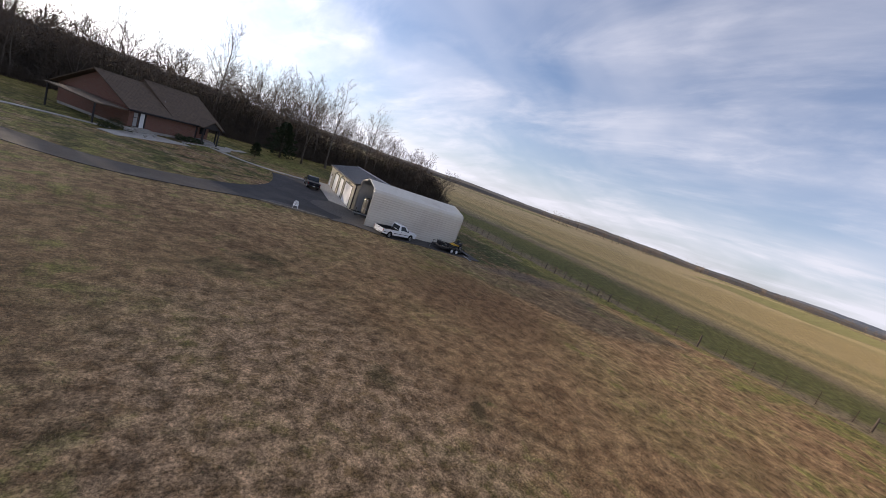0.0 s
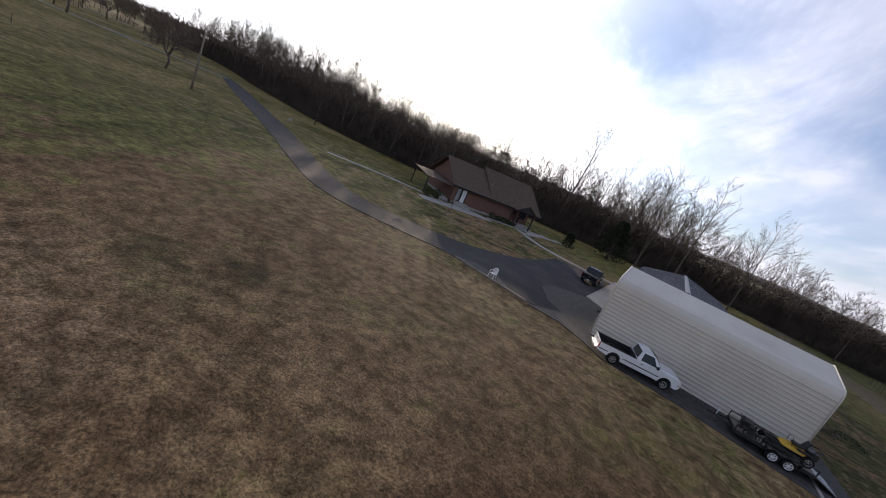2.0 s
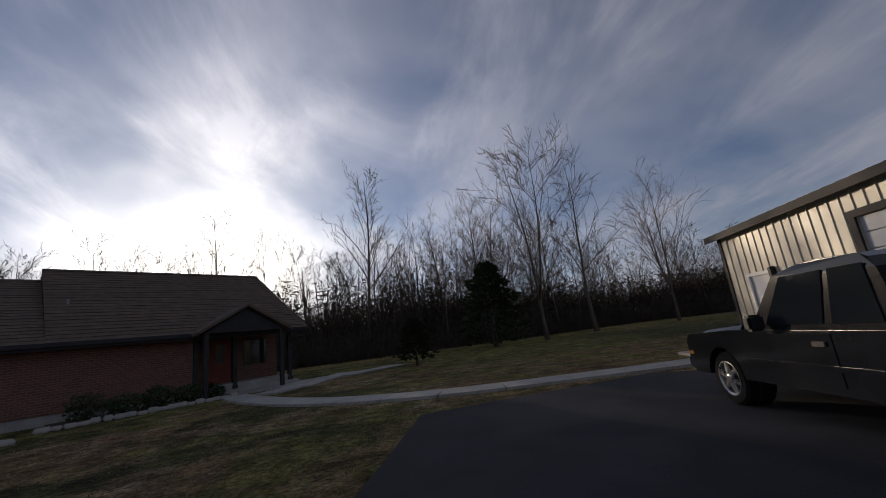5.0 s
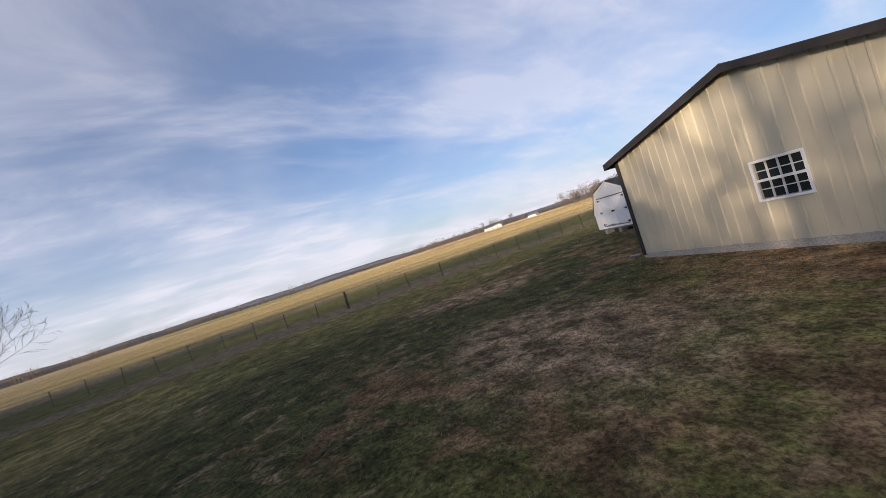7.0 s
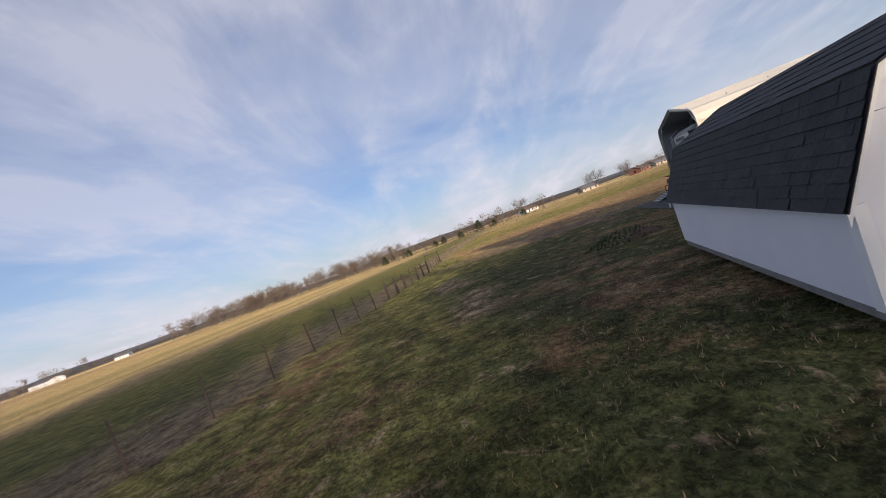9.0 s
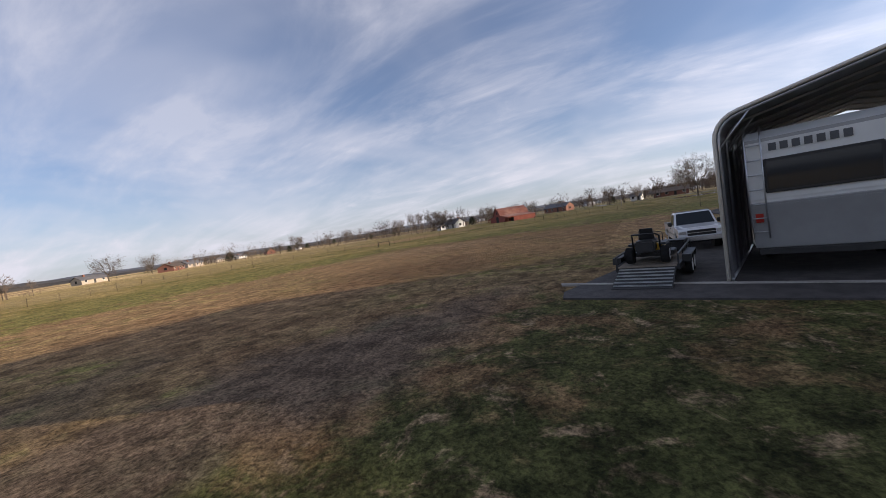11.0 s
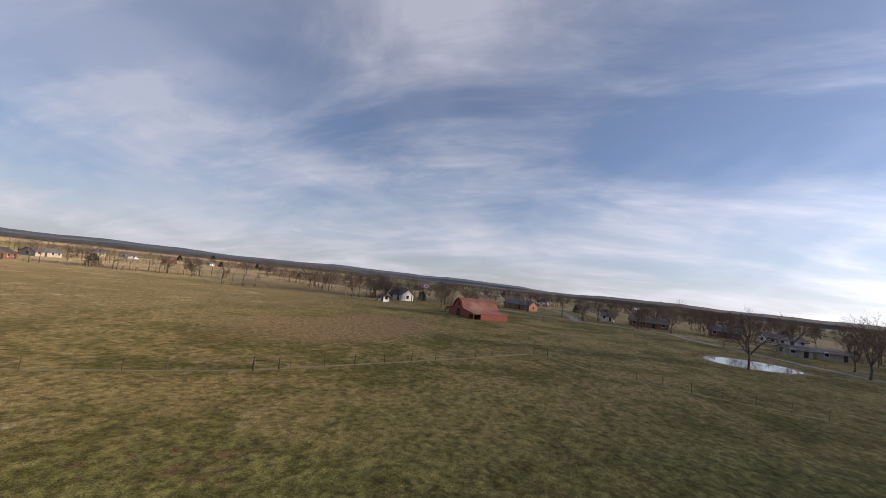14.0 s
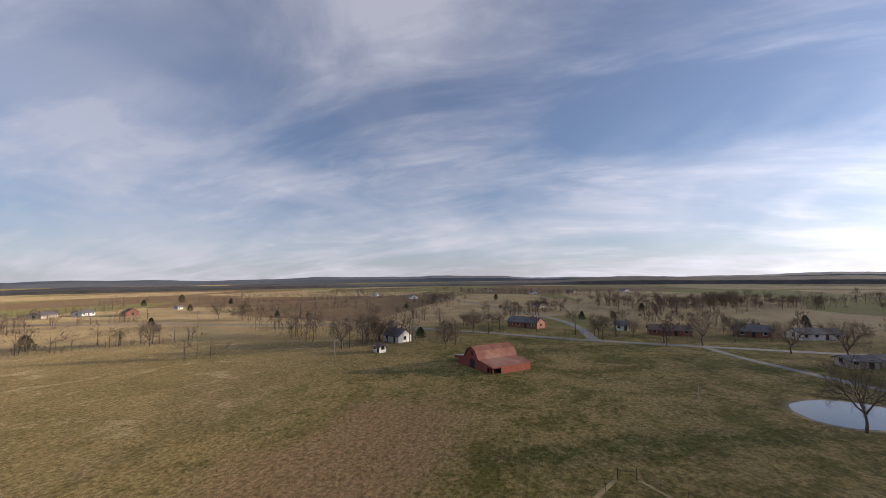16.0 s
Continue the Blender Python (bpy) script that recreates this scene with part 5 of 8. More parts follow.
def leaf_ball(name, n, rx, ry, rz, material, parent, seed, leaf=0.09):
    R = random.Random(seed)
    v, f = [], []
    for _ in range(n):
        d = Vector((R.gauss(0, 1), R.gauss(0, 1), R.gauss(0, 1))).normalized()
        k = R.uniform(0.55, 1.12)
        c = Vector((d.x * rx * k, d.y * ry * k, rz + d.z * rz * k))
        if c.z < 0.01:
            c.z = 0.02
        u = Vector((R.uniform(-1, 1), R.uniform(-1, 1), R.uniform(-1, 1))).normalized() * leaf * R.uniform(0.6, 1.4)
        w = u.orthogonal().normalized() * leaf * 0.4
        o = len(v)
        v += [tuple(c - u * 0.5), tuple(c + w), tuple(c + u * 0.5), tuple(c - w)]
        f.append((o, o + 1, o + 2, o + 3))
    return raw(name, v, f, material, parent)


def shrub(x, y, r, hgt, seed, label="rounded dark green shrub with small leaves", material=None):
    t = thing("shrub", x, y, 0, seed * 31 % 360, label, "shrub", "foundation shrubs")
    for i in range(4):
        a = i * 1.6 + seed
        tube("stem", [(0, 0, 0), (math.cos(a) * r * 0.3, math.sin(a) * r * 0.3, hgt * 0.45), (math.cos(a) * r * 0.6, math.sin(a) * r * 0.6, hgt * 0.8)], [0.02, 0.014, 0.006], M_BARK, t, 5)
    leaf_ball("foliage", int(900 * r), r, r, hgt / 2, material or M_SHRUB, t, seed, 0.11)


def hpt(u, w, o=(-18.2, 24.5), a=radians(40.0)):
    return (o[0] + u * math.cos(a) - w * math.sin(a), o[1] + u * math.sin(a) + w * math.cos(a))


for i, (u, w, r, hg) in enumerate(((6.3, -0.75, 0.5, 0.8), (7.2, -0.8, 0.45, 0.6), (8.1, -0.75, 0.5, 0.7), (9.0, -0.8, 0.45, 0.6), (9.8, -0.7, 0.35, 0.5), (-2.4, -1.4, 0.75, 1.25), (-3.8, -1.6, 0.55, 0.8), (-0.9, -1.3, 0.4, 0.6))):
    shrub(*hpt(u, w), r, hg, 60 + i)


def planter(x, y):
    t = thing("planter", x, y, 0, 0, "round pale stone planter with dead stems", "planter", "planters by the house")
    lathe("pot", [(0.14, 0), (0.17, 0.05), (0.12, 0.1), (0.24, 0.36), (0.27, 0.38), (0.27, 0.42), (0.22, 0.42), (0.2, 0.34)], M_STONE, t, "z", (0, 0, 0), 16)
    lathe("soil", [(0.2, 0.33), (0.19, 0.36)], M_SOIL, t, "z", (0, 0, 0), 12)
    for i in range(5):
        tube("dead_stem", [(0.03 * i - 0.06, 0.02, 0.34), (0.05 * i - 0.1, 0.05, 0.62 + 0.04 * i)], [0.006, 0.003], M_BRUSH, t, 4)


for u, w in ((4.3, -3.4), (1.2, -2.4), (-1.0, -3.6)):
    planter(*hpt(u, w))


def stone_edging():
    R = random.Random(8)
    root = thing("flower_bed", 0, 0, 0, 0, "mulched flower bed edged with pale stones along the house", "flower bed")
    outl = [hpt(u, w) for u, w in ((5.5, -0.05), (10.1, -0.05), (10.1, -1.9), (5.5, -2.3))]
    part("mulch", prism(outl, 0.0, 0.04, axis="z"), M_SOIL, root)
    me = B((-0.14, 0.14, -0.09, 0.09, 0, 0.13), bevel=0.03)
    first = None
    for i in range(38):
        u = 5.5 + i * 0.125 * 1.0
        for _ in (0,):
            x, y = hpt(5.3 + i * 0.13, -2.35 + 0.011 * i + 0.06 * math.sin(i))
            if i % 2:
                continue
            if first is None:
                first = part("edging_stone", me, M_STONE, root)
                ob = first
            else:
                ob = new("edging_stone", first.data)
                ob.parent = root
            ob.matrix_basis = pose(x, y, 0, 0, 0, 41 + R.uniform(-15, 15)) @ Matrix.Diagonal((R.uniform(0.7, 1.2), R.uniform(0.8, 1.2), R.uniform(0.7, 1.2), 1))


stone_edging()
sheet("terrace", [hpt(-5.0, -4.6), hpt(4.8, -3.9), hpt(4.8, -3.0), hpt(3.3, -1.3), hpt(-0.5, -1.2), hpt(-5.2, -2.6)], 0.05, M_CONC, "pale concrete terrace strip before the white door", 0.08, category="terrace")
sheet("porch_path", [hpt(10.2, -0.2), hpt(14.6, -0.2), hpt(14.4, -1.6), hpt(12.0, -3.6), hpt(11.3, -3.2), hpt(11.4, -1.9), hpt(10.2, -1.3)], 0.055, M_CONC, "pale concrete path at the porch", 0.08, category="path")
sheet("house_path_end", [hpt(14.7, -1.0), hpt(18.5, -0.2), hpt(18.7, -1.3), hpt(14.8, -2.0)], 0.05, M_CONC, "pale concrete path end beside the lawn", 0.08, category="path")


def bench(x, y, turn):
    t = thing("garden_bench", x, y, 0.05, turn, "weathered pale slatted garden bench on the terrace", "bench")
    for s in (-0.65, 0.65):
        part("leg", B((s - 0.03, s + 0.03, -0.22, -0.17, 0, 0.42)), M_STONE, t)
        part("leg", B((s - 0.03, s + 0.03, 0.17, 0.22, 0, 0.85)), M_STONE, t)
        part("arm", B((s - 0.035, s + 0.035, -0.25, 0.2, 0.6, 0.64)), M_STONE, t)
    for i in range(4):
        part("slat", B((-0.7, 0.7, -0.22 + i * 0.11, -0.13 + i * 0.11, 0.42, 0.45)), M_STONE, t)
    for i in range(3):
        part("slat", B((-0.7, 0.7, 0.17, 0.2, 0.52 + i * 0.12, 0.61 + i * 0.12)), M_STONE, t)


bench(*hpt(-1.9, -2.6), 40)
bench(-47, 27.5, -30)


# ---------------------------------------------------------------- shed
def shed():
    s = thing("garden_shed", 15.65, 16.45, 0.27, -15.5, "white gambrel shed with peeling paint and charcoal shingles on blocks", "shed")
    W, D, z0, ze, zk, zp = 2.58, 5.15, 0.27, 1.12, 2.00, 2.42
    kx = 0.38
    outl = [(0, z0), (W, z0), (W, ze), (W - kx, zk), (W / 2, zp), (kx, zk), (0, ze)]
    # local: x along the front, y positive behind it (towards the north is minus)
    dr = (0.44, 2.14, z0 + 0.06, 1.72)
    bm = bmesh.new()
    prism([(0, z0), (dr[0], z0), (dr[0], dr[3]), (0.262, 1.725), (0, ze)], -0.05, 0, bm=bm)
    prism([(dr[1], z0), (W, z0), (W, ze), (W - 0.262, 1.725), (dr[1], dr[3])], -0.05, 0, bm=bm)
    prism([(dr[0], dr[3]), (dr[1], dr[3]), (W - 0.262, 1.73), (W - kx, zk), (W / 2, zp), (kx, zk), (0.262, 1.73)], -0.05, 0, bm=bm)
    part("front_wall", bm, M_SHEDW, s)
    part("back_wall", prism(outl, -D, -D + 0.05), M_SHEDW, s)
    for x0, x1 in ((0.0, 0.05), (W - 0.05, W)):
        part("side_wall", B((x0, x1, -D + 0.05, -0.05, z0, ze)), M_SHEDW, s)
    part("floor", B((0.02, W - 0.02, -D + 0.02, -0.055, z0 - 0.1, z0 + 0.03)), M_PEEL, s)
    # double door: leaves, cross boards, hinges, latch
    mid = (dr[0] + dr[1]) / 2
    for a, b2, sg in ((dr[0] + 0.01, mid - 0.006, 1), (mid + 0.006, dr[1] - 0.01, -1)):
        d = part("door", B((a, b2, -0.045, 0.004, dr[2], dr[3] - 0.01)), M_SHEDW, s, "closed white board door with diagonal braces")
        part("stile", B((a, a + 0.07, 0.004, 0.022, dr[2], dr[3] - 0.01), (b2 - 0.07, b2, 0.004, 0.022, dr[2], dr[3] - 0.01)), M_WHITE, d)
        zm = (dr[2] + dr[3]) / 2
        part("rail", B((a + 0.07, b2 - 0.07, 0.004, 0.02, zm - 0.035, zm + 0.035)), M_WHITE, d)
        for zt in (dr[3] - 0.04, dr[2] + 0.04):
            xo, xi = (a + 0.08, b2 - 0.08) if sg > 0 else (b2 - 0.08, a + 0.08)
            zi = zm + (0.05 if zt > zm else -0.05)
            dx, dz = xi - xo, zi - zt
            ln = math.hypot(dx, dz)
            nx, nz = -dz / ln * 0.035, dx / ln * 0.035
            part("brace", prism([(xo + nx, zt + nz), (xi + nx, zi + nz), (xi - nx, zi - nz), (xo - nx, zt - nz)], 0.004, 0.019), M_WHITE, d)
        for zh in (dr[2] + 0.1, zm, dr[3] - 0.1):
            xe = a if sg > 0 else b2
            part("hinge", B((min(xe, xe + sg * 0.16), max(xe, xe + sg * 0.16), 0.022, 0.03, zh - 0.018, zh + 0.018), (xe - 0.03, xe + 0.03, 0.022, 0.036, zh - 0.05, zh + 0.05)), M_BLACK, d)
        R = random.Random(int(a * 100))
        pts = [(a + 0.01, dr[2])]
        n = 12
        for i in range(n + 1):
            pts.append((a + 0.01 + (b2 - a - 0.02) * i / n, dr[2] + 0.03 + R.uniform(0, 0.07)))
        pts.append((b2 - 0.01, dr[2]))
        part("bare_edge", prism(pts, 0.0225, 0.0245), M_PEEL, d)
    part("latch", B((mid - 0.10, mid + 0.10, 0.024, 0.05, zm - 0.025, zm + 0.025), (mid - 0.03, mid + 0.03, 0.05, 0.08, zm - 0.05, zm + 0.03)), M_BLACK, s)
    part("door_lintel", B((dr[0] - 0.06, dr[1] + 0.06, 0.004, 0.03, dr[3], dr[3] + 0.03)), M_BLACK, s)
    part("sill", B((0, W, 0.002, 0.03, z0 - 0.03, z0 + 0.05)), M_WHITE, s)
    part("corner_board", B((-0.02, 0.0, -0.08, 0.03, z0, ze), (0.0, 0.07, 0.002, 0.03, z0 + 0.06, ze)), M_WHITE, s)
    part("corner_board", B((W, W + 0.02, -0.08, 0.03, z0, ze), (W - 0.07, W, 0.002, 0.03, z0 + 0.06, ze)), M_WHITE, s)
    edge = [(-0.06, ze - 0.05), (kx - 0.03, zk + 0.03), (W / 2, zp + 0.04), (W - kx + 0.03, zk + 0.03), (W + 0.06, ze - 0.05)]
    for (xa, za), (xb, zb) in zip(edge, edge[1:]):
        for yy in (0.002, -D - 0.03):
            part("rake_board", prism([(xa, za - 0.11), (xb, zb - 0.11), (xb, zb), (xa, za)], yy, yy + 0.03), M_WHITE, s)
        part("roof_deck", prism([(xa, za), (xb, zb), (xb, zb + 0.02), (xa, za + 0.02)], -D - 0.06, 0.06), M_DKSHING, s)
    rr = random.Random(4)
    for (xa, za), (xb, zb), cs in ((edge[0], edge[1], 9), (edge[1], edge[2], 6), (edge[4], edge[3], 9), (edge[3], edge[2], 6)):
        d = Vector((xb - xa, zb - za))
        n = Vector((-d.y, d.x)).normalized()
        n = n if n.y > 0 else -n
        v, f = [], []
        for c in range(cs):
            p, q = Vector((xa, za)) + d * (c / cs) + n * 0.022, Vector((xa, za)) + d * min(1, (c + 1.1) / cs) + n * 0.026
            y = -D - 0.06
            while y < 0.05:
                w = min(rr.uniform(0.24, 0.36), 0.06 - y)
                u = p + n * rr.uniform(0.008, 0.018)
                o = len(v)
                v += [(p.x, y, p.y), (p.x, y + w - 0.008, p.y), (u.x, y + w - 0.008, u.y), (u.x, y, u.y), (q.x, y + w - 0.008, q.y), (q.x, y, q.y)]
                f += [(o, o + 1, o + 2, o + 3), (o + 3, o + 2, o + 4, o + 5)]
                y += w
        raw("shingles", v, f, M_DKSHING, s)
    part("vent", prism([(W / 2 - 0.2, zp - 0.22), (W / 2 + 0.2, zp - 0.22), (W / 2, zp - 0.1)], 0.001, 0.012), M_WHITE, s)
    for x in (0.32, 1.25, 2.18):
        for y in (-0.2, -2.4, -4.7):
            part("block", B((x - 0.1, x + 0.1, y - 0.2, y + 0.2, -0.12, z0 - 0.105), bevel=0.01), M_CONC, s, "grey concrete block under the shed floor")


shed()


# ---------------------------------------------------------------- vehicles
def hexa(bottom, top, bm=None):
    """a closed block between two four-cornered faces"""
    bm = bm or bmesh.new()
    v = [bm.verts.new(p) for p in list(bottom) + list(top)]
    fs = [bm.faces.new([v[i] for i in q]) for q in ((3, 2, 1, 0), (4, 5, 6, 7), (0, 1, 5, 4), (1, 2, 6, 5), (2, 3, 7, 6), (3, 0, 4, 7))]
    bmesh.ops.recalc_face_normals(bm, faces=fs)
    return bm


def slab_of(quad, thick, inward, shrink=0.0):
    """a thin block on a quad, shrunk towards its middle"""
    c = sum((Vector(p) for p in quad), Vector()) / 4
    q = [Vector(p).lerp(c, shrink) for p in quad]
    d = Vector(inward).normalized() * thick
    return hexa([p - d for p in q], [p + d * 0.2 for p in q])


def wheel(parent, x, y, r, w, out, rim_mat):
    """a wheel whose outer face looks along out (1 or -1) in y"""
    t = lathe("wheel", [(r * 0.58, -w / 2 + 0.06), (r * 0.64, -w / 2), (r * 0.9, -w / 2), (r, -w / 2 + 0.035), (r, w / 2 - 0.035), (r * 0.9, w / 2), (r * 0.64, w / 2), (r * 0.58, w / 2 - 0.06)], M_RUBBER, parent, "y", (x, y, r), 24, caps=False)
    s = out * w / 2
    lathe("rim", [(r * q, d * out + s) for q, d in ((0.66, 0.004), (0.62, 0.006), (0.57, -0.012), (0.55, -0.07), (0.60, -0.07))], rim_mat, t, "y", (x, y, r), 24, caps=False)
    # black backing disc stands in for the shade behind the spokes
    lathe("dark_backing", [(r * 0.56, s - out * 0.06), (r * 0.12, s - out * 0.055)], M_BLACK, t, "y", (x, y, r), 16)
    for k in range(6):
        a = k * math.pi / 3 + 0.3
        bm = hexa([(r * 0.14, -r * 0.10, s - out * 0.03), (r * 0.58, -r * 0.07, s - out * 0.03), (r * 0.58, r * 0.07, s - out * 0.03), (r * 0.14, r * 0.10, s - out * 0.03)],
                  [(r * 0.14, -r * 0.08, s + out * 0.006), (r * 0.57, -r * 0.05, s - out * 0.006), (r * 0.57, r * 0.05, s - out * 0.006), (r * 0.14, r * 0.08, s + out * 0.006)])
        for v in bm.verts:
            u, q, d = v.co
            v.co = (x + u * math.cos(a) - q * math.sin(a), y + d, r + u * math.sin(a) + q * math.cos(a))
        bmesh.ops.recalc_face_normals(bm, faces=bm.faces[:])
        part("spoke", bm, rim_mat, t)
    lathe("hub_cap", [(r * 0.20, s - out * 0.02), (r * 0.18, s + out * 0.012), (r * 0.08, s + out * 0.02)], rim_mat, t, "y", (x, y, r), 12)
    return t


def arch(xc, r, z0, n=7):
    """points of a wheel arch from rear to front"""
    return [(xc - r * math.cos(math.pi * i / n), z0 + r * math.sin(math.pi * i / n) * 1.0) for i in range(n + 1)]


def pickup(x, y, turn, label, paint, dark_trim, extended, cover, rim_mat):
    t = thing("pickup_truck", x, y, 0.03, turn, label, "pickup truck")
    L, W = (5.75, 1.98) if extended else (5.35, 1.90)
    wb0 = 1.15
    wb1 = wb0 + (3.65 if extended else 3.34)
    hw = W / 2
    cab0 = 2.02 if extended else 2.42
    zb, zh, belt = 0.42, 1.06, 1.08
    nose = L
    # front body and cab sides below the belt
    low = [(cab0, zb)] + arch(wb1, 0.43, zb)[0:] + [(nose - 0.12, zb), (nose, zb + 0.15), (nose, 0.92), (nose - 0.1, zh - 0.03), (nose - 1.28, zh + 0.04), (cab0, belt)]
    part("body", prism(low, -hw, hw, bevel=0.0), paint, t)
    part("hood", hexa([(nose - 1.30, -hw + 0.12, zh), (nose - 0.12, -hw + 0.16, zh - 0.08), (nose - 0.12, hw - 0.16, zh - 0.08), (nose - 1.30, hw - 0.12, zh)],
                      [(nose - 1.30, -hw + 0.2, zh + 0.09), (nose - 0.22, -hw + 0.26, zh + 0.015), (nose - 0.22, hw - 0.26, zh + 0.015), (nose - 1.30, hw - 0.2, zh + 0.09)]), paint, t)
    # bed
    for s in (-1, 1):
        side = [(0.0, zb + 0.1), (wb0 - 0.46, zb)] + arch(wb0, 0.43, zb) + [(cab0 - 0.02, zb), (cab0 - 0.02, belt), (0.0, belt)]
        part("bed_side", prism(side, min(s * hw, s * (hw - 0.09)), max(s * hw, s * (hw - 0.09))), paint, t)
        part("bed_rail", B((0.0, cab0 - 0.03, min(s * (hw - 0.1), s * (hw + 0.005)), max(s * (hw - 0.1), s * (hw + 0.005)), belt, belt + 0.035), bevel=0.012), M_BLACK, t)
        lathe("wheel_well", [(0.44, -0.12), (0.44, 0.12)], M_BLACK, t, "y", (wb0, s * (hw - 0.33), zb - 0.02), 16)
        lathe("wheel_well", [(0.425, -0.1), (0.425, 0.1)], M_BLACK, t, "y", (wb1, s * (hw - 0.29), zb - 0.02), 16)
        part("side_moulding", B((0.1, wb0 - 0.5, min(s * hw, s * (hw + 0.012)), max(s * hw, s * (hw + 0.012)), 0.66, 0.72), (wb0 + 0.5, wb1 - 0.5, min(s * hw, s * (hw + 0.012)), max(s * hw, s * (hw + 0.012)), 0.66, 0.72)), dark_trim, t)
    part("bed_floor", B((0.03, cab0 - 0.02, -hw + 0.09, hw - 0.09, 0.60, 0.65)), M_BLACK, t)
    part("bed_liner", B((0.08, cab0 - 0.05, hw - 0.115, hw - 0.094, 0.652, belt + 0.03), (0.08, cab0 - 0.05, -hw + 0.094, -hw + 0.115, 0.652, belt + 0.03), (0.053, 0.075, -hw + 0.12, hw - 0.12, 0.652, belt - 0.01), (cab0 - 0.045, cab0 - 0.024, -hw + 0.12, hw - 0.12, 0.652, belt + 0.05)), M_BLACK, t, "black plastic bed liner")
    tg = part("tailgate", B((-0.03, 0.05, -hw + 0.07, hw - 0.07, 0.58, belt), bevel=0.015), paint, t)
    part("handle", B((-0.045, -0.03, -0.12, 0.12, 0.92, 0.99)), M_BLACK if not extended else M_CHROME, tg)
    if cover:
        part("bed_cover", B((0.02, cab0 - 0.03, -hw + 0.05, hw - 0.05, belt + 0.036, belt + 0.06), bevel=0.01), M_BLACK, t, "black soft cover stretched over the bed")
    # cab with glass
    zr = 1.73 if not extended else 1.80
    cf = cab0 + (1.62 if not extended else 2.02)
    bot = [(cab0, -hw + 0.03, belt), (cf, -hw + 0.03, belt), (cf, hw - 0.03, belt), (cab0, hw - 0.03, belt)]
    tin = 0.16 if not extended else 0.07
    top = [(cab0 + 0.14, -hw + tin, zr), (cf - 0.62, -hw + tin, zr), (cf - 0.62, hw - tin, zr), (cab0 + 0.14, hw - tin, zr)]
    span = zr - belt
    line = [(cab0, belt), (cab0 + 0.115, zr - 0.14), (cab0 + 0.16, zr - 0.04), (cab0 + 0.30, zr + 0.015), (cab0 + 0.75, zr + 0.04), (cf - 0.95, zr + 0.025), (cf - 0.72, zr - 0.015), (cf - 0.60, zr - 0.06), (cf, belt)]
    cv = []
    for sd in (-1, 1):
        for px, pz in line:
            tuck = 0.03 + (tin - 0.03) * (pz - belt) / span + (0.05 if pz > zr - 0.02 else 0.0)
            cv.append((px, sd * (hw - tuck), pz))
    k = len(line)
    cf_faces = [tuple(range(k)), tuple(range(2 * k - 1, k - 1, -1))] + [(i, i + k, (i + 1) % k + k, (i + 1) % k) for i in range(k)]
    raw("cab", cv, cf_faces, paint, t)

    def on(face, u0, u1, w0, w1):
        a, b2, c, d = [Vector(p) for p in face]
        return [a.lerp(b2, u).lerp(d.lerp(c, u), w) for u, w in ((u0, w0), (u1, w0), (u1, w1), (u0, w1))]

    part("windshield", slab_of(on((bot[1], bot[2], top[2], top[1]), 0.05, 0.95, 0.08, 0.93), 0.012, (-1, 0, -0.6)), M_GLASS, t)
    part("rear_window", slab_of(on((bot[3], bot[0], top[0], top[3]), 0.1, 0.9, 0.15, 0.88), 0.012, (1, 0, -0.2)), M_GLASS, t)
    for s, (a, b2, c, d) in ((-1, (bot[0], bot[1], top[1], top[0])), (1, (bot[3], bot[2], top[2], top[3]))):
        spans = [(0.14, 0.80)] if not extended else [(0.08, 0.36), (0.42, 0.86)]
        for u0, u1 in spans:
            part("side_window", slab_of(on((a, b2, c, d), u0, u1, 0.1, 0.88), 0.012, (0, -s, -0.2)), M_GLASS, t)
        dx0, dx1 = cab0 + (0.22 if not extended else 0.75), cf - 0.18
        dr = part("door", B((dx0, dx1, min(s * hw, s * (hw + 0.008)), max(s * hw, s * (hw + 0.008)), 0.5, belt - 0.01), bevel=0.003), paint, t)
        part("handle", B((dx0 + 0.08, dx0 + 0.24, min(s * hw, s * (hw + 0.03)), max(s * hw, s * (hw + 0.03)), 0.92, 0.97)), M_BLACK, dr)
        m = part("mirror", B((cf - 0.42, cf - 0.28, min(s * (hw + 0.02), s * (hw + 0.22)), max(s * (hw + 0.02), s * (hw + 0.22)), belt + 0.02, belt + 0.22), bevel=0.03), M_BLACK, t)
        part("tail_light", B((-0.02, 0.06, min(s * (hw - 0.07), s * (hw + 0.004)), max(s * (hw - 0.07), s * (hw + 0.004)), 0.70, 1.03), bevel=0.01), M_RED, t)
        part("headlight", B((nose - 0.10, nose + 0.015, min(s * (hw - 0.36), s * (hw - 0.02)), max(s * (hw - 0.36), s * (hw - 0.02)), 0.76, 0.93), bevel=0.02), M_CHROME, t)
        part("side_marker", B((nose - 0.16, nose - 0.02, min(s * hw, s * (hw + 0.006)), max(s * hw, s * (hw + 0.006)), 0.70, 0.76)), M_AMBER, t)
        for wx in (wb0, wb1):
            wheel(t, wx, s * (hw - 0.14), 0.355 if not extended else 0.385, 0.23, s, rim_mat)
    part("front_bumper", B((nose - 0.05, nose + 0.12, -hw + 0.02, hw - 0.02, 0.46, 0.66), bevel=0.03), M_CHROME if not extended else paint, t)
    part("rear_bumper", B((-0.18, -0.02, -hw + 0.06, hw - 0.06, 0.45, 0.62), bevel=0.02), M_BLACK if extended else M_ALLOY, t)
    g = part("grille", B((nose - 0.02, nose + 0.012, -hw + 0.38, hw - 0.38, 0.70, 0.95)), M_BLACK, t)
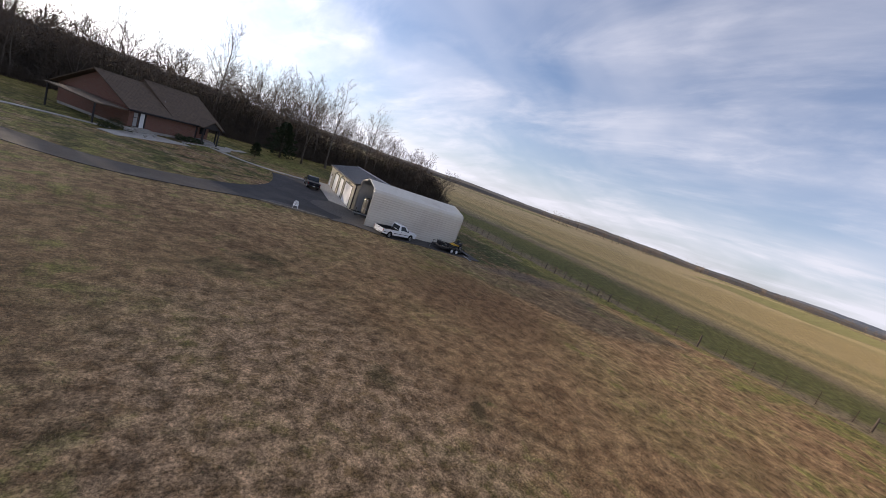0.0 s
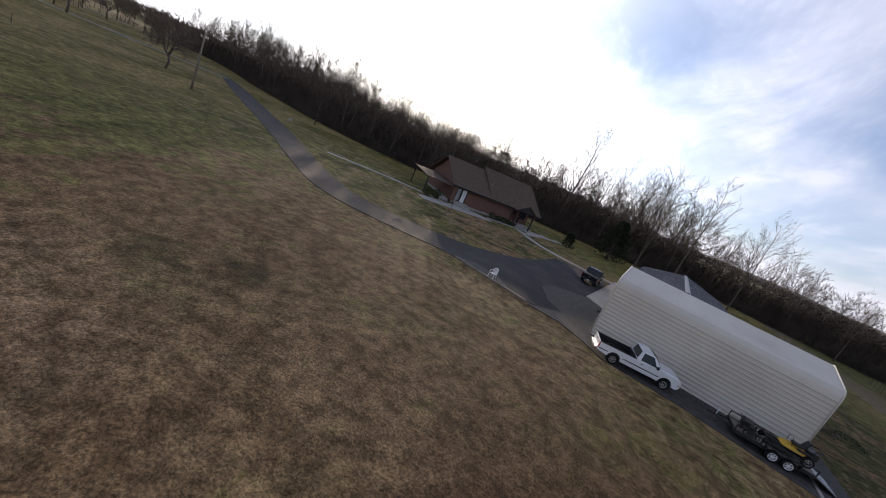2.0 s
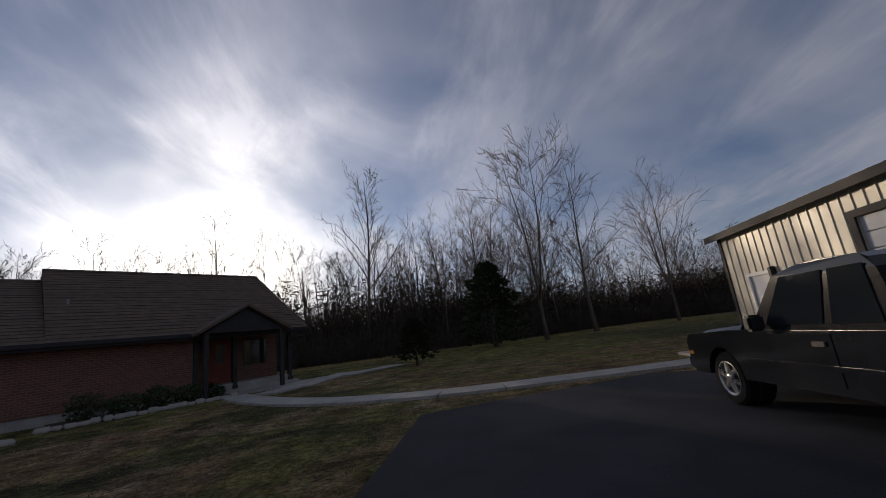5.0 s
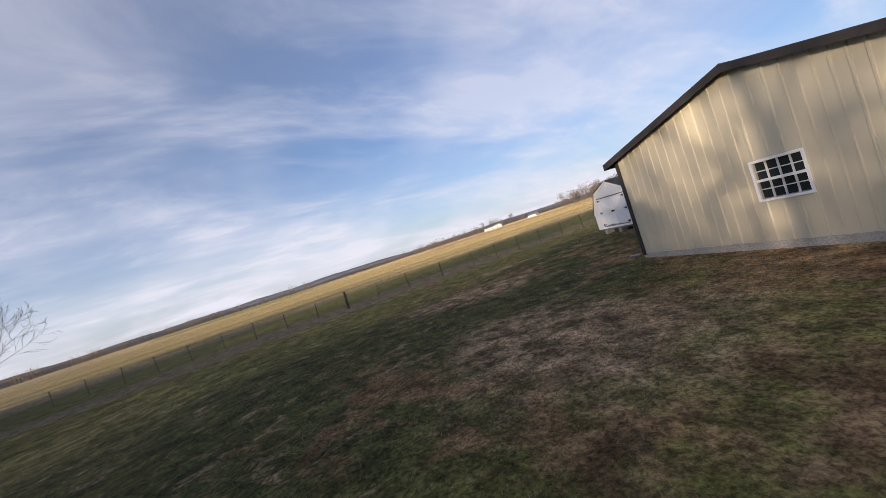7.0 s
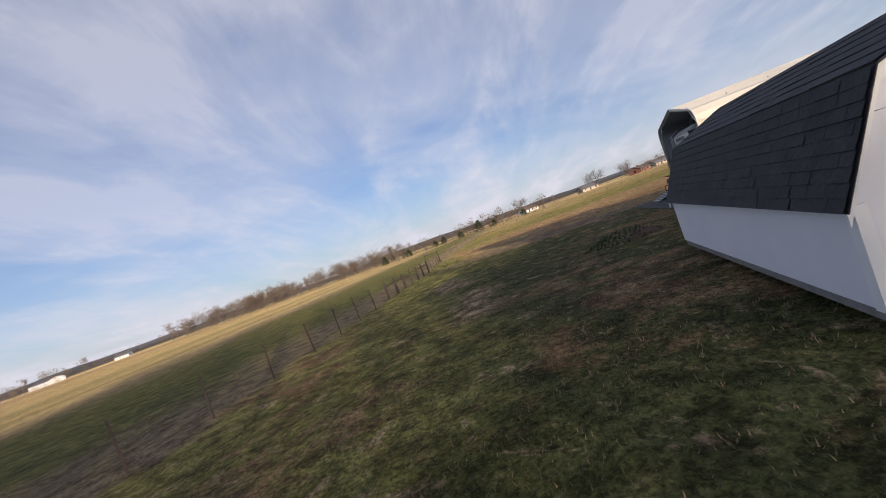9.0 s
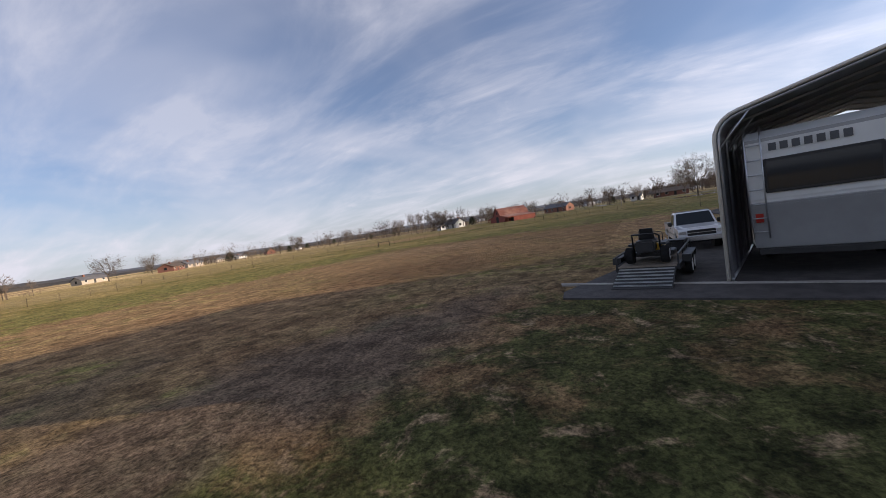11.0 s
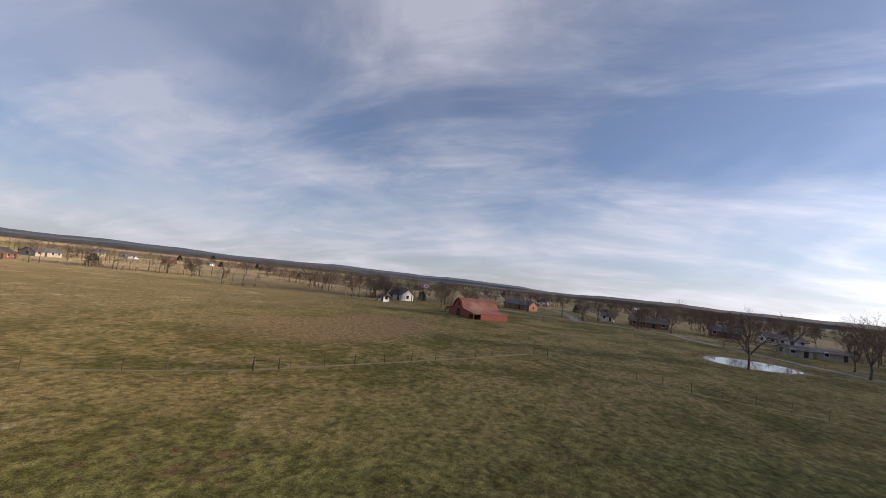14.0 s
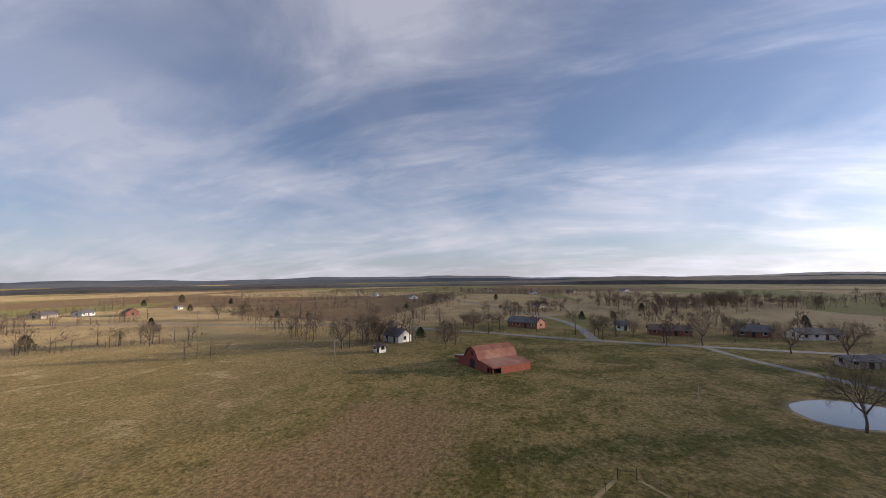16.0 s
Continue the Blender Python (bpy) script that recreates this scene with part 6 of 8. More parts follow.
    part("grille_bar", B((nose + 0.012, nose + 0.02, -hw + 0.38, hw - 0.38, 0.81, 0.84)), M_CHROME, g)
    part("number_plate", B((-0.19, -0.181, -0.15, 0.15, 0.47, 0.6)), M_PLASTIC, t)
    part("axle", B((wb0 - 0.05, wb0 + 0.05, -hw + 0.2, hw - 0.2, 0.28, 0.4), (wb1 - 0.05, wb1 + 0.05, -hw + 0.2, hw - 0.2, 0.28, 0.4), (0.3, nose - 0.5, -0.45, -0.33, 0.38, 0.5), (0.3, nose - 0.5, 0.33, 0.45, 0.38, 0.5)), M_BLACK, t)
    if extended:
        part("badge", B((-0.036, -0.03, -0.16, 0.16, 0.86, 0.91)), M_CHROME, tg)
    return t


pickup(-0.45, -2.55, 3.5, "white regular-cab pickup truck with an empty dark bed", M_CARW, M_BLACK, False, False, M_ALLOY)
dark = pickup(-0.15, 14.6, 76.5, "dark grey extended-cab pickup truck with a covered bed", M_CARG, M_CARG, True, True, M_ALLOY)


def flat_trailer():
    t = thing("utility_trailer", 4.95, -3.43, 0.03, -10, "black tandem-axle flatbed utility trailer with its ramp lowered", "trailer")
    part("deck", B(*[(1.2, 5.2, -0.9 + i * 0.2, -0.71 + i * 0.2, 0.50, 0.54) for i in range(9)]), M_TIMBER, t)
    part("frame", B((1.2, 5.2, -0.98, -0.91, 0.38, 0.56), (1.2, 5.2, 0.91, 0.98, 0.38, 0.56), (1.2, 1.27, -0.91, 0.91, 0.38, 0.56), (5.13, 5.2, -0.91, 0.91, 0.38, 0.5), (2.5, 2.56, -0.91, 0.91, 0.4, 0.49), (3.9, 3.96, -0.91, 0.91, 0.4, 0.49)), M_BLACK, t)
    for s in (-1, 1):
        part("side_rail", B((1.2, 5.2, s * 0.95 - 0.025, s * 0.95 + 0.025, 0.86, 0.91), *[(x, x + 0.05, s * 0.95 - 0.025, s * 0.95 + 0.025, 0.56, 0.86) for x in (1.2, 2.5, 3.8, 5.15)]), M_BLACK, t)
        part("fender", B((2.75, 4.35, s * 1.12 - 0.14, s * 1.12 + 0.14, 0.72, 0.75), (2.70, 2.75, s * 1.12 - 0.14, s * 1.12 + 0.14, 0.5, 0.75), (4.35, 4.40, s * 1.12 - 0.14, s * 1.12 + 0.14, 0.5, 0.75)), M_BLACK, t)
        for x in (3.17, 3.93):
            wheel(t, x, s * 1.12, 0.33, 0.2, s, M_WHITE)
    tube("tongue", [(1.25, 0.6, 0.46), (0.2, 0.03, 0.46)], 0.045, M_BLACK, t, 6)
    tube("tongue", [(1.25, -0.6, 0.46), (0.2, -0.03, 0.46)], 0.045, M_BLACK, t, 6)
    part("coupler", B((-0.1, 0.3, -0.06, 0.06, 0.42, 0.52), bevel=0.02), M_BLACK, t)
    tube("jack", [(0.4, 0.0, 0.02), (0.4, 0.0, 0.95)], 0.03, M_STEEL, t, 8)
    part("ramp", hexa([(5.2, -0.88, 0.44), (6.45, -0.88, 0.0), (6.45, 0.88, 0.0), (5.2, 0.88, 0.44)], [(5.2, -0.88, 0.49), (6.45, -0.88, 0.04), (6.45, 0.88, 0.04), (5.2, 0.88, 0.49)]), M_BLACK, t)
    for i in range(6):
        x = 5.3 + i * 0.2
        z = 0.49 - (x - 5.2) * 0.36
        part("ramp_cleat", B((x, x + 0.04, -0.85, 0.85, z - 0.01, z + 0.03)), M_STEEL, t)


flat_trailer()


def mower(x, y, z, turn):
    t = thing("riding_mower", x, y, z, turn, "yellow and black zero-turn riding mower on the trailer", "mower")
    part("deck", prism([(0.35, -0.72), (1.15, -0.72), (1.35, -0.4), (1.35, 0.4), (1.15, 0.72), (0.35, 0.72), (0.25, 0.4), (0.25, -0.4)], 0.14, 0.30, axis="z", bevel=0.02), M_BLACK, t)
    part("frame", B((-0.55, 1.7, -0.28, -0.2, 0.32, 0.42), (-0.55, 1.7, 0.2, 0.28, 0.32, 0.42), (1.62, 1.7, -0.5, 0.5, 0.36, 0.44)), M_BLACK, t)
    part("body", hexa([(-0.15, -0.52, 0.42), (0.95, -0.42, 0.42), (0.95, 0.42, 0.42), (-0.15, 0.52, 0.42)], [(-0.1, -0.42, 0.66), (0.7, -0.36, 0.58), (0.7, 0.36, 0.58), (-0.1, 0.42, 0.66)]), M_YELLOW, t)
    part("engine", B((-0.75, -0.15, -0.3, 0.3, 0.42, 0.82), bevel=0.05), M_BLACK, t)
    part("fender", B((-0.35, 0.35, 0.36, 0.62, 0.6, 0.68), bevel=0.03), M_BLACK, t)
    part("fender", B((-0.35, 0.35, -0.62, -0.36, 0.6, 0.68), bevel=0.03), M_BLACK, t)
    s = part("seat", B((0.0, 0.5, -0.25, 0.25, 0.68, 0.80), bevel=0.04), M_BLACK, t)
    part("backrest", hexa([(-0.08, -0.24, 0.76), (0.06, -0.24, 0.76), (0.06, 0.24, 0.76), (-0.08, 0.24, 0.76)], [(-0.2, -0.2, 1.2), (-0.1, -0.2, 1.2), (-0.1, 0.2, 1.2), (-0.2, 0.2, 1.2)]), M_BLACK, s)
    tube("roll_bar", [(-0.35, -0.42, 0.5), (-0.38, -0.42, 0.95), (-0.75, -0.36, 1.05), (-0.75, 0.36, 1.05), (-0.38, 0.42, 0.95), (-0.35, 0.42, 0.5)], 0.03, M_BLACK, t, 8)
    for sg in (-1, 1):
        tube("control_lever", [(0.55, sg * 0.38, 0.55), (0.62, sg * 0.38, 0.95), (0.6, sg * 0.12, 1.02)], 0.016, M_BLACK, t, 6)
        wheel(t, -0.3, sg * 0.55, 0.29, 0.26, sg, M_ALLOY)
        w = wheel(t, 1.62, sg * 0.5, 0.15, 0.12, sg, M_BLACK)
        tube("caster_fork", [(1.66, sg * 0.5, 0.42), (1.62, sg * 0.44, 0.2)], 0.02, M_BLACK, t, 6)


mower(8.25, -4.01, 0.465, 170)


def gear_box(x, y, z, turn):
    t = thing("tool_box", x, y, z, turn, "black lidded tool box on the trailer deck", "tool box")
    part("box", B((-0.5, 0.5, -0.25, 0.25, 0, 0.38), bevel=0.02), M_BLACK, t)
    part("lid", B((-0.52, 0.52, -0.27, 0.27, 0.385, 0.45), bevel=0.02), M_BLACK, t)


gear_box(6.48, -3.39, 0.465, 70)


def push_mower(x, y, z, turn):
    t = thing("push_mower", x, y, z, turn, "black walk-behind mower with a folded handle", "mower")
    part("deck", B((-0.4, 0.4, -0.27, 0.27, 0.12, 0.26), bevel=0.05), M_BLACK, t)
    part("engine", B((-0.16, 0.18, -0.16, 0.16, 0.26, 0.48), bevel=0.04), M_BLACK, t)
    tube("handle", [(-0.35, -0.22, 0.22), (-0.75, -0.22, 0.85), (-0.75, 0.22, 0.85), (-0.35, 0.22, 0.22)], 0.015, M_BLACK, t, 6)
    for sx in (-0.33, 0.33):
        for sy in (-1, 1):
            wheel(t, sx, sy * 0.28, 0.11, 0.06, sy, M_ALLOY)


push_mower(6.36, -4.09, 0.465, 0)


def camper():
    """fifth-wheel camper standing in the south half of the carport, its rear to the east"""
    t = thing("camper_trailer", *cpt(0.25, 0), 0.03, CA, "white and grey fifth-wheel camper trailer with dark swoops", "camper")
    y0, y1 = 0.45, 2.85
    outl = [(3.4, 0.62), (8.95, 0.62), (9.35, 1.70), (9.42, 3.02), (9.05, 3.24), (1.3, 3.24), (0.75, 2.9), (0.62, 2.3), (0.95, 1.62), (3.3, 1.62)]
    part("body", prism(outl, y0, y1, bevel=0.04), M_CAMPER, t)
    # lower rear panel slants in; grey skirt
    part("rear_panel", hexa([(8.98, y0 + 0.03, 0.66), (9.0, y0 + 0.03, 0.60), (9.0, y1 - 0.03, 0.60), (8.98, y1 - 0.03, 0.66)],
                            [(9.36, y0 + 0.03, 1.66), (9.38, y0 + 0.03, 1.64), (9.38, y1 - 0.03, 1.64), (9.36, y1 - 0.03, 1.66)]), M_CAMPGREY, t)
    part("rear_skirt", hexa([(8.99, y0 + 0.02, 0.62), (9.03, y0 + 0.02, 0.62), (9.03, y1 - 0.02, 0.62), (8.99, y1 - 0.02, 0.62)],
                            [(9.34, y0 + 0.02, 1.60), (9.385, y0 + 0.02, 1.60), (9.385, y1 - 0.02, 1.60), (9.34, y1 - 0.02, 1.60)]), M_CAMPGREY, t)
    w = part("rear_window", B((9.36, 9.43, y0 + 0.30, y1 - 0.30, 1.86, 2.60), bevel=0.02), M_BLACK, t, "large dark rear window")
    part("pane", B((9.432, 9.438, y0 + 0.36, y1 - 0.36, 1.92, 2.54)), M_GLASS, w)
    part("lettering_bar", B(*[(9.425, 9.432, y0 + 0.42 + i * 0.19, y0 + 0.55 + i * 0.19, 2.76, 2.92) for i in range(7)]), M_CAMPDARK, t, "row of dark blurred letter bars")
    part("rear_cap", B((9.34, 9.42, y0 + 0.02, y1 - 0.02, 2.98, 3.05)), M_CAMPGREY, t)
    part("bumper", B((8.98, 9.25, y0 + 0.1, y1 - 0.1, 0.48, 0.60), bevel=0.01), M_BLACK, t)
    for s in (y0 + 0.16, y1 - 0.16):
        part("tail_light", B((9.22, 9.33, s - 0.07, s + 0.07, 1.22, 1.42)), M_RED, t)
    # ladder on the south side of the rear
    ld = new("ladder")
    ld.parent = t
    for s in (y0 + 0.02, y0 + 0.30):
        tube("ladder_rail", [(9.16, s, 0.85), (9.55, s, 1.7), (9.55, s, 3.1), (9.2, s, 3.34)], 0.016, M_STEEL, ld, 6)
    for i in range(7):
        z = 1.0 + i * 0.32
        x = 9.23 + (z - 1.0) * 0.46 if z < 1.7 else 9.55
        tube("rung", [(x, y0 + 0.02, z), (x, y0 + 0.30, z)], 0.014, M_STEEL, ld, 6)
    # windows and stripes on the north side
    for x0, x1, z0, z1 in ((8.0, 8.5, 1.6, 2.5), (6.3, 7.2, 1.7, 2.5), (4.7, 5.6, 1.7, 2.4)):
        part("side_window", B((x0, x1, y1 - 0.01, y1 + 0.03, z0, z1), bevel=0.01), M_GLASS, t)
    part("slide_out", B((4.8, 7.6, y1 - 0.02, y1 + 0.025, 0.9, 2.95), bevel=0.01), M_CAMPER, t)
    for k in range(3):
        pts = []
        for i in range(13):
            u = i / 12
            pts.append((8.8 - 4.1 * u, 1.25 + 0.16 * k + 0.35 * math.sin(u * 3.0)))
        lowr = [(p[0], p[1] - 0.07 - 0.03 * math.sin(3.1 * i / 12)) for i, p in enumerate(pts)]
        part("stripe", prism(pts + lowr[::-1], y1 + 0.026, y1 + 0.031), M_CAMPDARK if k != 1 else M_CAMPGREY, t)
        part("stripe", prism(pts + lowr[::-1], y0 - 0.008, y0 - 0.002), M_CAMPDARK if k != 1 else M_CAMPGREY, t)
    part("rear_stripe", B((8.95, 9.42, y1 - 0.012, y1 + 0.006, 2.2, 3.0)), M_CAMPDARK, t)
    part("lettering_bar", B(*[(7.5 - i * 0.16, 7.6 - i * 0.16, y1 + 0.02, y1 + 0.03, 2.7, 2.84) for i in range(7)]), M_CAMPDARK, t)
    part("chassis", B((3.9, 9.0, y0 + 0.5, y0 + 0.6, 0.46, 0.62), (3.9, 9.0, y1 - 0.6, y1 - 0.5, 0.46, 0.62)), M_BLACK, t)
    for x in (5.6, 6.5):
        for s, yy in ((-1, y0 + 0.16), (1, y1 - 0.16)):
            wheel(t, x, yy, 0.36, 0.22, s, M_ALLOY)
    part("nose_cap", B((0.66, 0.80, y0 + 0.2, y1 - 0.2, 2.35, 2.8), bevel=0.03), M_CAMPGREY, t)
    tube("pin_box", [(1.5, (y0 + y1) / 2, 1.66), (1.7, (y0 + y1) / 2, 1.2)], 0.12, M_BLACK, t, 8)
    for s in (y0 + 0.35, y1 - 0.35):
        tube("landing_leg", [(3.1, s, 1.64), (3.1, s, 0.04)], 0.045, M_BLACK, t, 6)
        part("leg_pad", B((3.0, 3.2, s - 0.1, s + 0.1, 0.0, 0.04)), M_BLACK, t)
    part("roof_unit", B((5.0, 5.9, 1.0, 1.7, 3.245, 3.46), bevel=0.05), M_CAMPER, t)


camper()


def offroader(x, y, turn):
    t = thing("off_road_vehicle", x, y, 0.03, turn, "white boxy off-road vehicle with a black soft top and slotted grille", "car")
    # local x forward, centred on y
    hw = 0.68
    body = [(-3.6, 0.5), (-3.05, 0.5)] + arch(-2.75, 0.36, 0.5) + [(-1.2, 0.5)] + arch(-0.72, 0.38, 0.5) + [(-0.22, 0.5), (-0.1, 0.62), (-0.08, 1.05), (-1.25, 1.12), (-1.3, 1.18), (-3.6, 1.18)]
    part("body", prism(body, -hw, hw), M_CARW, t)
    part("hood", hexa([(-1.25, -0.52, 1.1), (-0.12, -0.48, 1.04), (-0.12, 0.48, 1.04), (-1.25, 0.52, 1.1)], [(-1.25, -0.46, 1.16), (-0.16, -0.42, 1.1), (-0.16, 0.42, 1.1), (-1.25, 0.46, 1.16)]), M_CARW, t)
    g = part("grille", B((-0.1, -0.03, -0.6, 0.6, 0.68, 1.08), bevel=0.015), M_CARW, t)
    for i in range(7):
        yy = -0.27 + i * 0.09
        part("slot", B((-0.034, -0.024, yy - 0.026, yy + 0.026, 0.74, 1.02)), M_BLACK, g)
    for s in (-1, 1):
        lathe("headlight", [(0.095, -0.035), (0.09, -0.02), (0.06, -0.012)], M_CHROME, t, "x", (0.0, s * 0.44, 0.92), 16)
        lathe("turn_signal", [(0.035, -0.034), (0.03, -0.02)], M_AMBER, t, "x", (0.0, s * 0.44, 0.77), 10)
        part("fender_flare", B((-1.16, -0.2, min(s * 0.5, s * 0.84), max(s * 0.5, s * 0.84), 0.86, 0.92), (-1.24, -1.16, min(s * 0.66, s * 0.84), max(s * 0.66, s * 0.84), 0.55, 0.9), bevel=0.02), M_CARW, t)
        part("fender_flare", B((-3.2, -2.3, min(s * 0.66, s * 0.8), max(s * 0.66, s * 0.8), 0.86, 0.92), bevel=0.02), M_BLACK, t)
        part("mirror", B((-1.42, -1.3, min(s * 0.72, s * 0.86), max(s * 0.72, s * 0.86), 1.22, 1.42), bevel=0.02), M_BLACK, t)
        for wx in (-0.72, -2.75):
            wheel(t, wx, s * 0.66, 0.38, 0.22, s, M_ALLOY)
        part("side_window", slab_of([(-1.45, s * 0.67, 1.2), (-3.5, s * 0.67, 1.2), (-3.45, s * 0.6, 1.72), (-1.62, s * 0.6, 1.72)], 0.01, (0, -s, 0)), M_GLASS, t)
    part("soft_top", hexa([(-1.45, -0.66, 1.19), (-3.58, -0.66, 1.19), (-3.58, 0.66, 1.19), (-1.45, 0.66, 1.19)], [(-1.66, -0.58, 1.82), (-3.46, -0.58, 1.80), (-3.46, 0.58, 1.80), (-1.66, 0.58, 1.82)]), M_BLACK, t)
    ws = part("windshield", slab_of([(-1.33, -0.62, 1.16), (-1.33, 0.62, 1.16), (-1.56, 0.58, 1.8), (-1.56, -0.58, 1.8)], 0.03, (-1, 0, -0.3)), M_CARW, t)
    part("glass", slab_of([(-1.32, -0.54, 1.24), (-1.32, 0.54, 1.24), (-1.535, 0.5, 1.75), (-1.535, -0.5, 1.75)], 0.012, (-1, 0, -0.3)), M_GLASS, ws)
    part("front_bumper", B((-0.05, 0.14, -0.7, 0.7, 0.48, 0.62), bevel=0.02), M_BLACK, t)
    part("bumper_guard", B((-0.06, 0.0, -0.2, 0.2, 0.62, 0.68)), M_BLACK, t)


offroader(*cpt(8.2, 4.3), CA)


def cargo_trailer():
    """enclosed black trailer in the north half, its nose to the west"""
    t = thing("cargo_trailer", *cpt(0.5, 4.15), 0.03, CA, "black enclosed cargo trailer with a rounded nose and silver trim", "trailer")
    hw = 0.92
    top = [(0.45, -hw), (3.7, -hw), (3.7, hw), (0.45, hw), (0.18, hw * 0.85), (0.02, hw * 0.45), (0.0, 0.0), (0.02, -hw * 0.45), (0.18, -hw * 0.85)]
    part("body", prism(top, 0.5, 2.0, axis="z"), M_BLACK, t)
    grow2 = [(p[0] - 0.008 if p[0] < 0.4 else p[0], p[1] * 1.01) for p in top]
    part("stone_guard", prism([(0.45, -hw - 0.006), (0.45, hw + 0.006), (0.17, hw * 0.85 + 0.008), (0.01, hw * 0.45), (-0.01, 0.0), (0.01, -hw * 0.45), (0.17, -hw * 0.85 - 0.008)], 0.5, 0.98, axis="z"), M_BLACK, t)
    line = [(0.45, hw + 0.012), (0.17, hw * 0.86), (0.0, hw * 0.45), (-0.015, 0.0), (0.0, -hw * 0.45), (0.17, -hw * 0.86), (0.45, -hw - 0.012)]
    for z in (1.0, 1.93):
        tube("trim_strip", [(p[0], p[1], z) for p in line], 0.018, M_CHROME, t, 6)
    for s in (-1, 1):
        tube("trim_strip", [(0.45, s * (hw + 0.01), 1.93), (3.7, s * (hw + 0.01), 1.93)], 0.018, M_CHROME, t, 6)
        tube("corner_trim", [(0.45, s * (hw + 0.006), 0.5), (0.45, s * (hw + 0.006), 2.0)], 0.02, M_CHROME, t, 6)
        part("fender", B((1.7, 2.6, min(s * hw, s * (hw + 0.16)), max(s * hw, s * (hw + 0.16)), 0.72, 0.76)), M_BLACK, t)
        wheel(t, 2.15, s * (hw + 0.06), 0.33, 0.16, s, M_ALLOY)
        tube("tongue", [(0.4, s * 0.45, 0.46), (-0.85, 0.0, 0.46)], 0.035, M_BLACK, t, 6)
    part("roof", prism([(p[0], p[1] * 0.98) for p in top], 2.0, 2.07, axis="z", bevel=0.02), M_BLACK, t)
    part("lettering_bar", B(*[(-0.022, -0.012, -0.05 + i * 0.09, 0.02 + i * 0.09, 1.80, 1.87) for i in range(4)]), M_PLASTIC, t)
    part("coupler", B((-1.1, -0.8, -0.06, 0.06, 0.42, 0.52), bevel=0.02), M_BLACK, t)
    tube("jack", [(-0.62, 0, 0.1), (-0.62, 0, 0.9)], 0.03, M_BLACK, t, 8)
    lathe("jack_wheel", [(0.09, -0.03), (0.09, 0.03)], M_BLACK, t, "y", (-0.62, 0, 0.09), 12)


cargo_trailer()


# ---------------------------------------------------------------- things about the yard
def plastic_chair(x, y, turn):
    t = thing("plastic_chair", x, y, 0.03, turn, "white moulded plastic garden chair on the gravel corner", "chair")
    part("seat", hexa([(-0.24, -0.23, 0.41), (0.22, -0.21, 0.38), (0.22, 0.21, 0.38), (-0.24, 0.23, 0.41)], [(-0.25, -0.24, 0.435), (0.23, -0.22, 0.405), (0.23, 0.22, 0.405), (-0.25, 0.24, 0.435)]), M_PLASTIC, t)
    for sy in (-1, 1):
        tube("front_leg", [(-0.25, sy * 0.27, 0.0), (-0.23, sy * 0.24, 0.62)], [0.028, 0.022], M_PLASTIC, t, 6)
        tube("back_leg", [(0.30, sy * 0.25, 0.0), (0.22, sy * 0.21, 0.42), (0.28, sy * 0.21, 0.82)], [0.028, 0.024, 0.02], M_PLASTIC, t, 6)
        tube("arm", [(-0.24, sy * 0.25, 0.62), (0.0, sy * 0.27, 0.63), (0.25, sy * 0.22, 0.64)], 0.026, M_PLASTIC, t, 6)
    b2 = tube("backrest", [(0.28, -0.21, 0.80), (0.30, -0.1, 0.88), (0.31, 0.0, 0.90), (0.30, 0.1, 0.88), (0.28, 0.21, 0.80)], 0.03, M_PLASTIC, t, 6)
    for i in range(5):
        yy = -0.14 + i * 0.07
        part("back_slat", hexa([(0.215, yy - 0.018, 0.42), (0.235, yy - 0.018, 0.42), (0.235, yy + 0.018, 0.42), (0.215, yy + 0.018, 0.42)], [(0.29, yy - 0.018, 0.87), (0.305, yy - 0.018, 0.87), (0.305, yy + 0.018, 0.87), (0.29, yy + 0.018, 0.87)]), M_PLASTIC, b2)


plastic_chair(-6.95, 0.95, 70)


def mound():
    R = random.Random(21)
    t = thing("soil_mound", 15.1, 5.1, 0, 15, "low mound of dug brown soil with weeds on it", "mound")
    v, f = [], []
    n, rings = 20, 6
    v.append((0, 0, 0.30))
    for i in range(1, rings + 1):
        q = i / rings
        for k in range(n):
            a = 2 * math.pi * k / n
            r = q * (1 + 0.14 * math.sin(3 * a + 1) + R.uniform(-0.12, 0.12))
            v.append((0.72 * r * math.cos(a), 0.5 * r * math.sin(a), 0.30 * (1 - q ** 1.6) * R.uniform(0.6, 1.2) - (0.03 if i == rings else 0)))
    for k in range(n):
        f.append((0, 1 + k, 1 + (k + 1) % n))
    for i in range(rings - 1):
        for k in range(n):
            a, b2 = 1 + i * n + k, 1 + i * n + (k + 1) % n
            f.append((a, a + n, b2 + n, b2))
    raw("soil", v, f, M_SOIL, t, smooth=True)
    wv, wf = [], []
    for _ in range(420):
        a, r = R.uniform(0, 6.28), R.uniform(0.45, 1.2)
        x, y = 1.2 * r * math.cos(a) + 0.5, 0.9 * r * math.sin(a) - 0.35
        z = max(0.0, 0.42 * (1 - r ** 1.6))
        h, d = R.uniform(0.05, 0.14), R.uniform(0, 6.28)
        o = len(wv)
        wv += [(x - 0.03 * math.sin(d), y + 0.03 * math.cos(d), z), (x + 0.03 * math.sin(d), y - 0.03 * math.cos(d), z), (x + math.cos(d) * h, y + math.sin(d) * h, z + h)]
        wf.append((o, o + 1, o + 2))
    tagged(raw("weed", wv, wf, M_SHRUB, t), kind="stuff")


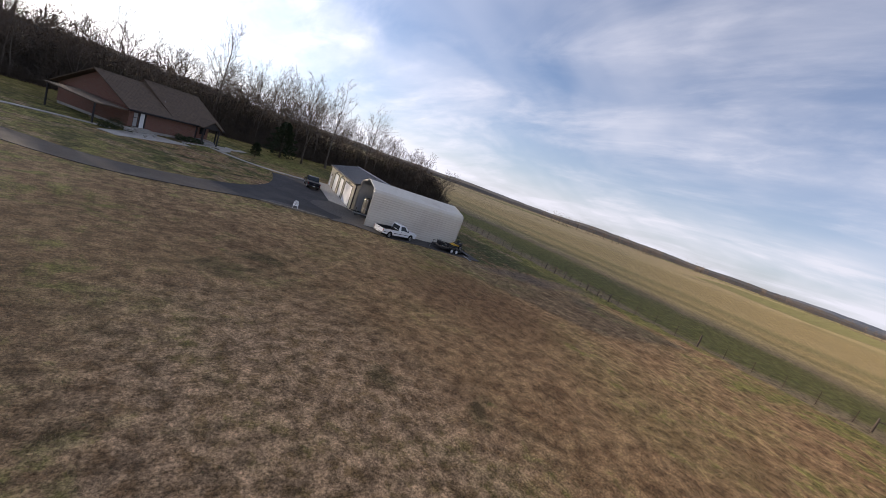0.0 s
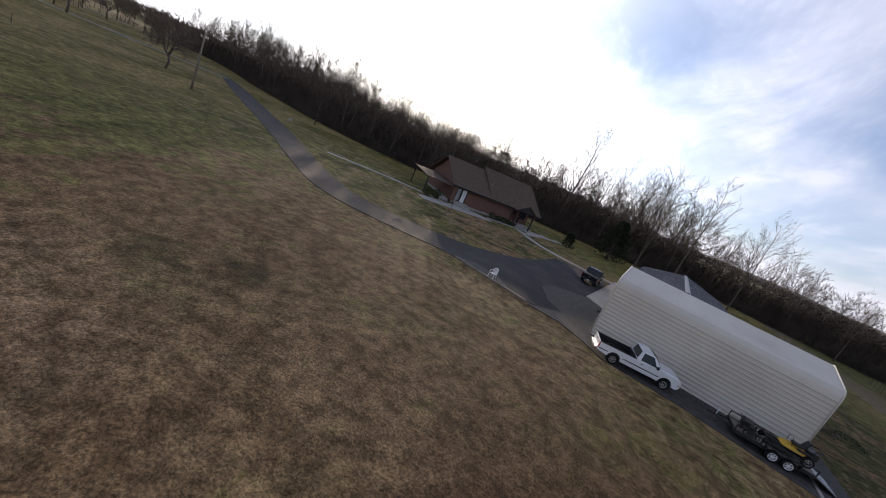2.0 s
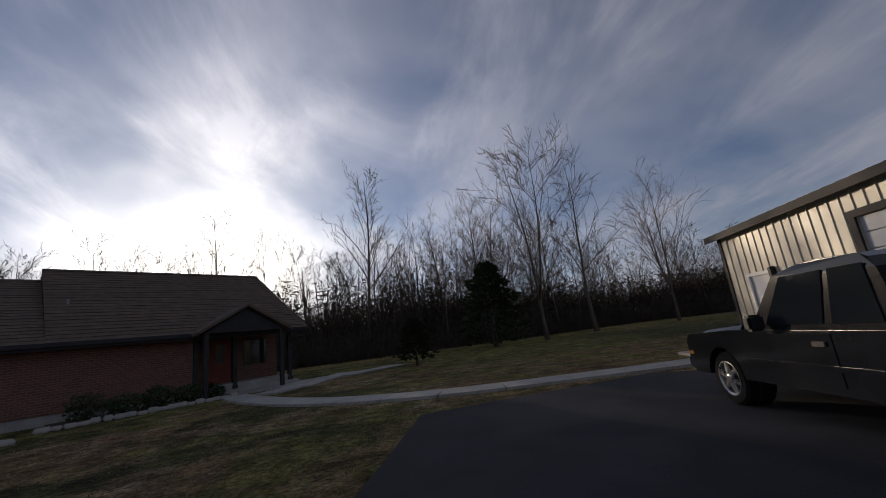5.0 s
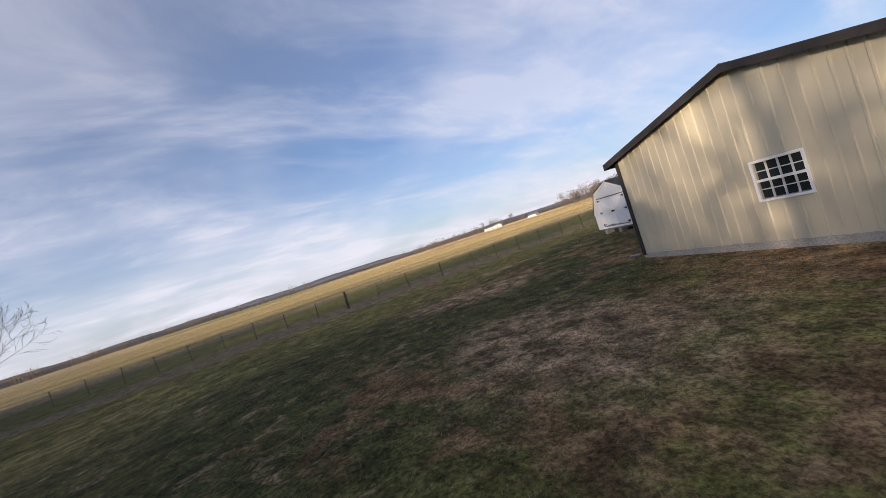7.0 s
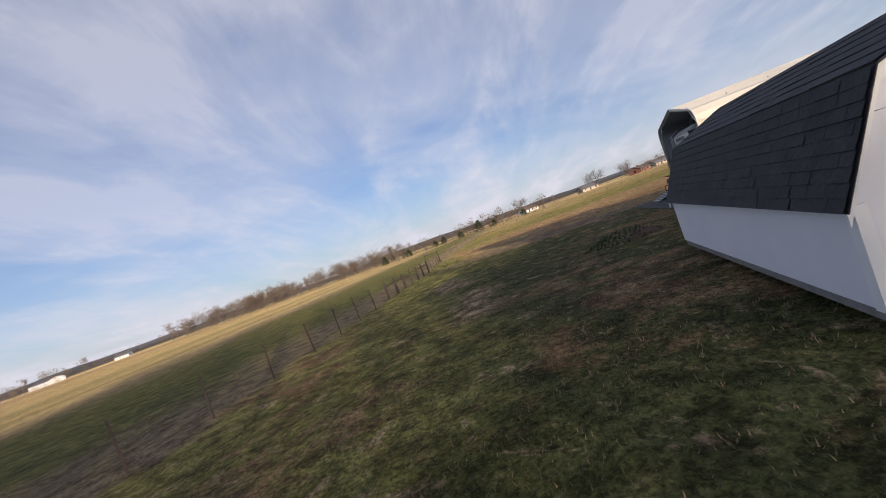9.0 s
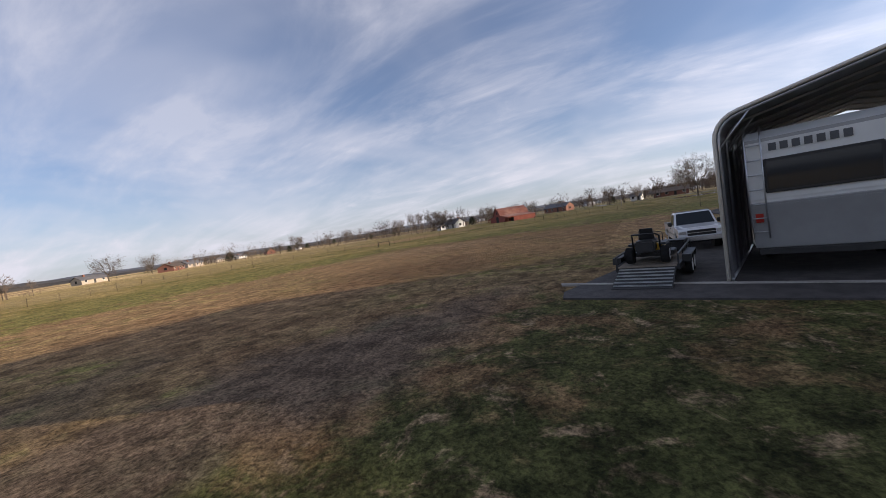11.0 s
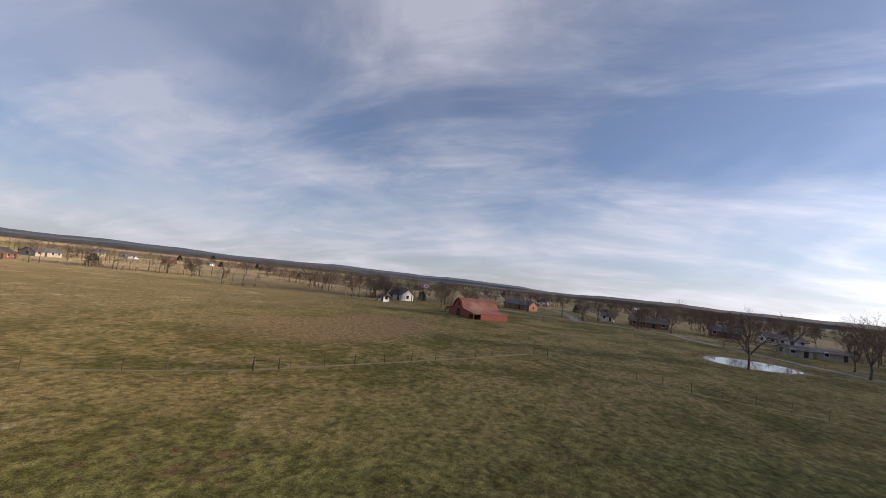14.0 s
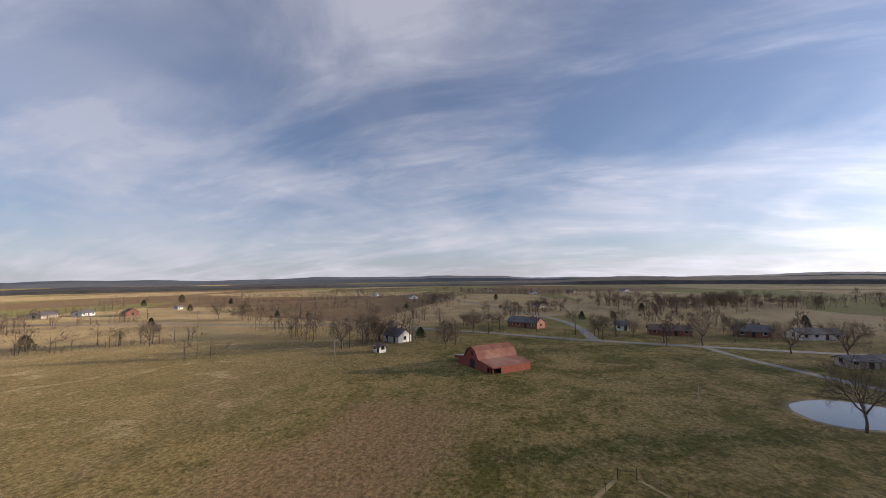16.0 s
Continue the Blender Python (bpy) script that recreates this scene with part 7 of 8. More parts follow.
mound()
sheet("concrete_strip", [cpt(10.24, -4.0), cpt(10.40, -3.9), cpt(10.42, 2.0), cpt(10.46, 6.3), cpt(10.30, 6.3), cpt(10.26, 2.0)], 0.06, M_CONC, "low broken concrete edge before the carport mouth", 0.09, category="concrete edge")
for x, y, tn, w, d, h in ((11.3, 3.6, -14, 0.9, 0.35, 0.2), (13.1, 21.4, 35, 0.32, 0.22, 0.07), (11.2, 14.3, 60, 0.4, 0.3, 0.1), (11.5, 13.6, 20, 0.3, 0.22, 0.07)):
    bl = thing("concrete_block", x, y, 0, tn, "loose grey concrete block lying in the grass", "concrete block", "loose blocks")
    part("block", B((-w / 2, w / 2, -d / 2, d / 2, 0, h), bevel=0.02), M_CONC, bl)
    part("cap", B((-w / 2 - 0.02, w / 2 + 0.02, -d / 2 - 0.02, d / 2 + 0.02, h + 0.002, h + 0.05), bevel=0.01), M_CONC, bl)


# ---------------------------------------------------------------- fences
def t_post(name="fence_post"):
    bm = B((-0.025, 0.025, -0.004, 0.004, 0, 1.42), (-0.004, 0.004, -0.03, -0.004, 0, 1.42))
    me = bpy.data.meshes.new(name)
    bm.to_mesh(me)
    bm.free()
    me.materials.append(M_TPOST)
    return me


ME_TPOST = t_post()


def wood_post(r, h, seed):
    R = random.Random(seed)
    return tube_geo([(0, 0, -0.1), (R.uniform(-0.02, 0.02), R.uniform(-0.02, 0.02), h * 0.5), (R.uniform(-0.05, 0.05), R.uniform(-0.04, 0.04), h)], [r, r * 0.95, r * 0.85], 8)


def fence(line, label, step=3.0, wooden=(), strands=5, h=1.25, braces=()):
    """steel posts every few metres with strands of wire; wooden: corners given as indices"""
    t = thing("wire_fence", 0, 0, 0, 0, label, "fence")
    R = random.Random(len(line) + int(line[0][0]))
    posts = []
    for i, (a, b2) in enumerate(zip(line, line[1:])):
        d = math.hypot(b2[0] - a[0], b2[1] - a[1])
        n = max(1, round(d / step))
        for k in range(n):
            posts.append((a[0] + (b2[0] - a[0]) * k / n, a[1] + (b2[1] - a[1]) * k / n, k == 0 and i in wooden))
    posts.append((*line[-1], len(line) - 1 in wooden))
    for x, y, wd in posts:
        if wd:
            v, f = wood_post(0.085, h * 1.2, int(x * 7 + y))
            ob = raw("corner_post", v, f, M_POST, t, "thick weathered wooden corner post")
            ob.matrix_basis = pose(x, y, 0)
        else:
            ob = new("fence_post", ME_TPOST)
            ob.parent = t
            ob.matrix_basis = pose(x, y, 0, R.uniform(-4, 4), R.uniform(-4, 4), R.uniform(0, 360)) @ Matrix.Diagonal((1.1, 1.1, h / 1.3, 1))
    for s in range(strands):
        z = 0.22 + (h - 0.28) * s / (strands - 1)
        pts = []
        for (xa, ya, _), (xb, yb, _) in zip(posts, posts[1:]):
            pts += [(xa, ya, z), ((xa + xb) / 2, (ya + yb) / 2, z - 0.03)]
        pts.append((posts[-1][0], posts[-1][1], z))
        tube("wire", pts, 0.004, M_WIRE, t, 3)
    return t


def brace_set(pts, label="weathered wooden brace posts joined by a rail in the fence", h=1.15):
    t = thing("fence_brace", pts[0][0], pts[0][1], 0, 0, label, "fence brace", "brace posts of the fence")
    o = pts[0]
    for i, (x, y) in enumerate(pts):
        v, f = wood_post(0.078, h + 0.06 * (i % 2), int(x * 3 + y))
        raw("post", [(p[0] + x - o[0], p[1] + y - o[1], p[2]) for p in v], f, M_POST, t, smooth=True)
    for a, b2 in zip(pts, pts[1:]):
        tube("rail", [(a[0] - o[0], a[1] - o[1], h * 0.75), (b2[0] - o[0], b2[1] - o[1], h * 0.75)], 0.045, M_POST, t, 7)


fence([(41, 42), (33, 24.5), (31.4, 20.3), (29.6, 15.5), (28.0, 9.8), (27.1, 5.5), (26.0, -2.9), (25.5, -6.3), (24.9, -9.7), (24.35, -12.9), (24.0, -23.4), (25.0, -36.5)],
      "rusty steel-post wire fence along the hay field", 2.2, wooden=(1, 10), h=1.02)
brace_set([(26.1, -3.6), (25.8, -5.3), (25.55, -7.0)], h=1.0)
brace_set([(25.1, -10.6), (24.8, -12.2), (24.5, -13.8)], h=1.0)
brace_set([(24.9, -35.4), (26.9, -36.9)], h=1.2)
fence([(25.0, -36.5), (14, -72), (-14, -72), (-28, -58.5), (-34, -52.2), (-38.6, -48.0), (-46.7, -42.8), (-58.9, -35.3), (-73.3, -27.2)], "thin steel-post wire fence crossing the pasture", 3.2, wooden=(5,), h=1.0)
fence([(-73.7, -25.2), (-68, -19.4), (-63.7, -8.5), (-61.5, 3)], "thin steel-post wire fence beside the pond", 3.2, h=1.0)
brace_set([(-73.3, -27.2), (-73.7, -25.2)], h=1.15)
brace_set([(-38.6, -48.0), (-40.4, -46.8)], h=1.1)


def utility_pole(x, y, h, lean=0.0):
    t = thing("utility_pole", x, y, 0, 25, "weathered wooden utility pole with a cross arm", "utility pole")
    tube("pole", [(0, 0, -0.2), (lean * 0.5, 0, h * 0.5), (lean, 0, h)], [0.15, 0.13, 0.09], M_TIMBER, t, 10)
    part("cross_arm", B((lean - 0.06, lean + 0.06, -0.9, 0.9, h - 0.7, h - 0.58)), M_TIMBER, t)
    for s in (-0.8, 0.8, 0.3):
        lathe("insulator", [(0.03, 0), (0.05, 0.04), (0.03, 0.1), (0.045, 0.13), (0.02, 0.16)], M_PLASTIC, t, "z", (lean, s, h - 0.58), 8)


utility_pole(-52, 15.3, 7.0, 0.15)
utility_pole(-120, -91, 6.5)
lone = thing("marker_pole", -104.6, -9.5, 0, 0, "thin pale pole standing alone in the pasture", "pole")
tube("pole", [(0, 0, -0.1), (0.03, 0, 1.6), (0.05, 0.02, 3.0)], [0.06, 0.05, 0.04], M_TIN, lone, 8)
tube("cap", [(0.05, 0.02, 3.0), (0.05, 0.02, 3.08)], [0.055, 0.03], M_TIN, lone, 8)
utility_pole(-196, -222, 6.5)


# ---------------------------------------------------------------- far landscape
def barn():
    t = thing("red_barn", -126.4, -49.6, 0, -45.7, "old red board barn with rusty gambrel roof and wide lean-tos", "barn")
    t.matrix_basis = t.matrix_basis @ Matrix.Diagonal((0.75, 0.645, 0.70, 1))
    # local x along the ridge
    L, W, Y = 15.0, 10.0, 8.6
    prof = [(-W / 2, 0), (W / 2, 0), (W / 2, 3.7), (W / 2 - 1.9, 6.1), (0, 7.4), (-W / 2 + 1.9, 6.1), (-W / 2, 3.7)]
    part("wall", prism(prof, -L / 2, L / 2, axis="x"), M_BARNRED, t)
    edge = [(-W / 2 - 0.15, 3.5), (-W / 2 + 1.85, 6.18), (0, 7.5), (W / 2 - 1.85, 6.18), (W / 2 + 0.15, 3.5)]
    for (ya, za), (yb, zb) in zip(edge, edge[1:]):
        r = part("roof", prism([(ya, za), (yb, zb), (yb, zb + 0.12), (ya, za + 0.12)], -L / 2 - 0.6, L / 2 + 0.6, axis="x"), M_BARNROOF, t)
        for k in range(9):
            x = -L / 2 - 0.5 + k * (L + 1.0) / 8
            part("seam", prism([(ya, za + 0.12), (yb, zb + 0.12), (yb, zb + 0.17), (ya, za + 0.17)], x - 0.05, x + 0.05, axis="x"), M_BARNROOF, r)
    for s in (-1, 1):
        ya, yb = s * W / 2, s * (W / 2 + Y)
        part("lean_to_roof", prism([(ya, 3.5), (yb + s * 0.3, 2.35), (yb + s * 0.3, 2.47), (ya, 3.62)], -L / 2 - 0.4, L / 2 + 0.4, axis="x"), M_BARNROOF if s > 0 else M_TIN, t)
        # outer long wall and far end
        part("lean_to_wall", B((-L / 2, L / 2 - 3.2, min(yb - s * 0.12, yb), max(yb - s * 0.12, yb), 0, 2.4), (L / 2 - 3.2, L / 2, min(yb - s * 0.12, yb), max(yb - s * 0.12, yb), 1.95, 2.4)), M_BARNRED, t)
        part("lean_to_end", prism([(ya, 0), (yb, 0), (yb, 2.35), (ya, 3.45)], -L / 2, -L / 2 + 0.12, axis="x"), M_BARNRED, t)
        # near end: boarded, with an open bay at the outer corner
        part("lean_to_end", prism([(ya, 0), (yb - s * 3.6, 0), (yb - s * 3.6, 1.9), (yb, 1.9), (yb, 2.35), (ya, 3.45)], L / 2 - 0.12, L / 2, axis="x"), M_BARNRED, t)
        for yy in (yb - s * 0.12, yb - s * 1.9):
            part("bay_post", B((L / 2 - 0.24, L / 2, yy - 0.1, yy + 0.1, 0, 1.9)), M_BARNRED, t)
        # dark sheet closes the bay in place of its inner shade
        part("bay_back", B((L / 2 - 3.4, L / 2 - 3.25, min(yb - s * 3.6, yb - s * 0.13), max(yb - s * 3.6, yb - s * 0.13), 0, 2.3)), M_INSHADE, t)
    # dark slabs on the end walls, coloured as shade in open doors
    for s in (-1, 1):
        part("barn_door", B((s * L / 2 - 0.06, s * L / 2 + 0.06, -1.7, 1.7, 0.0, 3.1)), M_INSHADE, t, "dark slab coloured as the shade in an open barn doorway")
        part("hay_door", B((s * L / 2 - 0.06, s * L / 2 + 0.06, -0.7, 0.7, 4.3, 5.8)), M_INSHADE, t)


barn()
M_BANK = mat("pond_bank", (0.12, 0.10, 0.055), (0.19, 0.155, 0.085), 0.8, 0.95, 0.3)
pond = smooth_line([(-103.6, 3.6), (-107.5, 5.2), (-110.8, 10.5), (-110.6, 16.0), (-107.0, 19.5), (-101.5, 19.0), (-97.5, 14.0), (-96.6, 8.0), (-99.0, 4.4), (-103.6, 3.6)], 6)[:-1]
cxp, cyp = sum(p[0] for p in pond) / len(pond), sum(p[1] for p in pond) / len(pond)
sheet("pond_bank", [(cxp + (x - cxp) * 1.12, cyp + (y - cyp) * 1.12) for x, y in pond], 0.03, M_BANK, "trodden muddy bank round the pond", 0.06, category="bank")
sheet("pond", pond, 0.05, M_WATER, "still farm pond mirroring the pale sky", 0.03, category="water")


def road(name, pts, w, label, z=0.04, material=None):
    line = smooth_line(pts, 8)
    v, f = [], []
    for i, p in enumerate(line):
        a, b2 = line[max(0, i - 1)], line[min(len(line) - 1, i + 1)]
        d = Vector((b2[0] - a[0], b2[1] - a[1])).normalized()
        v += [(p[0] - d.y * w / 2, p[1] + d.x * w / 2, z), (p[0] + d.y * w / 2, p[1] - d.x * w / 2, z)]
    n = len(line)
    v += [(x, y, -0.05) for x, y, _ in v]
    for i in range(n - 1):
        a = 2 * i
        f += [(a, a + 1, a + 3, a + 2), (a, a + 2, a + 2 + 2 * n, a + 2 * n), (a + 1, a + 1 + 2 * n, a + 3 + 2 * n, a + 3)]
    ob = raw(name, v, f, material or M_ROAD)
    bm = bmesh.new()
    bm.from_mesh(ob.data)
    bmesh.ops.recalc_face_normals(bm, faces=bm.faces[:])
    bm.to_mesh(ob.data)
    bm.free()
    return tagged(ob, label, "road", kind="structure")


road("road", [(-140, -430), (-178, -260), (-198, -140), (-190, -78), (-174, -27), (-166, 13), (-158, 60), (-150, 120)], 3.6, "grey country road running past the farms")
road("lane", [(-166, 11), (-150, 14.5), (-136, 20), (-118, 28), (-100, 38.5), (-85, 50)], 2.4, "pale gravel lane leaving the road", 0.036)
road("far_road", [(-172, -20), (-235, -30), (-320, -75), (-450, -150)], 3.6, "pale side road between the fields", 0.032)
M_TROD = mat("trodden_grass", (0.165, 0.130, 0.055), (0.25, 0.20, 0.10), 0.5, 0.95, 0.2, fine=3)
road("trodden_track", [(-14, -72.3), (-28, -58.8), (-34, -52.5), (-38.6, -48.3), (-46.7, -43.1), (-58.9, -35.6), (-73.0, -27.5)], 0.5, "pale trodden grass line along the pasture fence", 0.012, M_TROD)
road("trodden_track", [(-73.4, -25.0), (-67.7, -19.2), (-63.4, -8.3), (-61.2, 3)], 0.42, "pale trodden grass line beside the pond fence", 0.012, M_TROD)

FARWALLS = [mat("far_white_siding", (0.62, 0.62, 0.61), (0.72, 0.72, 0.70), 0.4, 0.7, 0), mat("far_brick", (0.20, 0.09, 0.065), (0.27, 0.12, 0.085), 0.6, 0.9, 0),
            mat("far_tan_siding", (0.36, 0.31, 0.25), (0.45, 0.39, 0.31), 0.4, 0.8, 0)]
FARROOFS = [mat("far_grey_shingle", (0.10, 0.10, 0.11), (0.16, 0.155, 0.16), 0.5, 0.9, 0), mat("far_brown_shingle", (0.11, 0.08, 0.06), (0.16, 0.12, 0.09), 0.5, 0.9, 0)]


def far_house(x, y, turn, L, W, H, rise, wall, roof, label, category="house", garage_door=False):
    t = thing("farm_house" if category == "house" else "outbuilding", x, y, 0, turn, label, category)
    part("wall", prism([(-W / 2, 0), (W / 2, 0), (W / 2, H), (0, H + rise), (-W / 2, H)], -L / 2, L / 2, axis="x"), FARWALLS[wall], t)
    for s in (-1, 1):
        part("roof", prism([(s * (W / 2 + 0.5), H - 0.25), (0, H + rise + 0.05), (0, H + rise + 0.25), (s * (W / 2 + 0.5), H - 0.05)], -L / 2 - 0.4, L / 2 + 0.4, axis="x"), FARROOFS[roof], t)
        n = max(2, int(L / 3.2))
        for i in range(n):
            xx = -L / 2 + (i + 0.5) * L / n
            if i == n // 2:
                part("door", B((xx - 0.5, xx + 0.5, min(s * W / 2, s * (W / 2 + 0.05)), max(s * W / 2, s * (W / 2 + 0.05)), 0.1, 2.1)), M_BLACK, t)
            else:
                w = part("window", B((xx - 0.65, xx + 0.65, min(s * W / 2, s * (W / 2 + 0.06)), max(s * W / 2, s * (W / 2 + 0.06)), 0.9, 2.1)), M_WHITE, t)
                part("pane", B((xx - 0.55, xx + 0.55, min(s * (W / 2 + 0.06), s * (W / 2 + 0.07)), max(s * (W / 2 + 0.06), s * (W / 2 + 0.07)), 1.0, 2.0)), M_GLASS, w)
        part("gable_window", B((s * L / 2 - 0.05, s * L / 2 + 0.05, -0.6, 0.6, 0.9, 2.1)), M_GLASS, t)
    if category == "house":
        part("chimney", B((L * 0.2, L * 0.2 + 0.7, 0.3, 1.0, H, H + rise + 0.9)), FARWALLS[1], t)


for i, (x, y, turn, L, W, H, rise, wall, roof, kind) in enumerate((
        (-126, -262, 20, 13, 7, 2.2, 1.7, 2, 0, "house"), (-198, -350, 30, 15, 8, 2.3, 1.8, 2, 0, "house"), (-216, -342, 15, 10, 7, 2.2, 1.7, 0, 0, "house"), (-223, -309, 70, 9, 7, 2.4, 2.2, 1, 1, "house"),
        (-274, -328, 10, 5, 4, 2.0, 1.2, 0, 0, "shed"), (-500, -262, 20, 20, 8, 2.4, 1.8, 0, 0, "house"), (-440, -186, 30, 15, 8, 2.4, 1.8, 0, 0, "house"), (-382, -137, 15, 13, 8, 2.3, 1.8, 2, 1, "house"),
        (-158, -88.5, 62, 8.5, 6, 2.3, 2.1, 0, 0, "house"), (-137, -85.6, 60, 3.2, 2.4, 1.7, 0.6, 0, 1, "shed"), (-206, -46, 62, 15, 7, 2.6, 1.9, 1, 0, "house"), (-203, -6.5, 80, 5, 5, 2.2, 1.5, 0, 0, "house"),
        (-192, 8, 85, 14, 6.5, 2.1, 1.5, 1, 1, "house"), (-193, 35, 78, 10, 7, 2.2, 1.8, 1, 0, "house"), (-190, 52, 100, 13, 6.5, 2.1, 1.5, 0, 0, "house"), (-143, 35.5, 95, 6, 4.5, 1.9, 0.7, 2, 0, "shed"),
        (-146, 44.5, 100, 9, 4.5, 1.9, 0.6, 2, 0, "shed"), (-328, -44, 40, 9, 6, 2.2, 1.5, 0, 0, "house"), (-560, -60, 20, 14, 8, 2.4, 1.8, 0, 1, "house"), (-600, -10, 50, 14, 8, 2.4, 1.8, 2, 0, "house"), (-620, 60, 30, 14, 8, 2.4, 1.8, 0, 0, "house"),
        (-640, -130, 10, 14, 8, 2.4, 1.8, 0, 1, "house"), (-90, -215, 40, 13, 7, 2.2, 1.7, 1, 1, "house"), (-70, -250, 15, 12, 7, 2.2, 1.7, 2, 0, "house"), (-30, -262, 25, 13, 7, 2.2, 1.7, 0, 1, "house"),
        (486, -369, -20, 46, 14, 4.2, 2.2, 0, 0, "barn"), (420, -395, 17, 14, 9, 3, 2.4, 0, 0, "house"))):
    lab = {"house": ("white sided", "red brick", "tan sided")[wall] + " single-storey farm house with a shingle roof", "shed": "small plain outbuilding with a grey roof", "barn": "long low white farm building with a pale roof"}[kind]
    far_house(x, y, turn, L, W, H, rise, wall, roof, lab, kind)


def fuzz(R, J, x, y, h, w, n, z=0.0):
    """a far leafless tree: a stem, a few limbs and a haze of twig slivers with gaps"""
    r = 0.02 * h
    J.tri((x - r, y, z), (x + r, y, z), (x, y, z + h * 0.9))
    J.tri((x, y - r, z), (x, y + r, z), (x, y, z + h * 0.9))
    lobes = [(R.uniform(-0.3, 0.3) * w, R.uniform(-0.3, 0.3) * w, R.uniform(0.45, 0.85) * h, R.uniform(0.25, 0.42) * w) for _ in range(4)]
    for lx, ly, lz, lr in lobes:
        J.tri((x - r * 0.5, y, z + h * 0.3), (x + r * 0.5, y, z + h * 0.32), (x + lx, y + ly, z + lz))
    for _ in range(n):
        lx, ly, lz, lr = R.choice(lobes)
        d = Vector((R.gauss(0, 1), R.gauss(0, 1), R.gauss(0, 1))).normalized() * lr * R.random() ** 0.4
        c = Vector((x + lx, y + ly, z + lz)) + Vector((d.x, d.y, d.z * 1.1))
        if c.z > z + h:
            c.z = z + h
        u = Vector((lx + d.x + R.uniform(-1, 1), ly + d.y + R.uniform(-1, 1), lr * 1.0 + R.uniform(0, 1))).normalized()
        q = R.uniform(0.06, 0.15) * h
        s = u.orthogonal().normalized() * (0.009 * h + 0.04)
        J.tri(tuple(c - s), tuple(c + s), tuple(c + u * q))


def west(x, y):
    """the western landscape, drawn on a plan of its own, lies smaller and turned to the plan of the yard"""
    z = complex(x - 8.44, y + 12.88) * complex(math.cos(radians(-16.0)), math.sin(radians(-16.0))) * 0.65
    k = complex(8.44, -12.88) * complex(math.cos(radians(-7.0)), math.sin(radians(-7.0))) * 0.65
    return z.real + k.real - 2.4, z.imag + k.imag - 6.6


def far_trees():
    R = random.Random(77)
    # hedgerows and clumps, each with a start, an end, a width, a count and a height
    J = Joined()
    rows = [((-110, 150), (50, 128), 30, 130, 11), ((62, -168), (-22, -158), 8, 34, 6), ((240, -256), (88, -340), 26, 190, 12), ((320, -240), (470, -200), 20, 60, 9), ((-128, -228), (-112, -240), 8, 4, 11), ((-25, -270), (10, -285), 12, 6, 11),
            ((-60, -520), (-240, -700), 40, 60, 11), ((-150, -190), (-215, -205), 14, 12, 12), ((-195, -150), (-230, -185), 12, 7, 12), ((-250, -60), (-275, -120), 18, 10, 12),
            ((-300, -30), (-320, 60), 20, 10, 11), ((-240, 30), (-330, 120), 40, 34, 12), ((-330, -696), (-520, -560), 40, 60, 11), ((-222, -390), (-262, -330), 14, 8, 12),
            ((-400, -300), (-620, -420), 50, 70, 11), ((-420, -80), (-700, 40), 50, 90, 12), ((-330, -200), (-470, -160), 30, 40, 11), ((600, -420), (900, -300), 60, 110, 11),
            ((250, -600), (700, -640), 60, 120, 12), ((-100, -760), (250, -700), 60, 110, 12), ((700, -150), (900, 200), 60, 110, 12), ((400, 260), (900, 200), 60, 120, 12),
            ((-700, -100), (-900, -600), 70, 130, 12), ((-300, -900), (-800, -700), 70, 130, 12), ((-150, 105), (-240, 140), 40, 90, 14), ((-240, 150), (-700, 150), 80, 150, 13),
            ((-180, -230), (-205, -330), 14, 26, 12), ((-150, -300), (-60, -330), 16, 24, 11), ((-330, -120), (-350, -20), 24, 12, 11), ((-380, -380), (-250, -520), 26, 40, 10), ((-190, -480), (-60, -440), 16, 34, 10),
            ((-520, -150), (-560, 60), 50, 90, 12), ((-180, 30), (-230, 60), 16, 8, 10), ((-205, -165), (-190, -210), 10, 10, 12), ((-460, -620), (-700, -420), 30, 70, 10), ((-255, -150), (-300, -260), 18, 22, 11)]
    for a, b2, w, n, h in rows:
        if a[0] + b2[0] < -120:
            a, b2, h, w = west(*a), west(*b2), h * 0.68, w * 0.65
        for _ in range(n):
            t = R.random()
            x, y = a[0] + (b2[0] - a[0]) * t + R.gauss(0, w / 3), a[1] + (b2[1] - a[1]) * t + R.gauss(0, w / 3)
            hh = h * R.uniform(0.65, 1.25)
            fuzz(R, J, x, y, hh, hh * R.uniform(0.55, 0.85), 110 if math.hypot(x, y) < 420 else 46)
            for _k in range(3):
                q = R.uniform(1.2, 2.8)
                fuzz(R, J, x + R.gauss(0, 3), y + R.gauss(0, 3), q, q * 1.5, 26)
    J.make("far_trees", M_TWIG, "far leafless tree lines and hedgerows round the fields", "trees")


far_trees()
for i, (x, y, h, r) in enumerate(((-114.6, -205, 5, 3.0), (-175, -228, 4.5, 1.9), (-342, -404, 9, 4.5), (-228, -196, 4, 1.7), (-232, -177, 3.2, 1.7), (-165, -82, 4.2, 2.2), (70, -300, 6, 2.2), (82, -310, 5, 2), (20, -330, 5, 1.9), (-300, -400, 6, 2.6),
                                  (-260, -300, 5, 2.2), (-330, -330, 6, 2.4), (-240, -20, 4.5, 1.8), (-246, -4, 4, 1.8), (-230, 70, 4.5, 2), (-213, 62, 3.2, 2.0), (-150, 52, 3.0, 1.6), (-300, 20, 5, 2.2), (-420, -90, 6, 2.4), (-300, -140, 4, 1.8))):
    cedar(x, y, h, r, 30 + i)
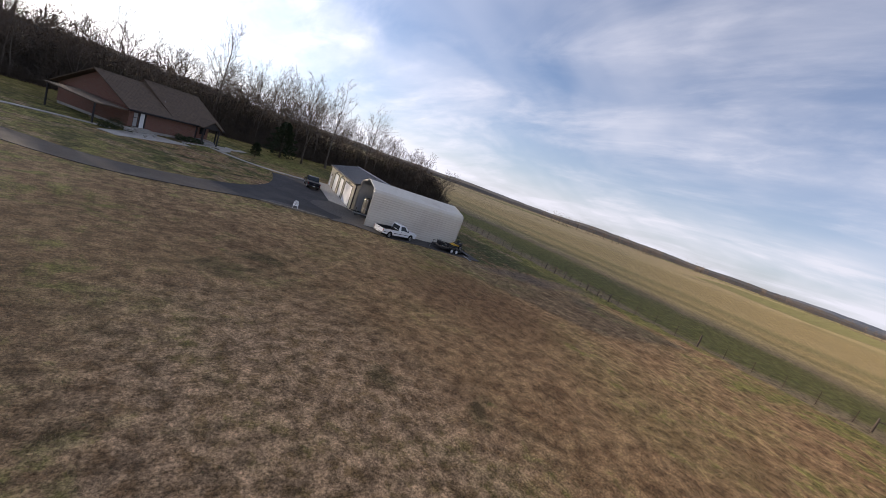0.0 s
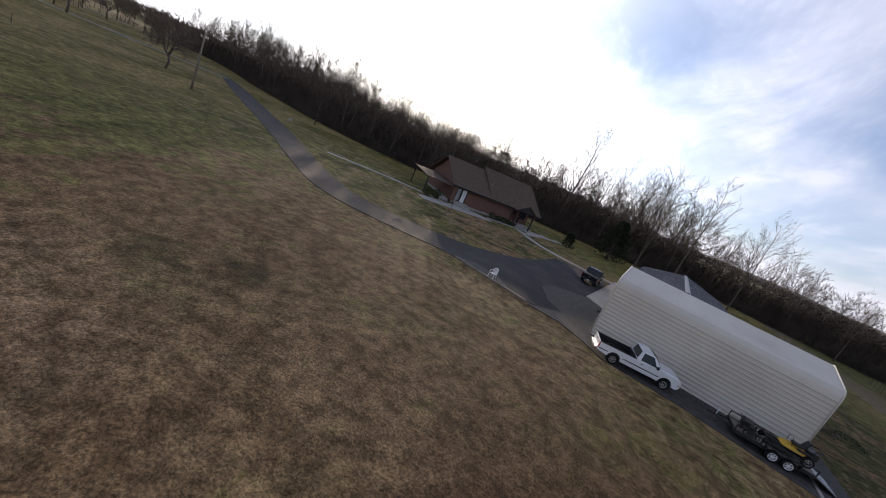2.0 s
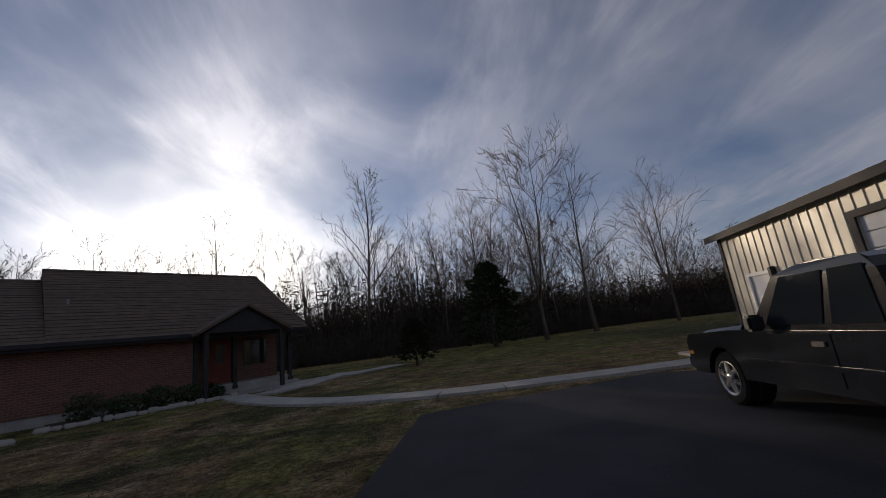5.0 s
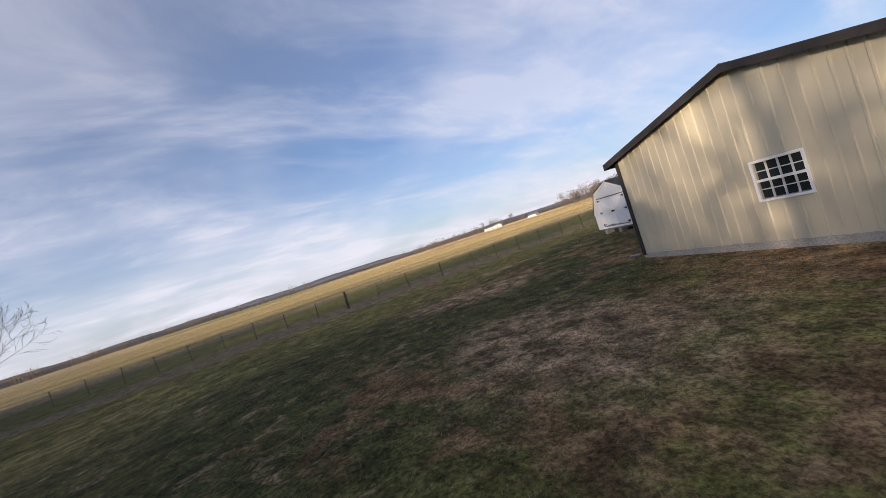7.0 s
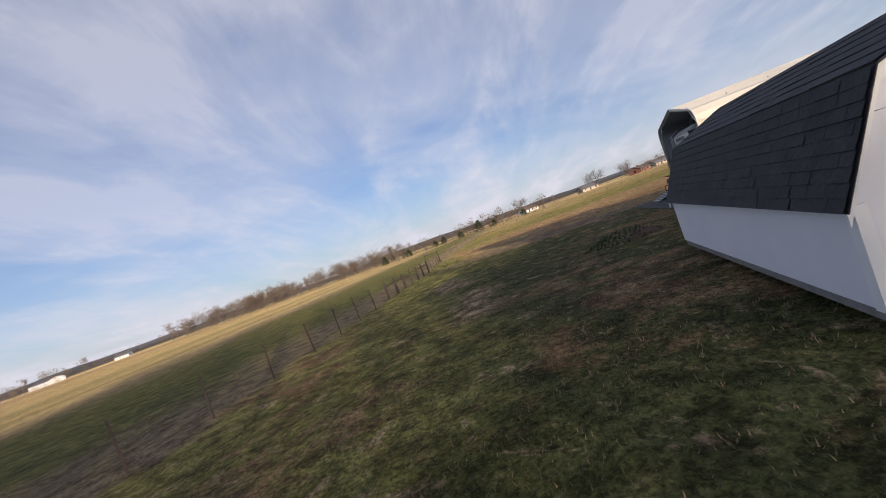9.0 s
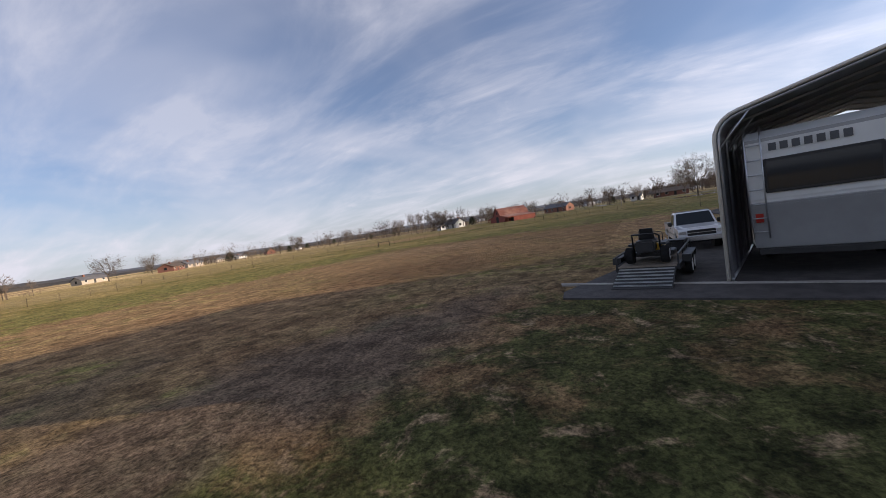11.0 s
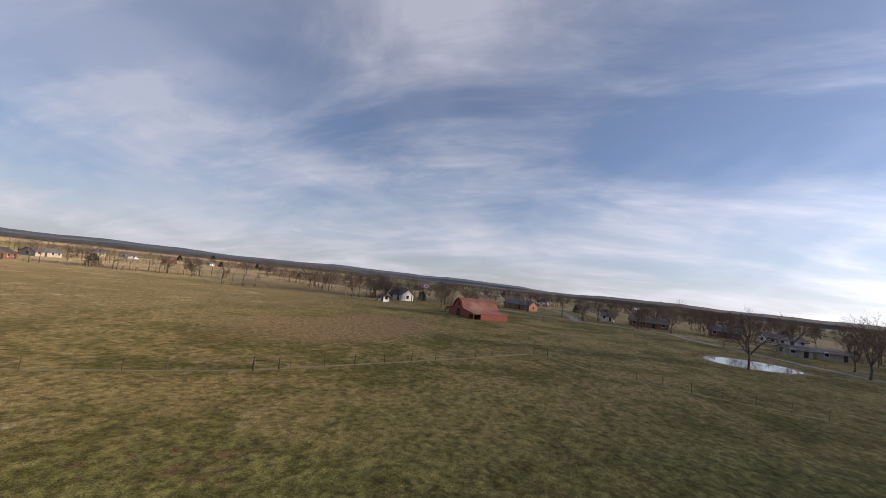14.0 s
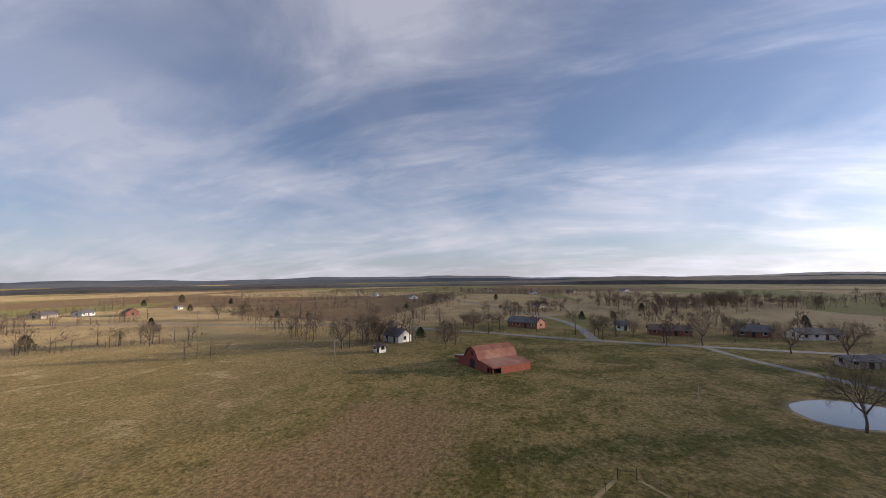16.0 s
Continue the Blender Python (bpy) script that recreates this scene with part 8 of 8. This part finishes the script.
for i, (x, y, h, r) in enumerate(((58, -160, 4.2, 1.9), (46, -158, 3.4, 1.7), (33, -156, 3.0, 1.7), (29, -157, 3.6, 1.8), (21, -156, 3.0, 1.6), (12, -158, 5.2, 2.6), (5, -157, 3.2, 1.8), (-9, -158, 3.0, 1.6))):
    cedar(x, y, h, r, 60 + i, "dark green cedar in the hedgerow across the field")
for k, x, y, s, lab in ((9, -95.3, 8.2, 1.05, "leafless tree standing on the pond bank"), (9, -168.6, 11.7, 1.2, "broad leafless oak beside the road"), (8, -108, 32, 1.25, "broad leafless oak with a spreading crown beside the lane"), (8, -139, -100, 0.80, ""), (8, -152.8, -97.6, 0.85, ""), (9, -155.7, -94, 0.80, ""), (8, -146, -67, 0.62, ""),
                        (9, -186, -66, 0.66, ""), (8, -185, -17.7, 0.68, ""), (6, -144, -30.6, 0.62, "young leafless tree beside the pasture fence"), (8, -212, -224, 0.80, ""), (9, -212, -207, 0.85, ""), (8, -222, -214, 0.75, ""), (9, -182, -6, 0.6, ""), (8, -178, 24, 0.7, ""),
                        (9, -158, 30, 0.8, ""), (8, -150, 38, 0.85, ""), (9, -140, 58, 0.8, ""), (8, -205, -120, 0.8, ""), (9, -170, -130, 0.75, ""), (8, -130, -170, 0.7, ""), (9, -60, -205, 0.9, ""), (8, -20, -230, 0.9, ""), (9, -66, 22, 0.62, ""), (8, -120, 36, 0.7, ""), (9, -98, -250, 0.9, "")):
    bare_tree(k, x, y, s * (0.8 if s > 1 else 1.15), k * 50 + x, lab or "leafless farmland tree with a broad rounded crown", "farmland trees", tall=s * (1.0 if s > 1 else 1.25))
bare_tree(6, -33, 1.7, 0.24, 30, "thin leafless bush standing alone in the lawn", "farmland trees")


def ridge(name, radius, base, seed, material, label, depth=500):
    """low wooded rise along the horizon"""
    R = random.Random(seed)
    ph = [R.uniform(0, 6.28) for _ in range(6)]
    v, f = [], []
    n = 420
    for k in range(n):
        a = 2 * math.pi * k / n
        h = base * (1 + 0.35 * math.sin(3 * a + ph[0]) + 0.25 * math.sin(7 * a + ph[1]) + 0.15 * math.sin(17 * a + ph[2]) + 0.08 * math.sin(41 * a + ph[3])) + R.uniform(0, 0.12) * base
        for r, z in ((radius, -1.0), (radius + 30, h * 0.55), (radius + depth * 0.6, h), (radius + depth, -1.0)):
            v.append((r * math.cos(a), r * math.sin(a), z))
    for k in range(n):
        for j in range(3):
            a, b2 = 4 * k + j, 4 * ((k + 1) % n) + j
            f.append((a, b2, b2 + 1, a + 1))
    ob = raw(name, v, f, material)
    bm = bmesh.new()
    bm.from_mesh(ob.data)
    bmesh.ops.recalc_face_normals(bm, faces=bm.faces[:])
    bm.to_mesh(ob.data)
    bm.free()
    tagged(ob, label, "backdrop", kind="structure")


M_FARWOOD = mat("far_wood", (0.040, 0.036, 0.034), (0.085, 0.072, 0.058), 0.03, 0.98, 0, fine=0.2)
# the hills' blue-grey is distance haze mixed into their colour
M_HILL = mat("hazed_hill", (0.085, 0.095, 0.115), (0.11, 0.12, 0.14), 0.01, 0.98, 0)
ridge("backdrop_woods", 1150, 12, 2, M_FARWOOD, "dark band of distant woods along the horizon", 300)
ridge("backdrop_hills", 2700, 28, 9, M_HILL, "low wooded hills on the horizon, coloured blue-grey for distance haze", 900)


# ---------------------------------------------------------------- grass
def grass():
    R = random.Random(33)
    M_BLADE = mat("dry_grass_blade", (0.17, 0.115, 0.068), (0.36, 0.255, 0.155), 0.5, 0.95, 0)
    M_GREEN = mat("green_grass_blade", (0.050, 0.062, 0.024), (0.115, 0.128, 0.052), 0.7, 0.95, 0)
    zones = [((8, 27), (0, 33), 36000, 0.75), ((-16, 2), (16, 33), 6000, 0.35), ((-24, 4), (-34, -6), 62000, 0.12)]
    dry, green = Joined(), Joined()
    garage_poly = [gpt(-2.2, -0.3), gpt(7.8, -0.3), gpt(7.8, 18.4), gpt(-2.2, 18.4)]

    def inside(x, y, poly):
        c = False
        for (xa, ya), (xb, yb) in zip(poly, poly[1:] + poly[:1]):
            if (ya > y) != (yb > y) and x < (xb - xa) * (y - ya) / (yb - ya) + xa:
                c = not c
        return c

    blocked = [drive_outline, gravel_outline, garage_poly]
    for (x0, x1), (y0, y1), n, share in zones:
        for _ in range(n):
            x, y = R.uniform(x0, x1), R.uniform(y0, y1)
            if any(inside(x, y, q) for q in blocked):
                continue
            J = green if R.random() < share else dry
            for _k in range(4):
                a = R.uniform(0, 6.28)
                h = R.uniform(0.020, 0.052)
                px, py = x + R.gauss(0, 0.06), y + R.gauss(0, 0.06)
                w = 0.0065
                z = swell(px, py) - 0.004
                J.tri((px - w * math.sin(a), py + w * math.cos(a), z), (px + w * math.sin(a), py - w * math.cos(a), z), (px + math.cos(a) * h * 0.7, py + math.sin(a) * h * 0.7, z + h))
    dry.make("dry_grass", M_BLADE, "short dry straw-coloured grass tufts on the lawn", "grass")
    green.make("green_grass", M_GREEN, "short green grass tufts on the lawn", "grass")


grass()


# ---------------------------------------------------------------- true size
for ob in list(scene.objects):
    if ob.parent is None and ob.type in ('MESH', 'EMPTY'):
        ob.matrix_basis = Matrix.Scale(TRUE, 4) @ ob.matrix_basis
